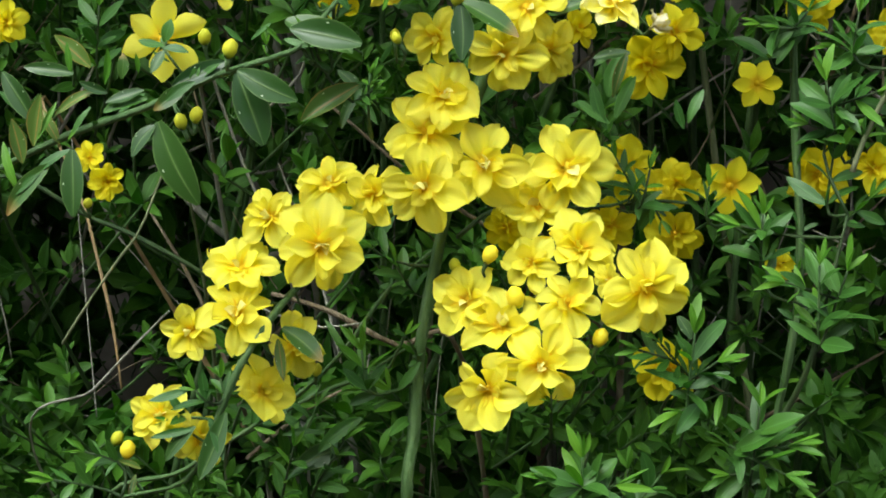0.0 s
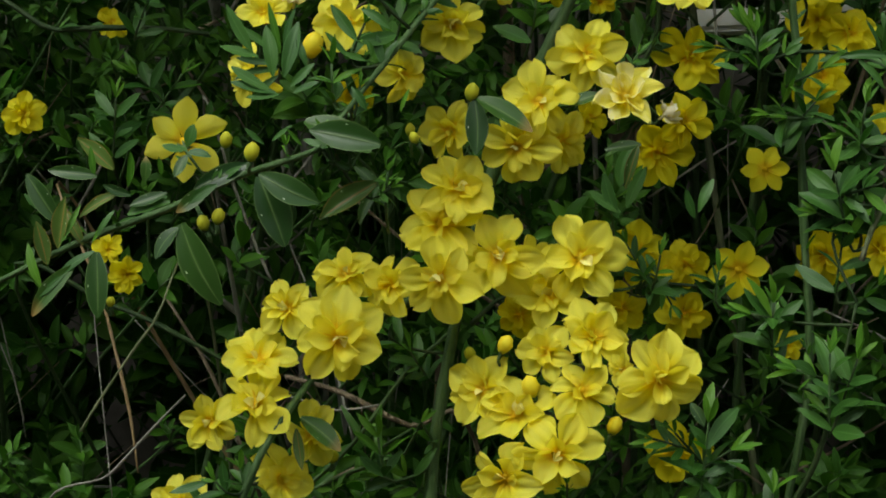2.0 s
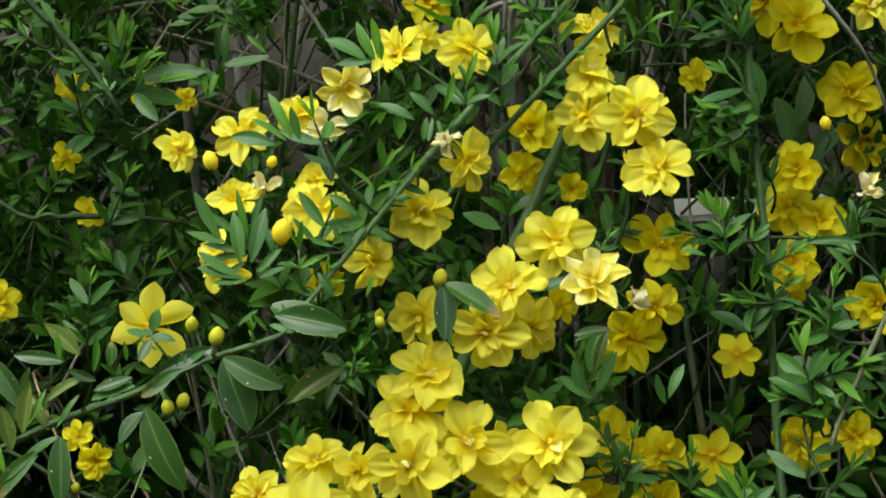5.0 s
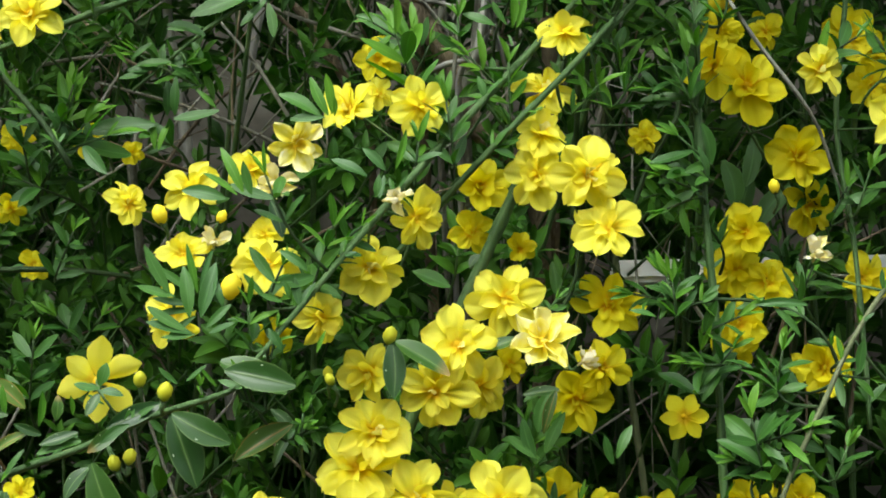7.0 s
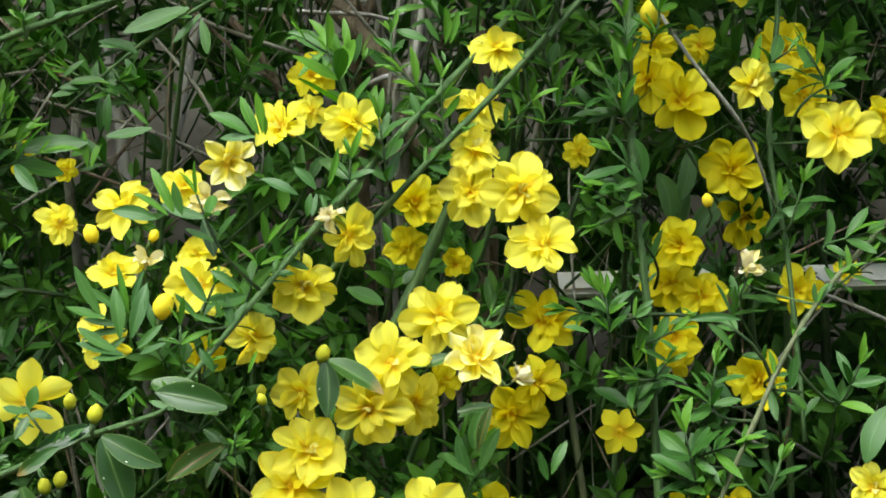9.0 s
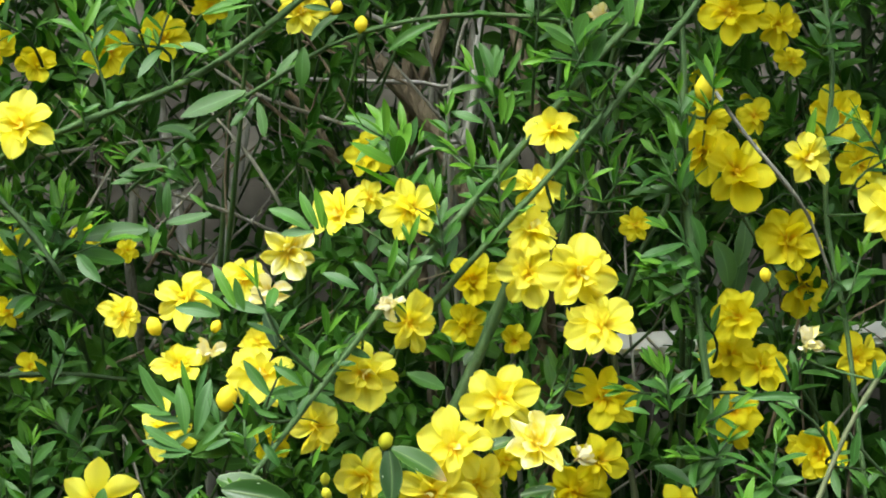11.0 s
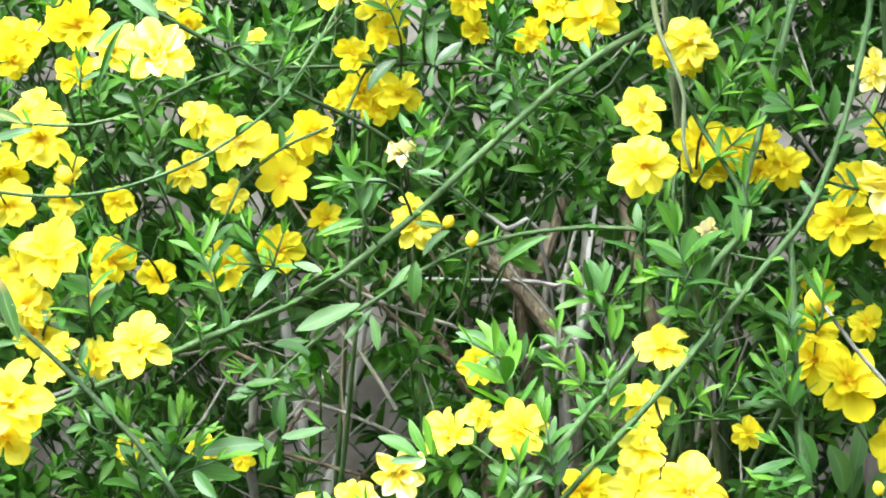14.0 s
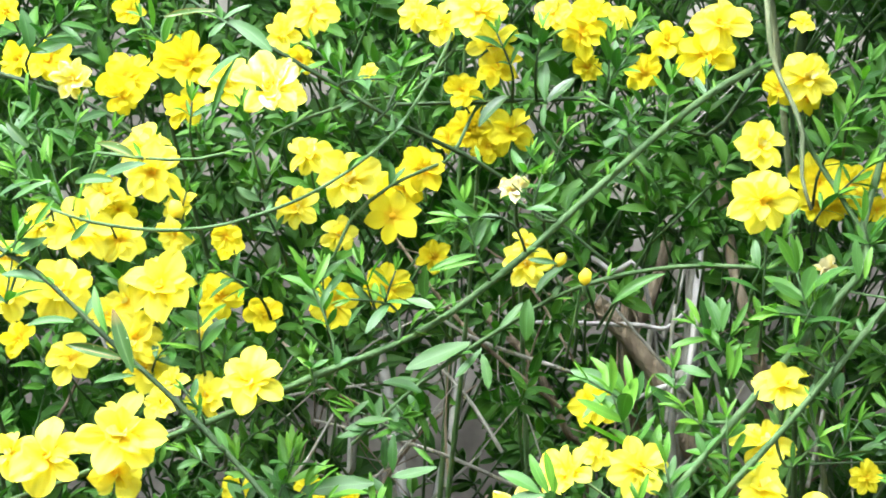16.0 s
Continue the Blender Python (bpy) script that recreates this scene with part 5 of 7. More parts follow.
sprig(crossstem, 0.0924, 0.05, 1.3047, 0.4, 0.7, 0.0205, 2, "young")
flower(crossstem, 0.1139, 0, 1.4065, 0.0332, 0.2, 0.1)
flower(crossstem, 0.1125, -0.01, 1.3708, 0.04, 0.1, -0.1)
flower(crossstem, 0.154, 0.1, 1.3952, 0.0287, 0.1, 0, "deep")
flower(crossstem, 0.1733, 0.1, 1.4061, 0.0287, 0, 0.1, "deep")
flower(crossstem, 0.1934, 0.1, 1.4117, 0.0252, 0, 0.2, "deep")
flower(crossstem, 0.2064, 0.1, 1.3925, 0.0323, 0, 0, "deep")
flower(crossstem, 0.1902, 0.1, 1.3896, 0.0251, 0, 0, "deep")
flower(crossstem, 0.1496, 0.07, 1.4552, 0.0212, 0, 0, "deep")
flower(crossstem, 0.1725, 0.12, 1.2263, 0.0213, 0, 0, "deep")
flower(crossstem, 0.1502, 0.04, 1.3397, 0.0204, 0, 0.4, "dry", label="withered cream-brown blossom")
leaf(crossstem, (0.085, 0.03, 1.3042), (0.0791, 0.026, 1.3267), "blue", 1)
leaf(crossstem, (0.0867, 0.03, 1.3041), (0.0922, 0.026, 1.3209), "blue", 1)
leaf(crossstem, (0.0934, 0.03, 1.3038), (0.1029, 0.026, 1.3204), "young", 1)
leaf(crossstem, (0.0742, 0.03, 1.3095), (0.0683, 0.026, 1.3255), "young", 1)
leaf(crossstem, (0.0853, 0.03, 1.2776), (0.0776, 0.026, 1.2909), "blue", 1)
leaf(crossstem, (0.0886, 0.03, 1.2758), (0.0887, 0.026, 1.2972), "young", 1)
leaf(crossstem, (0.0913, 0.03, 1.2757), (0.0966, 0.026, 1.2951), "young", 1)
leaf(crossstem, (0.0786, 0.03, 1.2773), (0.0607, 0.026, 1.287), "blue", 1)
leaf(crossstem, (0.0864, 0.03, 1.2715), (0.0886, 0.026, 1.2647), "blue", 1)
leaf(crossstem, (0.0254, 0.03, 1.2697), (-0.0012, 0.026, 1.2886), "blue", 1)
leaf(crossstem, (0.0261, 0.03, 1.271), (0.0111, 0.026, 1.2948), "young", 1)
leaf(crossstem, (0.0287, 0.03, 1.2695), (0.02, 0.026, 1.2903), "young", 1)
leaf(crossstem, (0.0321, 0.03, 1.2707), (0.0299, 0.026, 1.2932), "young", 1)
leaf(crossstem, (0.0353, 0.03, 1.2658), (0.0395, 0.026, 1.2826), "blue", 1)
leaf(crossstem, (0.1343, 0.03, 1.3155), (0.1167, 0.026, 1.3334), "young", 1)
leaf(crossstem, (0.1377, 0.03, 1.316), (0.1338, 0.026, 1.3377), "young", 1)
leaf(crossstem, (0.141, 0.03, 1.3151), (0.1437, 0.026, 1.3355), "blue", 1)
leaf(crossstem, (0.1325, 0.03, 1.3135), (0.1139, 0.026, 1.313), "blue", 1)

diagonal = branch("long straight green jasmine stem rising diagonally", [(-0.337, -0.03, 1.2102, 0.0012), (-0.2852, -0.03, 1.2255, 0.00138), (-0.2359, -0.02, 1.2472, 0.00156), (-0.201, 0, 1.2632, 0.00166), (-0.1496, 0.01, 1.2857, 0.00184), (-0.0905, 0.02, 1.3099, 0.00184), (-0.0362, 0.025, 1.3474, 0.00184), (0.0158, 0.03, 1.3926, 0.00193), (0.0616, 0.035, 1.4319, 0.00193), (0.1007, 0.04, 1.4597, 0.00193), (0.1287, 0.05, 1.4746, 0.00175)], STEM)
flower(diagonal, -0.1862, 0, 1.2822, 0.042, 0, 0.1)
flower(diagonal, -0.2171, 0.02, 1.2785, 0.0284, -0.4, 0.1)
flower(diagonal, -0.2466, -0.06, 1.2451, 0.0489, 0.1, 0.1)
flower(diagonal, -0.2877, -0.06, 1.2351, 0.044, 0.1, 0.1)
flower(diagonal, -0.255, -0.04, 1.2278, 0.033, 0.3, -0.5)
flower(diagonal, -0.3117, -0.05, 1.2399, 0.0314, -0.3, 0.2)
flower(diagonal, -0.2326, 0, 1.2829, 0.023, -0.6, 0.3)
flower(diagonal, -0.2393, 0, 1.2716, 0.0229, -0.3, 0)
sprig(diagonal, -0.2213, -0.02, 1.2757, -0.4, 0.6, 0.0145, 2, "young")
sprig(diagonal, -0.0597, 0, 1.3819, -0.2, 0.9, 0.0264, 2, "young")
sprig(diagonal, -0.0632, 0, 1.3736, -0.9, 0, 0.0264, 2, "blue")
sprig(diagonal, -0.0136, 0.02, 1.402, 0.3, 0.8, 0.0202, 2, "young")
leaf(diagonal, (-0.0245, 0.02, 1.3818), (-0.006, 0.016, 1.3797), "blue", 1.1)
sprig(diagonal, -0.1218, 0.01, 1.3502, -0.2, 0.8, 0.0249, 2, "young")
sprig(diagonal, -0.1538, 0, 1.3462, -0.3, 0.8, 0.0231, 3, "young")
sprig(diagonal, -0.1288, 0.01, 1.3301, -0.9, 0.1, 0.0232, 2, "blue")
sprig(diagonal, -0.1017, 0.01, 1.3457, 0.3, 0.7, 0.0199, 2, "young")
leaf(diagonal, (-0.0807, 0, 1.3423), (-0.0506, -0.004, 1.3449), "young", 0.6)
leaf(diagonal, (-0.0807, 0, 1.3423), (-0.0536, -0.004, 1.3534), "young", 0.6)
leaf(diagonal, (-0.0955, 0.01, 1.3284), (-0.0786, 0.006, 1.3217), "blue", 1.1)
sprig(diagonal, -0.1511, 0, 1.2957, 0, 0.6, 0.0147, 2, "young")
sprig(diagonal, 0.0386, 0.03, 1.4442, 0, 0.9, 0.017, 2, "blue")
sprig(diagonal, 0.0218, 0.03, 1.4488, -0.7, 0.4, 0.017, 2, "young")
sprig(diagonal, 0.0525, 0.03, 1.4505, 0.4, 0.7, 0.017, 2, "young")
sprig(diagonal, 0.0666, 0.03, 1.4603, 0.2, 0.8, 0.0204, 2, "young")
sprig(diagonal, -0.0791, 0.01, 1.3208, 0.5, 0.3, 0.0198, 2, "young")
flower(diagonal, -0.0319, 0.04, 1.3998, 0.0273, 0.1, 0.1, "dry", label="withered cream-brown blossom")
flower(diagonal, -0.0259, 0.03, 1.3636, 0.0185, 0.2, 0.2)
leaf(diagonal, (-0.1654, 0.05, 1.2233), (-0.1216, 0.046, 1.226), "blue", 1)
leaf(diagonal, (-0.11, 0.05, 1.2557), (-0.1133, 0.046, 1.2328), "blue", 1)
leaf(diagonal, (-0.093, 0.05, 1.2797), (-0.1149, 0.046, 1.2884), "blue", 1)
leaf(diagonal, (-0.1391, 0.05, 1.2639), (-0.1475, 0.046, 1.2734), "young", 1)
leaf(diagonal, (-0.1366, 0.05, 1.2665), (-0.1255, 0.046, 1.2772), "blue", 1)
leaf(diagonal, (-0.1332, 0.05, 1.2629), (-0.1126, 0.046, 1.2656), "blue", 1)
leaf(diagonal, (-0.1264, 0.05, 1.2592), (-0.1437, 0.046, 1.2543), "blue", 1)
leaf(diagonal, (-0.1392, 0.05, 1.2598), (-0.1209, 0.046, 1.2625), "blue", 1)
leaf(diagonal, (-0.0848, 0.05, 1.2346), (-0.1116, 0.046, 1.2306), "blue", 1)
leaf(diagonal, (-0.0865, 0.05, 1.2361), (-0.0976, 0.046, 1.2477), "young", 1)
leaf(diagonal, (-0.1228, 0.05, 1.2119), (-0.1252, 0.046, 1.2336), "young", 1)
leaf(diagonal, (-0.1204, 0.05, 1.2118), (-0.1151, 0.046, 1.2281), "young", 1)
leaf(diagonal, (-0.1721, 0.05, 1.2414), (-0.1745, 0.046, 1.2599), "young", 1)
leaf(diagonal, (-0.1693, 0.05, 1.2412), (-0.1649, 0.046, 1.2584), "young", 1)

deadstem = branch("drooping grey-green jasmine stem with a pale broken end", [(0.1432, 0.03, 1.3743, 0.00088), (0.1391, 0.03, 1.3953, 0.00112), (0.1418, 0.035, 1.4235, 0.00128), (0.1375, 0.04, 1.4441, 0.00128), (0.1331, 0.045, 1.4582, 0.00136), (0.1288, 0.05, 1.4761, 0.00168), (0.128, 0.055, 1.5014, 0.00168), (0.1298, 0.07, 1.5368, 0.00176), (0.1328, 0.1, 1.5911, 0.00176)], STEM_PALE, root=(.3, .45))

lowerthin = branch("slender green jasmine stem with a yellow bud", [(-0.1401, 0.08, 1.2543, 0.0009), (-0.0937, 0.08, 1.2927, 0.0012), (-0.0507, 0.08, 1.3192, 0.0012), (-0.0145, 0.075, 1.3379, 0.0012), (0.0214, 0.07, 1.3483, 0.0012), (0.0636, 0.07, 1.3533, 0.0012), (0.1123, 0.07, 1.3501, 0.0012), (0.1583, 0.09, 1.345, 0.0012), (0.2246, 0.15, 1.3472, 0.0013)], STEM, root=(.15, .5))
flower(lowerthin, -0.0273, 0.07, 1.3601, 0.0322, -0.1, 0.1)
bud(lowerthin, 0.008, 0.06, 1.3475, 0.0087)
bud(lowerthin, -0.0069, 0.07, 1.3615, 0.0077)
leaf(lowerthin, (-0.0256, 0.05, 1.3579), (-0.0081, 0.046, 1.3551), "blue", 0.8)
leaf(lowerthin, (-0.0272, 0.06, 1.3354), (-0.0284, 0.056, 1.31), "blue", 1.1)
leaf(lowerthin, (-0.0307, 0.06, 1.3338), (-0.0447, 0.056, 1.3196), "blue", 1)
leaf(lowerthin, (-0.0057, 0.06, 1.3539), (-0.0233, 0.056, 1.3397), "blue", 0.9)
leaf(lowerthin, (0.0564, 0.07, 1.3494), (0.0211, 0.066, 1.336), "blue", 0.7)
leaf(lowerthin, (-0.065, 0.08, 1.3145), (-0.1053, 0.076, 1.2997), "blue", 1.1)
leaf(lowerthin, (-0.058, 0.08, 1.3106), (-0.0756, 0.076, 1.293), "blue", 0.9)
leaf(lowerthin, (-0.0581, 0.08, 1.307), (-0.0548, 0.076, 1.2849), "blue", 1.1)
leaf(lowerthin, (-0.0972, 0.08, 1.2929), (-0.1195, 0.076, 1.2916), "blue", 1)
leaf(lowerthin, (-0.1044, 0.08, 1.2844), (-0.0971, 0.076, 1.2728), "blue", 1)
leaf(lowerthin, (-0.119, 0.08, 1.2603), (-0.1205, 0.076, 1.2388), "blue", 1)
sprig(lowerthin, -0.1346, 0.07, 1.2737, -0.6, 0.3, 0.026, 3, "blue")
sprig(lowerthin, -0.1083, 0.08, 1.2704, 0.5, 0.2, 0.021, 2, "blue")
sprig(lowerthin, -0.1762, 0.05, 1.228, 0.3, 0.7, 0.0255, 3, "blue")
sprig(lowerthin, -0.137, 0.06, 1.2273, -0.7, 0.3, 0.0256, 2, "blue")

lefttop = branch("dark jasmine stem slanting down through yellow blossoms", [(-0.1534, -0.05, 1.184, 0.0015), (-0.1688, -0.05, 1.209, 0.0015), (-0.1906, -0.05, 1.2347, 0.0015), (-0.2243, -0.055, 1.27, 0.0015), (-0.2584, -0.06, 1.3025, 0.0013), (-0.2945, -0.06, 1.3382, 0.0013), (-0.321, -0.05, 1.3568, 0.0013), (-0.3805, 0, 1.4106, 0.0014)], STEM_DARK, root=(-.3, .45))
flower(lefttop, -0.2396, 0, 1.3421, 0.0432, 0.1, 0.1)
flower(lefttop, -0.2651, 0.02, 1.3375, 0.0287, -0.4, 0)
flower(lefttop, -0.2572, 0.01, 1.3128, 0.0367, 0.1, -0.1)
flower(lefttop, -0.2949, -0.02, 1.3372, 0.0394, 0.2, 0)
flower(lefttop, -0.2934, 0, 1.3008, 0.0314, -0.1, 0)
flower(lefttop, -0.2528, 0.02, 1.2974, 0.0302, 0.2, -0.5)
flower(lefttop, -0.3302, -0.01, 1.3395, 0.0332, 0.3, 0)
flower(lefttop, -0.3371, 0.04, 1.3225, 0.0241, 0, 0, "deep")
flower(lefttop, -0.334, 0, 1.3643, 0.0303, 0.2, 0.3)
flower(lefttop, -0.2744, 0.01, 1.3273, 0.0235, 0.2, 0.3)
leaf(lefttop, (-0.2444, -0.07, 1.2857), (-0.2751, -0.074, 1.2943), "rust", 0.7)
leaf(lefttop, (-0.2354, -0.08, 1.2756), (-0.2456, -0.084, 1.3113), "old", 0.6)
leaf(lefttop, (-0.2525, -0.07, 1.3003), (-0.2612, -0.074, 1.3285), "young", 0.7)
leaf(lefttop, (-0.239, -0.06, 1.2777), (-0.2634, -0.064, 1.2782), "blue", 0.6)
leaf(lefttop, (-0.2746, -0.06, 1.3097), (-0.3008, -0.064, 1.3102), "blue", 0.7)
leaf(lefttop, (-0.2911, -0.06, 1.3332), (-0.316, -0.064, 1.3401), "blue", 0.8)
sprig(lefttop, -0.2176, 0, 1.3291, 0, 0.9, 0.0281, 2, "blue")
sprig(lefttop, -0.2277, 0, 1.3128, 0.5, 0.4, 0.0231, 2, "young")
sprig(lefttop, -0.3081, -0.06, 1.3635, 0.2, 0.8, 0.0271, 3, "young")
sprig(lefttop, -0.2983, -0.06, 1.3663, 0.7, 0.5, 0.0255, 2, "young")
sprig(lefttop, -0.2173, -0.03, 1.2386, -0.6, 0.4, 0.019, 2, "young")
sprig(lefttop, -0.2051, 0.02, 1.3087, 0.2, 0.8, 0.0201, 2, "young")
sprig(lefttop, -0.2007, 0.03, 1.2393, -0.1, 0.8, 0.0266, 3, "blue")
sprig(lefttop, -0.1669, 0.03, 1.2412, 0.3, 0.8, 0.0332, 3, "young")
sprig(lefttop, -0.1604, 0.03, 1.2243, 0.5, 0.6, 0.0298, 3, "blue")
sprig(lefttop, -0.1652, 0.02, 1.2452, 0.3, 0.8, 0.0228, 3, "blue")
sprig(lefttop, -0.19, 0.03, 1.2313, -0.7, 0.3, 0.0246, 3, "blue")
sprig(lefttop, -0.1457, 0.02, 1.215, 0.7, 0.2, 0.0324, 2, "blue")
sprig(lefttop, -0.1984, 0.04, 1.1933, -0.5, 0.2, 0.023, 3, "blue")

arcthin = branch("thin curved jasmine stem crossing yellow blossoms", [(-0.2978, -0.03, 1.384, 0.0007), (-0.2742, -0.03, 1.3749, 0.0009), (-0.2365, -0.02, 1.3703, 0.0009), (-0.1986, -0.01, 1.3744, 0.0009), (-0.1532, 0, 1.3913, 0.0009), (-0.1171, 0.01, 1.4164, 0.0009), (-0.0938, 0.02, 1.4438, 0.0009), (-0.0684, 0.06, 1.5087, 0.001), (-0.0591, 0.1, 1.5772, 0.001)], STEM, root=(-.35, .5))
flower(arcthin, -0.2866, -0.01, 1.3765, 0.045, 0.1, 0.3)
flower(arcthin, -0.2636, 0, 1.3709, 0.0301, 0.3, 0)
flower(arcthin, -0.3136, 0, 1.3823, 0.0303, -0.3, 0.3)
flower(arcthin, -0.1357, 0.06, 1.4181, 0.0415, 0.2, 0.2)
flower(arcthin, -0.1179, 0.11, 1.4219, 0.032, 0.4, 0.3, "deep")
flower(arcthin, -0.1668, 0.05, 1.3973, 0.0296, -0.2, 0.1)
flower(arcthin, -0.1603, 0.06, 1.4348, 0.03, 0.1, 0.4)
flower(arcthin, -0.111, 0.08, 1.3972, 0.0374, 0, 0, "star", label="single star-shaped yellow blossom with shade in its petal colour")
flower(arcthin, -0.1434, 0.07, 1.3848, 0.0247, 0.2, -0.2)
flower(arcthin, -0.2349, 0.03, 1.3979, 0.0241, -0.2, 0.2)
flower(arcthin, -0.236, 0.02, 1.3778, 0.0238, 0, -0.3)
flower(arcthin, -0.2133, 0.06, 1.3846, 0.0211, 0, 0, "deep")
bud(arcthin, -0.2306, 0, 1.3874, 0.0101)
flower(arcthin, -0.2853, 0.04, 1.4106, 0.0314, 0, 0.2)
flower(arcthin, -0.2789, 0.05, 1.4038, 0.0246, 0.2, -0.2, "deep")
sprig(arcthin, -0.1894, 0.03, 1.4078, -0.2, 0.5, 0.0206, 3, "blue")
sprig(arcthin, -0.1789, 0.03, 1.4144, 0.5, 0.6, 0.0206, 2, "blue")
sprig(arcthin, -0.1501, 0.04, 1.3586, 0, 0.8, 0.0188, 3, "young")
sprig(arcthin, -0.2126, 0.04, 1.3584, -0.7, 0.4, 0.0206, 2, "young")

topthin = branch("thin dark jasmine stem with wide pale leaves near its tip", [(0.0231, 0.09, 1.361, 0.001), (-0.0171, 0.08, 1.397, 0.001), (-0.0534, 0.06, 1.4227, 0.0012), (-0.0951, 0.03, 1.4398, 0.0012), (-0.1348, 0.02, 1.4643, 0.0012), (-0.1727, 0, 1.4852, 0.0012), (-0.2037, 0, 1.5053, 0.0009), (-0.227, 0.01, 1.5252, 0.0009), (-0.2769, 0.05, 1.5764, 0.001)], STEM_DARK, root=(.0, .5))
leaf(topthin, (-0.1943, -0.02, 1.4974), (-0.1682, -0.024, 1.4748), "blue", 1)
leaf(topthin, (-0.1961, -0.02, 1.4957), (-0.2071, -0.024, 1.4879), "blue", 1.1)
leaf(topthin, (-0.1978, -0.02, 1.4976), (-0.1815, -0.024, 1.5075), "blue", 0.9)
leaf(topthin, (-0.1879, -0.01, 1.4791), (-0.2145, -0.014, 1.467), "blue", 0.8)
leaf(topthin, (-0.1893, -0.02, 1.474), (-0.2072, -0.024, 1.4371), "blue", 0.35)
leaf(topthin, (-0.205, -0.01, 1.5071), (-0.2352, -0.014, 1.5041), "rust", 0.6)
flower(topthin, -0.2004, 0, 1.4637, 0.039, -0.2, 0.3)
flower(topthin, -0.1698, -0.02, 1.4524, 0.0432, 0.1, 0.2, "pale", label="fading blossom with whitened petals")
flower(topthin, -0.1661, 0, 1.4562, 0.027, 0.6, 0.1)
flower(topthin, -0.2369, 0.06, 1.4998, 0.0439, 0.1, 0, "deep")
flower(topthin, -0.2562, 0.08, 1.5118, 0.0286, -0.4, 0.2, "deep")
flower(topthin, -0.2763, 0.06, 1.4931, 0.0422, 0, 0.2, "deep")
flower(topthin, -0.2778, 0.05, 1.4775, 0.0267, 0.1, -0.4, "deep")
flower(topthin, -0.3002, 0.02, 1.4802, 0.0296, -0.1, -0.3, "pale", label="fading blossom with whitened petals")
flower(topthin, -0.3289, 0.06, 1.5077, 0.0354, 0.2, 0.1, "deep")
flower(topthin, -0.3537, 0.08, 1.5163, 0.0289, -0.2, 0.1, "deep")
flower(topthin, -0.2386, 0.06, 1.4704, 0.0297, -0.1, 0.4, "deep")
flower(topthin, -0.2755, 0.06, 1.5377, 0.0218, 0, 0, "deep")
flower(topthin, -0.3576, 0.06, 1.5432, 0.0219, 0, 0, "deep")
flower(topthin, -0.1746, 0.05, 1.5121, 0.0249, 0.1, 0.1)
flower(topthin, -0.1546, 0.05, 1.5259, 0.0321, 0, 0.2)
flower(topthin, -0.1187, 0.03, 1.4757, 0.0139, 0, 0.3)
flower(topthin, -0.1674, 0.07, 1.4997, 0.0216, 0.1, 0, "deep")
sprig(topthin, -0.1346, 0.02, 1.4806, -0.2, 0.8, 0.0207, 2, "young")
sprig(topthin, -0.15, 0.03, 1.4923, -0.6, 0.6, 0.0192, 2, "blue")
sprig(topthin, -0.1046, 0, 1.4612, 0.9, -0.1, 0.0202, 2, "blue")
sprig(topthin, -0.0939, 0.03, 1.4887, 0.3, 0.8, 0.0208, 2, "young")
sprig(topthin, -0.1005, 0.02, 1.4532, 0.6, 0.5, 0.0205, 2, "young")
sprig(topthin, -0.3009, 0.02, 1.5246, 0.6, 0.4, 0.0264, 3, "blue")
sprig(topthin, -0.2603, 0.03, 1.5218, -0.4, 0.5, 0.0212, 2, "young")
sprig(topthin, -0.2257, 0.02, 1.4609, 0.1, 0.6, 0.019, 2, "young")
sprig(topthin, -0.1881, -0.01, 1.4455, -0.1, 0.6, 0.0184, 3, "young")
sprig(topthin, -0.335, 0.04, 1.4778, -0.2, 0.8, 0.0213, 3, "blue")
sprig(topthin, -0.2964, 0.02, 1.4617, 0.2, 0.8, 0.0208, 3, "blue")
sprig(topthin, -0.2749, 0.02, 1.4459, 0.4, 0.6, 0.019, 3, "young")

bowthin = branch("thin bowed jasmine stem carrying pale leaves and blossoms", [(-0.2797, 0, 1.4259, 0.0007), (-0.252, 0, 1.4208, 0.0009), (-0.2176, 0, 1.418, 0.0009), (-0.1888, 0.01, 1.4277, 0.0009), (-0.1629, 0.02, 1.4427, 0.0009), (-0.1365, 0.03, 1.455, 0.0009), (-0.098, 0.06, 1.4695, 0.001), (-0.0551, 0.1, 1.4759, 0.001)], STEM, root=(-.4, .45))
flower(bowthin, -0.2537, 0.02, 1.4338, 0.0379, 0.2, 0.6)
flower(bowthin, -0.2476, 0.01, 1.4145, 0.0401, 0.1, -0.2)
leaf(bowthin, (-0.2503, -0.02, 1.4149), (-0.2731, -0.024, 1.4255), "rust", 0.8)
leaf(bowthin, (-0.2435, -0.02, 1.411), (-0.2712, -0.024, 1.4098), "blue", 0.9)
leaf(bowthin, (-0.2692, 0, 1.4077), (-0.2922, -0.004, 1.4079), "blue", 0.9)
leaf(bowthin, (-0.3011, -0.02, 1.404), (-0.327, -0.024, 1.3975), "blue", 0.6)
leaf(bowthin, (-0.3152, -0.02, 1.4257), (-0.3281, -0.024, 1.441), "old", 0.9)
leaf(bowthin, (-0.3065, -0.02, 1.4147), (-0.3039, -0.024, 1.4325), "young", 0.8)
sprig(bowthin, -0.3044, -0.01, 1.4174, -0.2, 0.8, 0.0269, 3, "young")
sprig(bowthin, -0.3283, 0, 1.4182, -0.6, 0.5, 0.0238, 3, "blue")
sprig(bowthin, -0.2902, -0.01, 1.3888, 0.3, 0.6, 0.02, 2, "rust")
sprig(bowthin, -0.2291, 0.02, 1.4038, 0.2, 0.5, 0.0205, 3, "young")
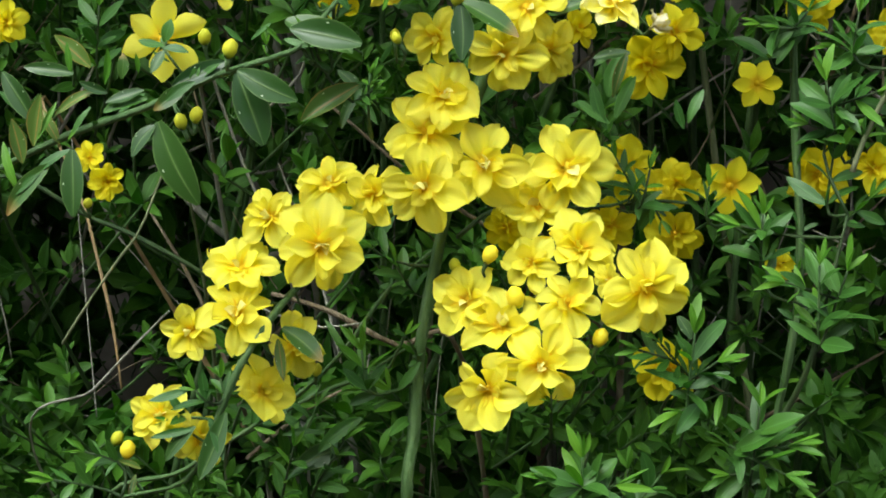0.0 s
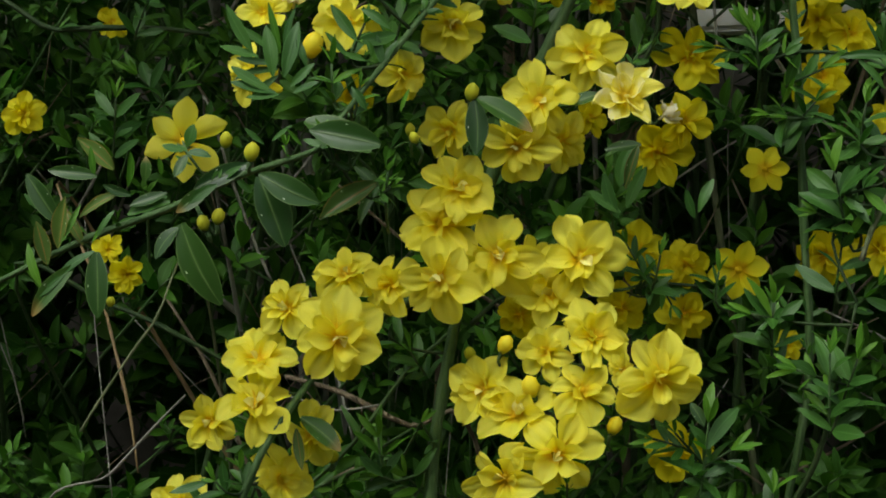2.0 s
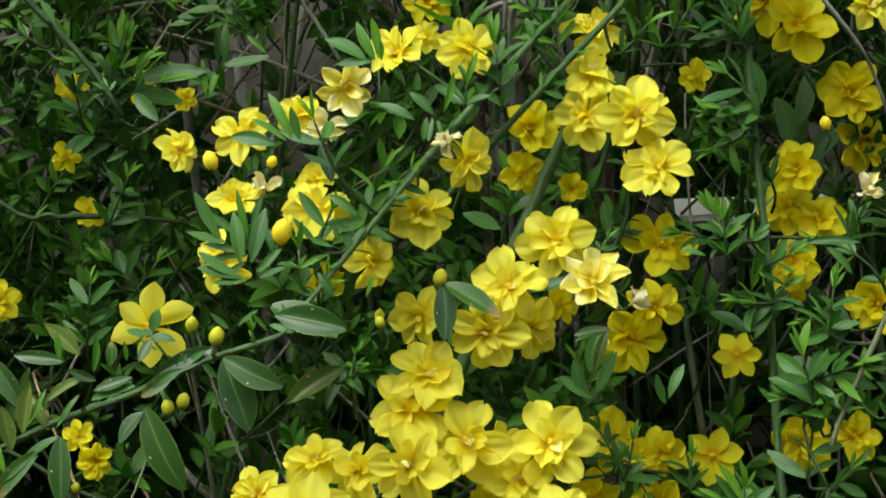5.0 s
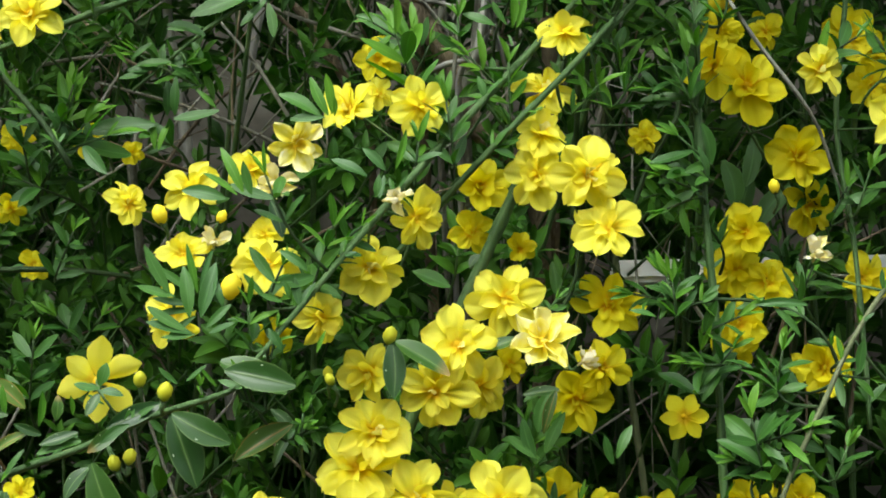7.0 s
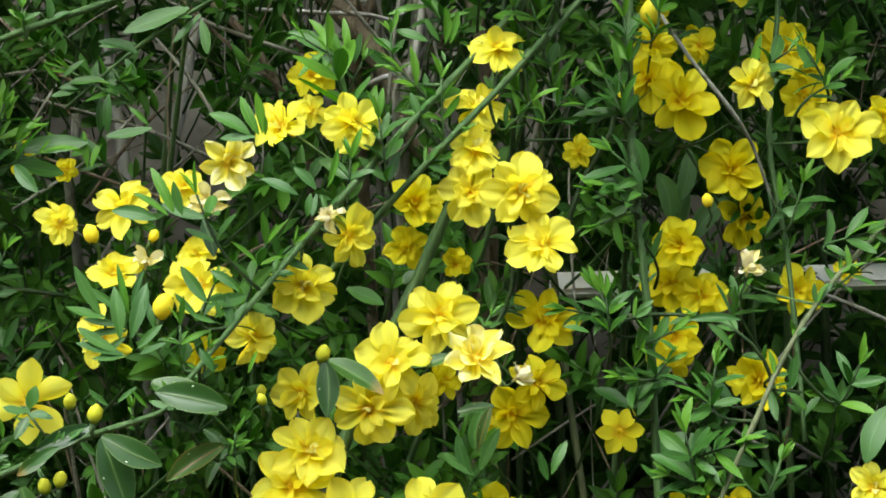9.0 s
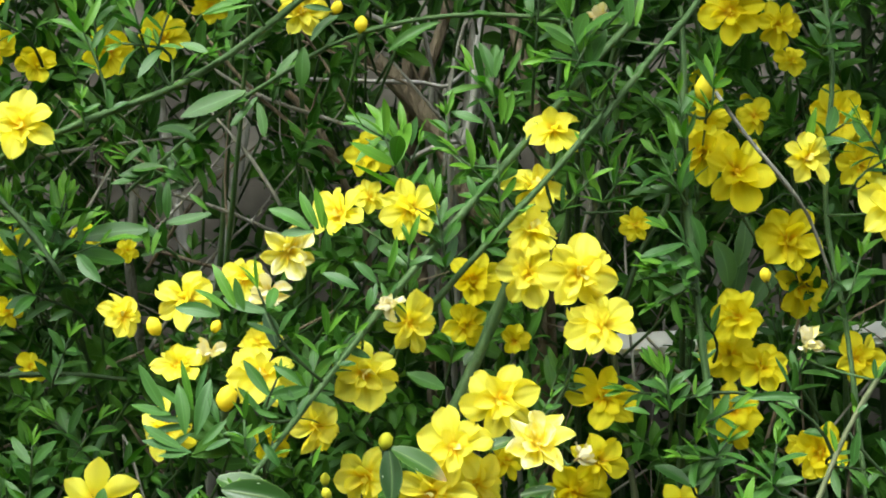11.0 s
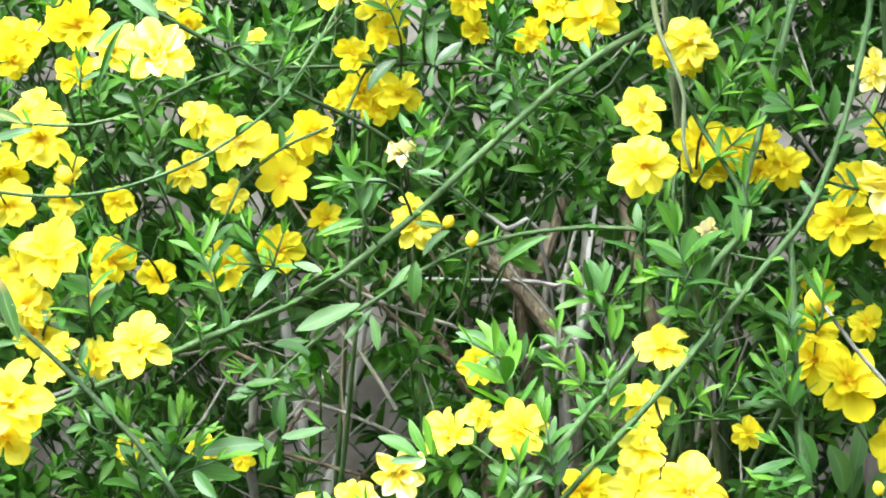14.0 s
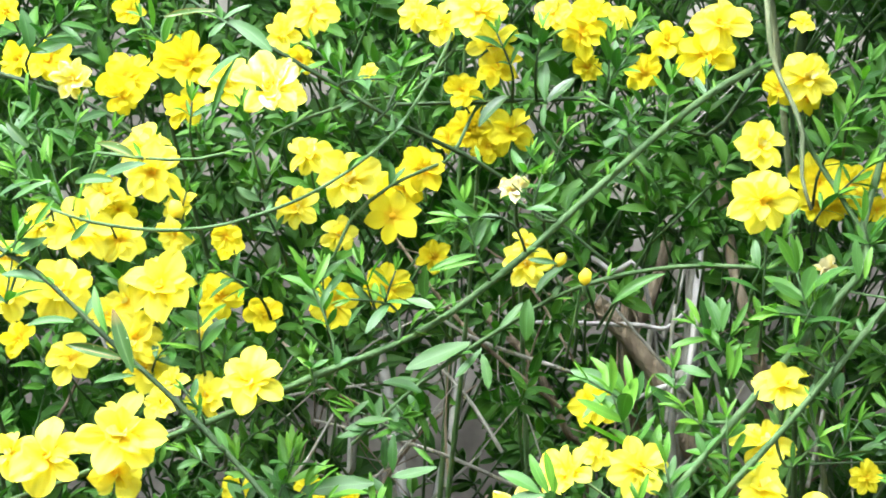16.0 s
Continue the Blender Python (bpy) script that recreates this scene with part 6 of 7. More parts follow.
sprig(bowthin, -0.2418, 0.03, 1.3717, -0.3, 0.6, 0.0171, 2, "young")
sprig(bowthin, -0.3423, 0.03, 1.4603, 0, 0.8, 0.0228, 3, "blue")

uppermid = branch("dark jasmine stem among small leaves and yellow blossoms, many coloured as shaded", [(-0.1077, 0.08, 1.4709, 0.001), (-0.0644, 0.08, 1.4693, 0.0012), (-0.0178, 0.08, 1.468, 0.0012), (0.0283, 0.09, 1.4676, 0.0012), (0.0877, 0.1, 1.4445, 0.0012), (0.1434, 0.12, 1.4624, 0.0012)], STEM_DARK, root=(.15, .55))
flower(uppermid, -0.0504, 0.04, 1.5152, 0.042, 0.1, 0.1)
flower(uppermid, -0.0753, 0.06, 1.5167, 0.0285, -0.2, 0)
flower(uppermid, -0.0895, 0.06, 1.5233, 0.025, -0.1, 0.1)
flower(uppermid, -0.0407, 0.06, 1.4845, 0.0318, -0.3, 0.2, "deep")
flower(uppermid, -0.0437, 0.06, 1.5015, 0.0354, 0, -0.3)
flower(uppermid, -0.0641, 0.08, 1.4776, 0.0269, 0, 0.1, "deep")
flower(uppermid, -0.0352, 0.09, 1.4519, 0.0341, 0.1, 0, "deep")
flower(uppermid, -0.06, 0.1, 1.4591, 0.0308, -0.2, 0, "deep")
flower(uppermid, -0.0506, 0.1, 1.4453, 0.0253, 0.1, -0.2, "deep")
flower(uppermid, -0.0908, 0.08, 1.4269, 0.032, 0, 0.1, "deep")
flower(uppermid, -0.106, 0.1, 1.4184, 0.0253, 0, 0, "deep")
flower(uppermid, -0.004, 0.06, 1.5176, 0.0284, 0, 0.1)
flower(uppermid, 0.0127, 0.08, 1.5105, 0.0323, 0.1, -0.1, "deep")
flower(uppermid, 0.0205, 0.08, 1.5252, 0.0252, 0.1, 0.3, "deep")
flower(uppermid, 0.015, 0.09, 1.491, 0.0216, 0, 0, "deep")
flower(uppermid, 0.0382, 0.06, 1.5129, 0.0176, 0.2, 0)
flower(uppermid, 0.0658, 0.08, 1.5032, 0.0286, 0.1, 0, "deep")
flower(uppermid, 0.0506, 0.09, 1.485, 0.0251, 0, -0.2, "deep")
flower(uppermid, 0.0974, 0.03, 1.4936, 0.0376, 0.1, 0.1)
flower(uppermid, 0.0891, 0.06, 1.4854, 0.0385, -0.2, 0, "deep")
flower(uppermid, 0.149, 0.05, 1.4625, 0.0361, 0.2, 0)
flower(uppermid, 0.1472, 0.04, 1.4946, 0.0172, 0.2, 0.3)
flower(uppermid, 0.134, 0.08, 1.4652, 0.0247, -0.4, 0, "deep")
flower(uppermid, 0.155, 0.09, 1.4082, 0.0386, -0.1, 0, "deep")
flower(uppermid, 0.1754, 0.09, 1.4033, 0.0315, 0.2, 0, "deep")
flower(uppermid, 0.1653, 0.1, 1.3957, 0.0247, 0.1, -0.3, "deep")
leaf(uppermid, (-0.0117, 0.06, 1.4605), (-0.0121, 0.056, 1.4887), "blue", 0.9)
leaf(uppermid, (-0.0099, 0.06, 1.4603), (0.005, 0.056, 1.4765), "old", 1.1)
leaf(uppermid, (-0.0118, 0.06, 1.4586), (-0.0139, 0.056, 1.4447), "blue", 1)
leaf(uppermid, (-0.0344, 0.06, 1.4655), (-0.0557, 0.056, 1.4491), "old", 0.9)
sprig(uppermid, -0.0001, 0.05, 1.4348, 0.3, 0.7, 0.0242, 3, "young")
sprig(uppermid, -0.0214, 0.05, 1.4216, 0.3, 0.6, 0.0207, 2, "young")
sprig(uppermid, -0.0387, 0.04, 1.4996, -0.3, 0.8, 0.0209, 2, "blue")
sprig(uppermid, -0.0111, 0.05, 1.5051, 0.2, 0.8, 0.0211, 2, "young")
sprig(uppermid, 0.0303, 0.05, 1.4913, 0.1, 0.9, 0.0209, 2, "blue")
sprig(uppermid, 0.0403, 0.05, 1.4833, 0.5, 0.7, 0.0209, 2, "young")
sprig(uppermid, 0.0484, 0.05, 1.5048, 0.4, 0.6, 0.0192, 3, "young")
sprig(uppermid, 0.0877, 0.05, 1.4656, 0, 0.7, 0.0207, 2, "blue")
sprig(uppermid, 0.0236, 0.06, 1.4291, -0.5, 0.3, 0.0243, 2, "blue")
sprig(uppermid, 0.0372, 0.06, 1.4247, 0.1, -0.7, 0.0243, 2, "blue")
sprig(uppermid, 0.1698, 0.04, 1.4357, 0.4, 0.7, 0.0237, 3, "young")
sprig(uppermid, 0.1771, 0.04, 1.4001, 0.5, 0.4, 0.0235, 3, "young")
sprig(uppermid, 0.1672, 0.05, 1.4787, 0.3, 0.8, 0.0241, 2, "blue")
sprig(uppermid, 0.1869, 0.05, 1.4702, 0.3, 0.7, 0.024, 3, "young")
sprig(uppermid, 0.1783, 0.05, 1.3608, 0.5, 0.5, 0.0235, 3, "blue")

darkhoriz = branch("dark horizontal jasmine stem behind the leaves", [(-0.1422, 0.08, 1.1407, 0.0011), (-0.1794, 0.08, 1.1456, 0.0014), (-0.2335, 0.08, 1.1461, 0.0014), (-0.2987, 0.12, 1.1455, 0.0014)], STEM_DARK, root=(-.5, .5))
flower(darkhoriz, -0.2222, 0.12, 1.1898, 0.0211, 0, 0, "deep")
flower(darkhoriz, -0.1749, 0.13, 1.2336, 0.0249, 0, 0, "deep")
flower(darkhoriz, -0.219, 0.12, 1.2344, 0.0212, 0.1, 0, "deep")
flower(darkhoriz, -0.1498, 0.14, 1.2277, 0.0179, 0, 0, "deep")
flower(darkhoriz, -0.2255, 0.1, 1.3555, 0.0342, 0, -0.1, "deep")
flower(darkhoriz, -0.2009, 0.12, 1.3472, 0.0256, 0.1, 0, "deep")
flower(darkhoriz, -0.1524, 0.1, 1.3474, 0.0331, 0, -0.1, "deep")
flower(darkhoriz, -0.1191, 0.11, 1.3578, 0.0333, 0, 0, "deep")
flower(darkhoriz, -0.2199, 0.1, 1.3904, 0.0253, 0.1, 0, "deep")
flower(darkhoriz, -0.2274, 0.05, 1.3222, 0.0207, 0.2, 0.2)
flower(darkhoriz, -0.0953, 0.1, 1.4288, 0.0345, 0, 0.1, "deep")
flower(darkhoriz, -0.0901, 0.12, 1.3791, 0.0256, 0, 0, "deep")
flower(darkhoriz, -0.0635, 0.1, 1.4572, 0.0291, 0, 0, "deep")
flower(darkhoriz, -0.077, 0.12, 1.4581, 0.0222, 0, 0, "deep")
flower(darkhoriz, -0.2079, 0.12, 1.1541, 0.021, 0, 0, "deep")
flower(darkhoriz, -0.2554, 0.08, 1.0965, 0.0268, 0, 0, "deep")
flower(darkhoriz, -0.1965, 0.03, 1.0135, 0.0191, 0.1, 0, "deep")
sprig(darkhoriz, -0.1705, 0.05, 1.1642, 0.3, 0.6, 0.0198, 3, "blue")
sprig(darkhoriz, -0.186, 0.08, 1.1179, -0.5, 0.6, 0.0236, 3, "blue")
sprig(darkhoriz, -0.159, 0.08, 1.1173, 0.5, 0.6, 0.0236, 3, "blue")
sprig(darkhoriz, -0.1953, 0.06, 1.1027, 0.1, 0.7, 0.0248, 3, "blue")

tantwig = branch("dry tan jasmine twig hanging in the shade", [(-0.2034, 0.14, 0.8735, 0.0005), (-0.2078, 0.14, 0.9122, 0.001), (-0.2158, 0.14, 0.951, 0.001), (-0.2239, 0.14, 0.9863, 0.001), (-0.2542, 0.2, 1.0504, 0.001)], TWIG_TAN, root=(.3, .5))

snapped = branch("snapped pale jasmine twig with a grey broken end", [(-0.226, 0.08, 0.9053, 0.0007), (-0.212, 0.08, 0.9267, 0.0007), (-0.1827, 0.09, 0.9679, 0.0007), (-0.16, 0.14, 0.9989, 0.0007)], STEM_PALE, root=(-.2, .5))

greytwig = branch("thin grey dead twigs in the shade", [(-0.1137, 0.16, 0.9806, 0.0007), (-0.1273, 0.16, 1.0129, 0.001), (-0.1407, 0.16, 1.0524, 0.001), (-0.1642, 0.2, 1.0997, 0.001)], BARK_GREY, root=(-.1, .55))

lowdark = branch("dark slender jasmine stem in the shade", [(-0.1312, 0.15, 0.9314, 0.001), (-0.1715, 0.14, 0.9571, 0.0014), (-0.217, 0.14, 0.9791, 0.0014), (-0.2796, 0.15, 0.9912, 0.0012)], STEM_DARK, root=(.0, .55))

lowgreen = branch("thin green jasmine stem crossing behind the upright stem", [(-0.0048, 0.1, 0.9574, 0.0009), (-0.0303, 0.07, 0.9351, 0.0011), (-0.0609, 0.07, 0.8961, 0.0011), (-0.0958, 0.08, 0.8662, 0.0011), (-0.157, 0.1, 0.8282, 0.0012), (-0.2127, 0.15, 0.7878, 0.0012)], STEM, root=(.1, .55))
sprig(lowgreen, -0.0737, 0.06, 0.8675, 0.3, 0.6, 0.0196, 2, "blue")
sprig(lowgreen, -0.0862, 0.05, 0.8458, 0.2, 0.7, 0.0227, 3, "blue")
sprig(lowgreen, -0.0568, 0.05, 0.8486, 0.4, 0.6, 0.0227, 3, "blue")
leaf(lowgreen, (-0.0535, 0.06, 0.8933), (-0.0656, 0.056, 0.9199), "blue", 0.6)
bud(lowgreen, -0.0712, 0.04, 0.8901, 0.0071, True)

sidetwig = branch("green jasmine side twig with narrow leaves", [(-0.1225, 0.1, 0.848, 0.0009), (-0.0757, 0.08, 0.8725, 0.0011), (-0.0306, 0.06, 0.8896, 0.0009), (-0.0136, 0.05, 0.8958, 0.0009)], STEM, root=(.0, .55))
leaf(sidetwig, (-0.0468, 0.05, 0.8614), (-0.0728, 0.046, 0.8428), "blue", 0.8)
leaf(sidetwig, (-0.0925, 0.05, 0.8524), (-0.0725, 0.046, 0.8557), "blue", 0.8)
leaf(sidetwig, (-0.0876, 0.06, 0.8317), (-0.0542, 0.056, 0.8447), "old", 1)

woodA = branch("thick brown woody stem deep inside the hedge", [(-0.0119, 0.34, 1.4102, 0.005), (-0.0053, 0.34, 1.4025, 0.0058), (0.0239, 0.34, 1.374, 0.0066), (0.0542, 0.34, 1.3276, 0.0068), (0.0718, 0.34, 1.279, 0.0066), (0.12, 0.38, 1.2, 0.006)], BARK, root=(.05, .75))

woodB = branch("grey woody stem deep inside the hedge", [(0.0834, 0.34, 1.4164, 0.0034), (0.079, 0.34, 1.386, 0.0044), (0.0745, 0.34, 1.3365, 0.005), (0.0638, 0.34, 1.2878, 0.0046)], BARK_GREY, root=(.1, .7))

woodC = branch("reddish brown woody stem deep inside the hedge", [(0.1056, 0.33, 1.4921, 0.003), (0.1071, 0.33, 1.4549, 0.0036), (0.1125, 0.33, 1.4026, 0.004), (0.1236, 0.33, 1.3486, 0.0042), (0.1296, 0.36, 1.2765, 0.0042)], BARK, root=(.12, .7))

woodD = branch("dark brown woody stem deep inside the hedge", [(-0.0712, 0.3, 1.3764, 0.0025), (-0.0396, 0.3, 1.3414, 0.0028), (-0.0179, 0.32, 1.2939, 0.0025), (-0.0053, 0.36, 1.2403, 0.0026)], BARK, root=(-.1, .7))

paleA = branch("bleached dead bare stem in front of the wall, lightened as if lit", [(-0.1685, 0.42, 1.4334, 0.0032), (-0.1662, 0.42, 1.3894, 0.0038), (-0.1623, 0.42, 1.3568, 0.004), (-0.1563, 0.42, 1.3175, 0.0042), (-0.1487, 0.42, 1.2584, 0.0044), (-0.1421, 0.42, 1.1932, 0.0044)], BLEACHED_LIT, root=(-.15, .8))

paleB = branch("bleached dead bare stem in front of the wall, lightened as if lit", [(-0.0945, 0.43, 1.3974, 0.0036), (-0.1059, 0.43, 1.3404, 0.0042), (-0.1152, 0.43, 1.2939, 0.0046), (-0.1239, 0.43, 1.2528, 0.0048), (-0.1311, 0.43, 1.1927, 0.0048)], BLEACHED_LIT, root=(-.05, .8))

paleC = branch("bleached dead bare stem in front of the wall, lightened as if lit", [(0.0779, 0.35, 1.3955, 0.0023), (0.0811, 0.35, 1.352, 0.0026), (0.0677, 0.36, 1.3158, 0.0026), (0.0538, 0.4, 1.2588, 0.0024)], BLEACHED_LIT, root=(.1, .8))

paleD = branch("pale fallen twig lying in the shade", [(-0.2039, 0.4, 0.9978, 0.0026), (-0.1788, 0.4, 0.9718, 0.0032), (-0.1563, 0.42, 0.9541, 0.0029), (-0.1127, 0.45, 0.9223, 0.0021)], BARK_GREY, root=(-.3, .75))

slantleft = branch("dark jasmine stem slanting behind the blossoms", [(-0.2384, 0.06, 1.4299, 0.001), (-0.2685, 0.05, 1.4509, 0.0012), (-0.3015, 0.05, 1.4752, 0.0012), (-0.3603, 0.06, 1.5011, 0.0012), (-0.4206, 0.1, 1.5342, 0.0013)], STEM_DARK, root=(-.45, .5))

loopthin = branch("thin green jasmine stem looping between blossoms", [(-0.171, 0.06, 1.3518, 0.0007), (-0.1461, 0.06, 1.3684, 0.0009), (-0.1352, 0.06, 1.3912, 0.001), (-0.1113, 0.07, 1.4143, 0.001), (-0.0763, 0.08, 1.4316, 0.001), (-0.0395, 0.13, 1.4612, 0.001)], STEM, root=(-.1, .55))

drooping = branch("green jasmine stem drooping to the side", [(0.1836, 0.05, 1.3433, 0.0011), (0.1723, 0.05, 1.3681, 0.0014), (0.1577, 0.05, 1.397, 0.0014), (0.1489, 0.05, 1.4144, 0.0014), (0.142, 0.037, 1.4252, 0.0014)], STEM)

hairtwig = branch("thin dark jasmine twig crossing the shade", [(0.1406, 0.14, 1.2384, 0.0007), (0.1874, 0.14, 1.2374, 0.0007), (0.2412, 0.14, 1.231, 0.0007), (0.2884, 0.17, 1.2168, 0.0008)], STEM_DARK, root=(.2, .6))

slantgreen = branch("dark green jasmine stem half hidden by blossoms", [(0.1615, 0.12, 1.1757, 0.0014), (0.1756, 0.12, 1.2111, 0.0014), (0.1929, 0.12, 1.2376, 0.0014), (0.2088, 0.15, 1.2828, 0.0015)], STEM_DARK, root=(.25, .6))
leaf(slantgreen, (0.2377, 0.19, 1.1923), (0.2316, 0.186, 1.224), "blue", 1.4)
leaf(slantgreen, (0.2438, 0.1, 1.0345), (0.2204, 0.096, 1.0505), "blue", 1.7)
leaf(slantgreen, (0.2514, 0.2, 1.2126), (0.2438, 0.196, 1.1874), "blue", 1.3)
leaf(slantgreen, (0.2826, 0.2, 1.2307), (0.2999, 0.196, 1.2446), "blue", 1.2)

horizgrey = branch("thin grey dead twig in the shade", [(-0.1705, 0.13, 0.9224, 0.0005), (-0.192, 0.13, 0.9019, 0.0007), (-0.2189, 0.13, 0.8745, 0.0007), (-0.2741, 0.2, 0.8295, 0.0008)], BARK_GREY, root=(-.05, .6))

shorttwig = branch("short grey dead twig in the shade", [(-0.0494, 0.14, 0.9126, 0.0005), (-0.0775, 0.14, 0.9097, 0.0007), (-0.1032, 0.15, 0.9168, 0.0007), (-0.139, 0.2, 0.9007, 0.0007)], BARK_GREY, root=(.0, .6))

brownhidden = branch("brown dead branch deep in the shade", [(-0.1112, 0.16, 0.9308, 0.0012), (-0.0758, 0.16, 0.9194, 0.0017), (-0.0341, 0.17, 0.8967, 0.0017), (0.007, 0.22, 0.8821, 0.0015)], BARK, root=(.1, .6))

forkwood = branch("brown forked woody stem deep inside the hedge", [(0.0641, 0.35, 1.4373, 0.0034), (0.0555, 0.35, 1.4099, 0.0042), (0.0375, 0.35, 1.3713, 0.0048), (0.0287, 0.345, 1.3665, 0.0046)], BARK, root=(.1, .75))

thinwood = branch("grey-brown woody stem deep inside the hedge", [(0.0704, 0.36, 1.3968, 0.0021), (0.0559, 0.36, 1.3645, 0.0023), (0.044, 0.35, 1.335, 0.0023)], BARK_GREY, root=(.1, .75))

bleachedfork = branch("bleached dead stem in the hollow of the hedge, lightened as if lit", [(0.0922, 0.34, 1.4443, 0.0012), (0.0831, 0.3, 1.3924, 0.0023), (0.0781, 0.3, 1.3504, 0.0025), (0.0698, 0.3, 1.3173, 0.0022), (0.0585, 0.33, 1.276, 0.0023)], BLEACHED_LIT, root=(.12, .75))

brokentwig = branch("short bleached broken twig in the hollow of the hedge, lightened as if lit", [(-0.0161, 0.3, 1.4291, 0.0014), (0.0036, 0.3, 1.4178, 0.0019), (0.021, 0.3, 1.4049, 0.0019), (0.05, 0.34, 1.375, 0.0015)], BLEACHED_LIT, root=(.08, .75))

bleachedtwig = branch("thin bleached dead twig in the hollow of the hedge, lightened as if lit", [(0.0315, 0.3, 1.3087, 0.0014), (0.0506, 0.29, 1.3154, 0.0019), (0.0691, 0.3, 1.3198, 0.0017), (0.0943, 0.33, 1.3217, 0.0014)], BLEACHED_LIT, root=(.15, .75))

palewand = branch("thin pale dead twig in the hollow of the hedge", [(-0.0398, 0.3, 1.3706, 0.0011), (0.0058, 0.3, 1.367, 0.0014), (0.0545, 0.3, 1.3608, 0.0014), (0.09, 0.4, 1.3549, 0.0013)], BLEACHED_LIT, root=(.1, .75))

darkwood = branch("dark brown woody stem deep inside the hedge", [(0.1105, 0.34, 1.4257, 0.0029), (0.1169, 0.34, 1.386, 0.0035), (0.1242, 0.34, 1.3424, 0.0032), (0.1276, 0.37, 1.2951, 0.0032)], BARK, root=(.2, .75))

brownwall = branch("brown bare stem standing before the wall", [(-0.1846, 0.4, 1.3183, 0.0033), (-0.187, 0.4, 1.2828, 0.0036), (-0.192, 0.42, 1.2408, 0.0036)], BARK_GREY, root=(-.1, .8))


for stem, gap in ((diagonal, 0.038), (crossstem, 0.034), (leftleafy, 0.036), (tallright, 0.030), (lowerthin, 0.045), (arcthin, 0.035), (topthin, 0.035), (bowthin, 0.035),
                  (uppermid, 0.032), (midcluster, 0.034), (rightflower, 0.030), (wither, 0.028), (darkhoriz, 0.04), (lefttop, 0.035), (twigarc, 0.03), (loopthin, 0.03), (lowgreen, 0.03), (sidetwig, 0.03)):
    tufts(stem, gap, 0.016)


# ---------------------------------------------------------------- inner foliage, too dense to count
def open_space(x, y, z, deep=False):
    """How thin the inner foliage is at a place: shaded hollows that widen inwards, and the view to the wall."""
    wide = 1.52 / (y + 1.12)
    x, z = 0.06 + (x - 0.06) * wide, 1.05 + (z - 1.05) * wide
    thin = 0.0
    for cx, cz, rx, rz, amount in HOLLOWS:
        if deep and (cz < 1.08 or cx > 0):
            continue
        thin = max(thin, amount * math.exp(-(((x - cx) / rx) ** 2 + ((z - cz) / rz) ** 2) ** 2))
    return thin


def inner_foliage(name, label, count, y0, y1, size, seed, x0=-0.62, x1=0.72, z0=0.45, z1=1.85, thin=1.0, floor=0.0):
    rng = random.Random(seed)
    shapes = [blade(seed * 10 + k, width=rng.uniform(0.27, 0.40) * (1.0 if size < 0.025 else 1.2), point=rng.uniform(0.92, 1.12), cup=rng.uniform(0.2, 0.7), bend=rng.uniform(-0.1, 0.4), fold=0.7, nu=2, nv=4 if size < 0.03 else 3, full=0.82) for k in range(6)]
    verts, faces, uvs, start = [], [], [], 0
    twigs_v, twigs_f = [], []
    while count > 0:
        x, z, y = rng.uniform(x0, x1), rng.uniform(z0, z1), rng.uniform(y0, y1)
        if rng.random() < max(open_space(x, y, z, y0 > 0.6) * thin, floor):
            count -= 0.35
            continue
        way = Vector((rng.uniform(-0.8, 0.8), rng.uniform(-0.9, 0.1), rng.uniform(-0.2, 1.0))).normalized()
        length = size * rng.uniform(0.7, 1.25)
        steps = rng.choice((1, 2, 2, 3))
        foot = Vector((x, y, z))
        tip = foot + way * length * 0.45 * steps
        tail = foot + Vector((rng.uniform(-0.05, 0.05), rng.uniform(0.02, 0.08), -rng.uniform(0.02, 0.06)))
        v, f = tube(smooth_line([(*tip, 0.0005), (*foot, 0.0009), (*tail, 0.0011)], 0.03), 4, start=len(twigs_v))
        twigs_v += v
        twigs_f += f
        spin, frame3 = rng.uniform(0, 6.3), basis(way).to_3x3()
        for k in range(steps + 1):
            n = 3 if k == 0 else rng.choice((4, 5, 6))
            for j in range(n):
                v, f, uv = rng.choice(shapes)
                one = length * rng.uniform(0.6, 1.1)
                splay = rng.uniform(0.3, 0.6) if k == 0 else rng.uniform(0.75, 1.35)
                ang = spin + k * 1.57 + j * 6.283 / n + rng.uniform(-0.3, 0.3)
                d = frame3 @ Vector((math.cos(ang) * math.sin(splay), math.sin(ang) * math.sin(splay), math.cos(splay)))
                m = leaf_frame(tip - way * length * 0.45 * k, d, 1.0, rng, 0.8)
                a = np.array(m)
                verts.append(np.array(v) * one @ a[:3, :3].T + a[:3, 3])
                faces += [tuple(q + start for q in face) for face in f]
                uvs += uv
                start += len(v)
        count -= 1
    ob = tagged(new(name), label, "foliage", "", "stuff")
    tagged(part("leaves", mesh_of("leaves", np.concatenate(verts).tolist(), faces, uvs, [LEAF_MASS]), ob), kind="stuff")
    tagged(part("twigs", mesh_of("twigs", twigs_v, twigs_f, None, [STEM]), ob), kind="stuff")
    return ob


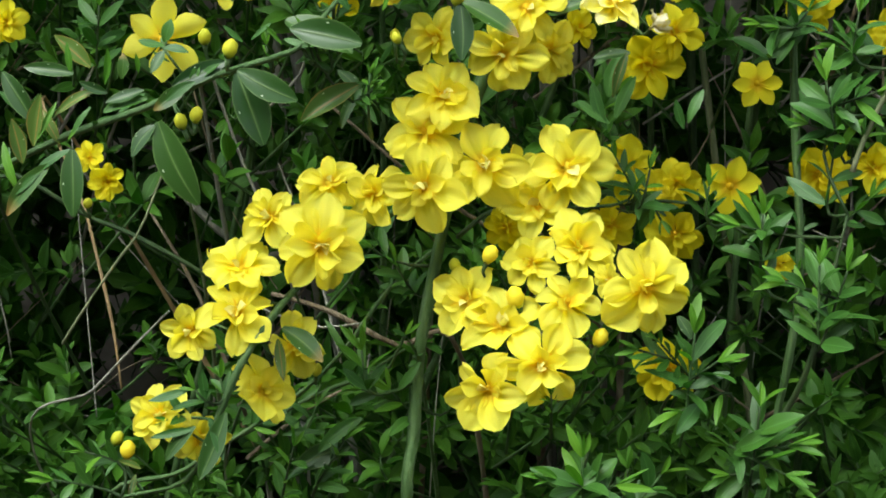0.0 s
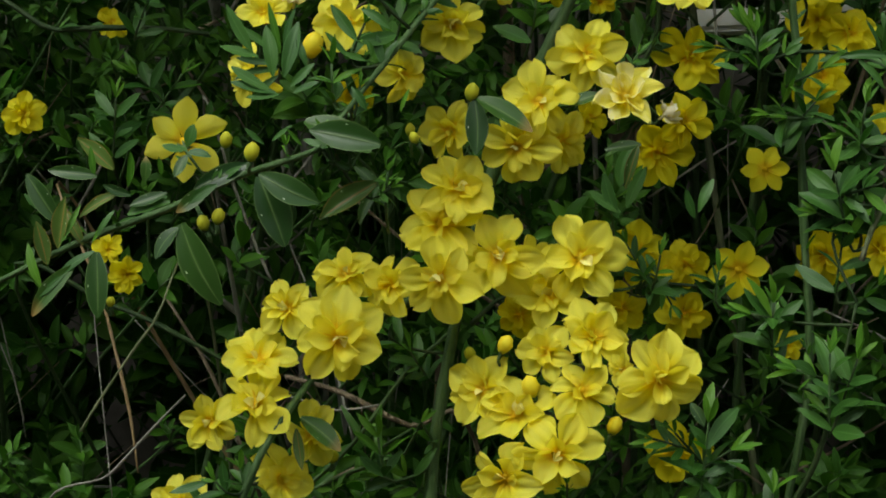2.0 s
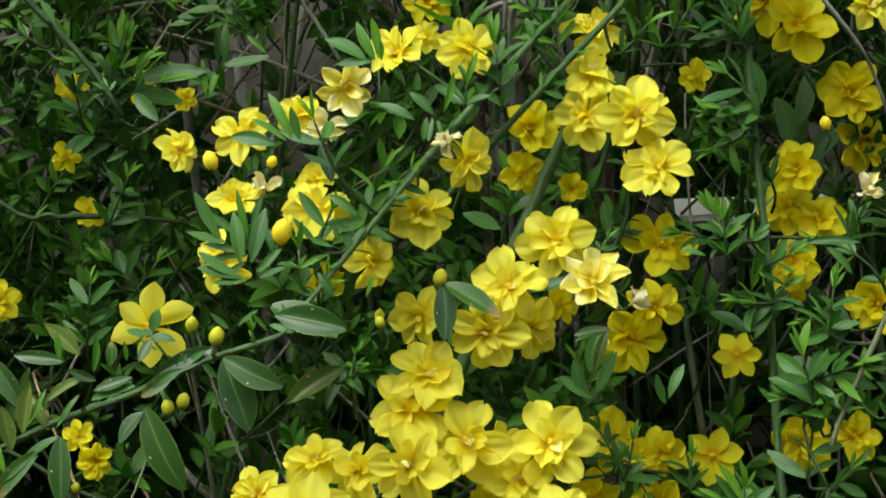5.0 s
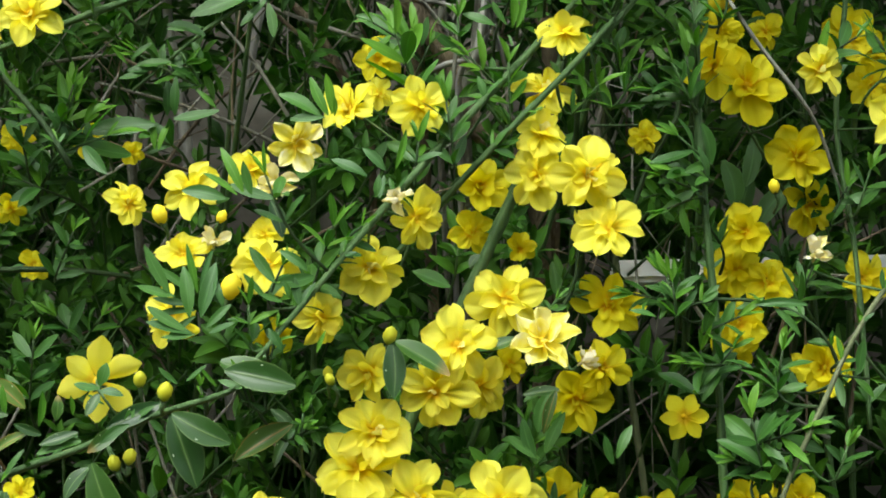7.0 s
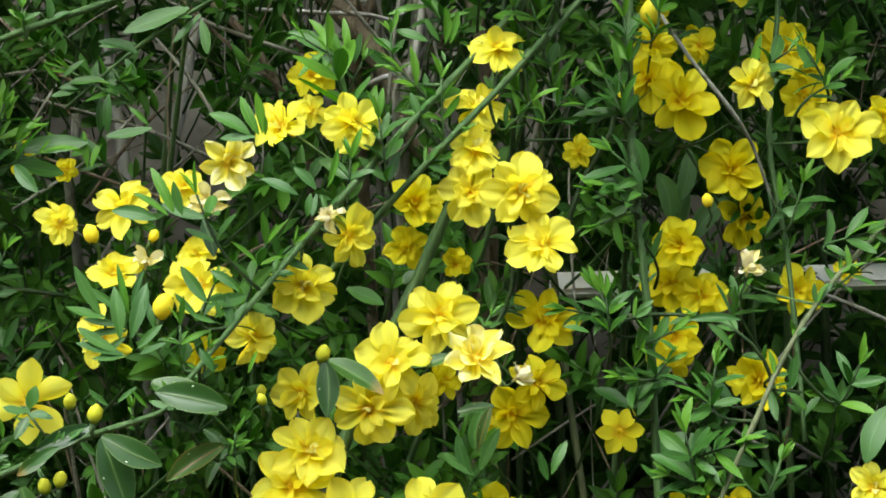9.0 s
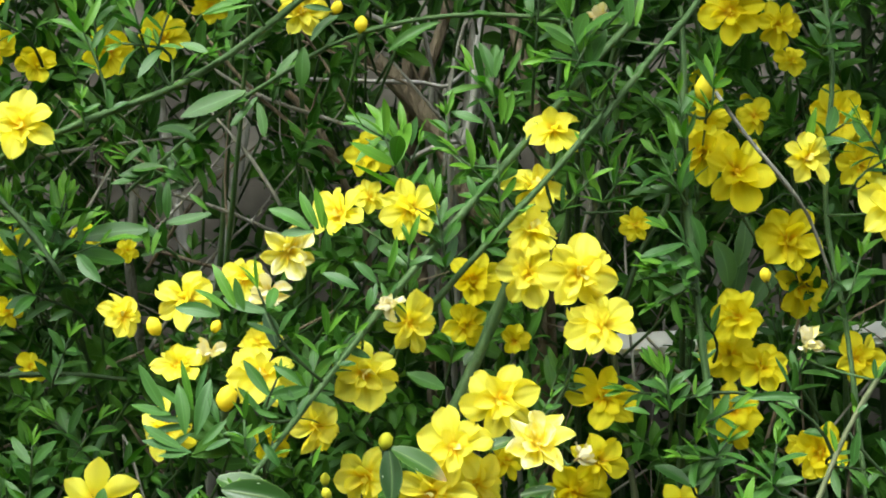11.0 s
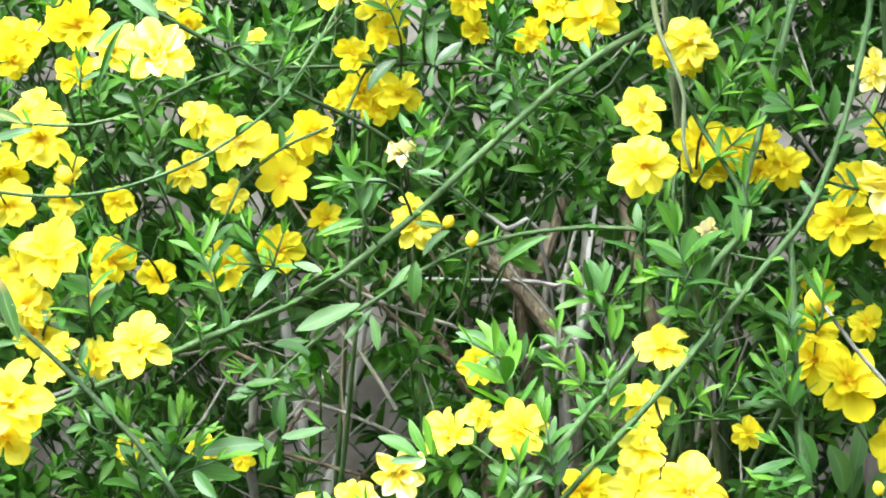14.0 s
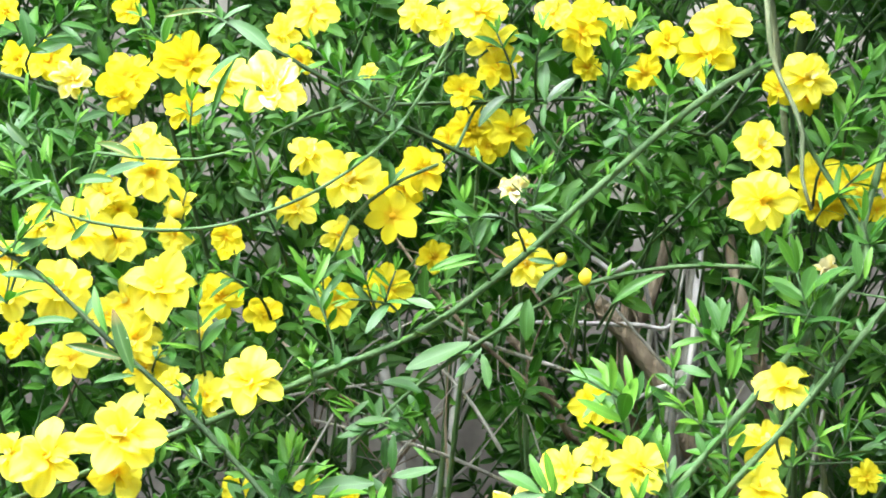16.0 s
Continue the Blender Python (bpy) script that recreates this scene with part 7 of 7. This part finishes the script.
HOLLOWS = [
    (-0.1294, 1.2709, 0.0459, 0.0459, 0.97),
    (-0.1831, 1.3283, 0.0337, 0.0189, 0.9),
    (0.0711, 1.3629, 0.0839, 0.0462, 0.98),
    (0.0386, 1.3581, 0.091, 0.0621, 1),
    (-0.013, 1.4075, 0.046, 0.0251, 0.7),
    (-0.2009, 1.2894, 0.0291, 0.0374, 1),
    (-0.1421, 1.2994, 0.0332, 0.0249, 0.9),
    (-0.3323, 1.2909, 0.0168, 0.0126, 0.8),
    (0.0427, 1.3709, 0.063, 0.0378, 0.9),
    (-0.1786, 1.2713, 0.0375, 0.0375, 0.9),
    (-0.1347, 1.2945, 0.0617, 0.0576, 0.97),
    (0.039, 1.3455, 0.0496, 0.0248, 0.9),
    (0.2011, 1.2537, 0.0246, 0.041, 0.9),
    (0.192, 1.1713, 0.0488, 0.0285, 1),
    (0.3275, 1.156, 0.0244, 0.0244, 0.6),
    (-0.1499, 1.0031, 0.0441, 0.0562, 0.95),
    (-0.2567, 0.929, 0.0604, 0.0483, 0.9),
    (-0.0679, 0.8851, 0.028, 0.032, 0.8),
    (-0.1325, 0.8783, 0.0321, 0.0241, 0.8),
    (-0.2615, 0.9312, 0.1707, 0.1057, 0.9),
    (0.20, 1.0998, 0.1334, 0.0889, 0.85),
    (0.1633, 0.8946, 0.1292, 0.0646, 0.85),
    (-0.2244, 1.003, 0.1211, 0.1211, 0.7),
    (0.34, 0.98, 0.15, 0.13, 0.9),
    (0.38, 1.17, 0.14, 0.11, 0.85),
    (0.24, 1.44, 0.07, 0.05, 0.6),
]
inner_foliage("shaded_foliage", "dense small green jasmine leaves in the shade", 2500, 0.14, 0.34, 0.021, 5)
inner_foliage("deep_foliage", "dense dark jasmine leaves deep inside the hedge", 3800, 0.34, 0.62, 0.029, 6, -0.9, 1.0, 0.05, 2.1, 1.0)
inner_foliage("far_foliage", "dark leaf mass at the back of the hedge", 3600, 0.68, 1.0, 0.045, 7, -1.2, 1.3, 0.05, 1.13, 1.0)
inner_foliage("upper_foliage", "thin leaf mass at the upper back of the hedge", 2200, 0.64, 0.95, 0.036, 8, -1.0, 1.1, 1.12, 2.15, 1.0)

# unseen overhang, added above the view to shade the right of the hedge
for dx, lift in ((0.10, 0.0), (0.32, 0.05), (0.54, 0.02)):
    shade_stem = branch("added unseen jasmine stem carrying the shading overhang", [(dx, -0.42, 1.80 + lift, 0.0014), (dx + 0.03, -0.22, 1.90 + lift, 0.0022), (dx + 0.06, 0.05, 1.93 + lift, 0.0030), (dx + 0.08, 0.28, 1.80 + lift, 0.0036), (dx + 0.08, 0.42, 1.55 + lift, 0.004)], STEM_DARK, root=(dx + 0.1, 0.6))
inner_foliage("added_shade_foliage", "added unseen jasmine leaves that shade the right of the hedge", 1000, -0.42, 0.42, 0.036, 11, 0.06, 0.74, 1.80, 2.04, 0.0)


def twig_tangle(label, count, seed, skin):
    """Fine dead wood, thickest in the hollows of the hedge."""
    rng = random.Random(seed)
    ob = tagged(new("twig_tangle"), label, "twigs", "dead wood in the hedge")
    for k in range(count):
        if k % 2:
            cx, cz, rx, rz, _ = rng.choice(HOLLOWS)
            x, z = cx + rng.uniform(-1.5, 1.5) * rx, cz + rng.uniform(-1.5, 1.5) * rz
        else:
            x, z = rng.uniform(-0.4, 0.5), rng.uniform(0.8, 1.55)
        y = rng.uniform(0.2, 0.6)
        ang, length = rng.uniform(0.2, 2.9), rng.uniform(0.06, 0.2)
        way = Vector((math.cos(ang), rng.uniform(-0.3, 0.3), math.sin(ang)))
        a, b = Vector((x, y, z)) - way * length * 0.5, Vector((x, y, z)) + way * length * 0.5
        mid = (a + b) / 2 + Vector((rng.uniform(-0.01, 0.01), 0, rng.uniform(-0.015, 0.015)))
        r = rng.choice((0.0005, 0.0007, 0.0010, 0.0015))
        v, f = tube(smooth_line([(*a, r), (*mid, r), (*b, r * 0.6)], 0.02), 5)
        part("twig", mesh_of("twig", v, f, None, [skin]), ob)


twig_tangle("tangle of thin grey dead twigs inside the hedge", 110, 9, BARK_GREY)
twig_tangle("tangle of thin brown twigs inside the hedge", 90, 10, BARK)
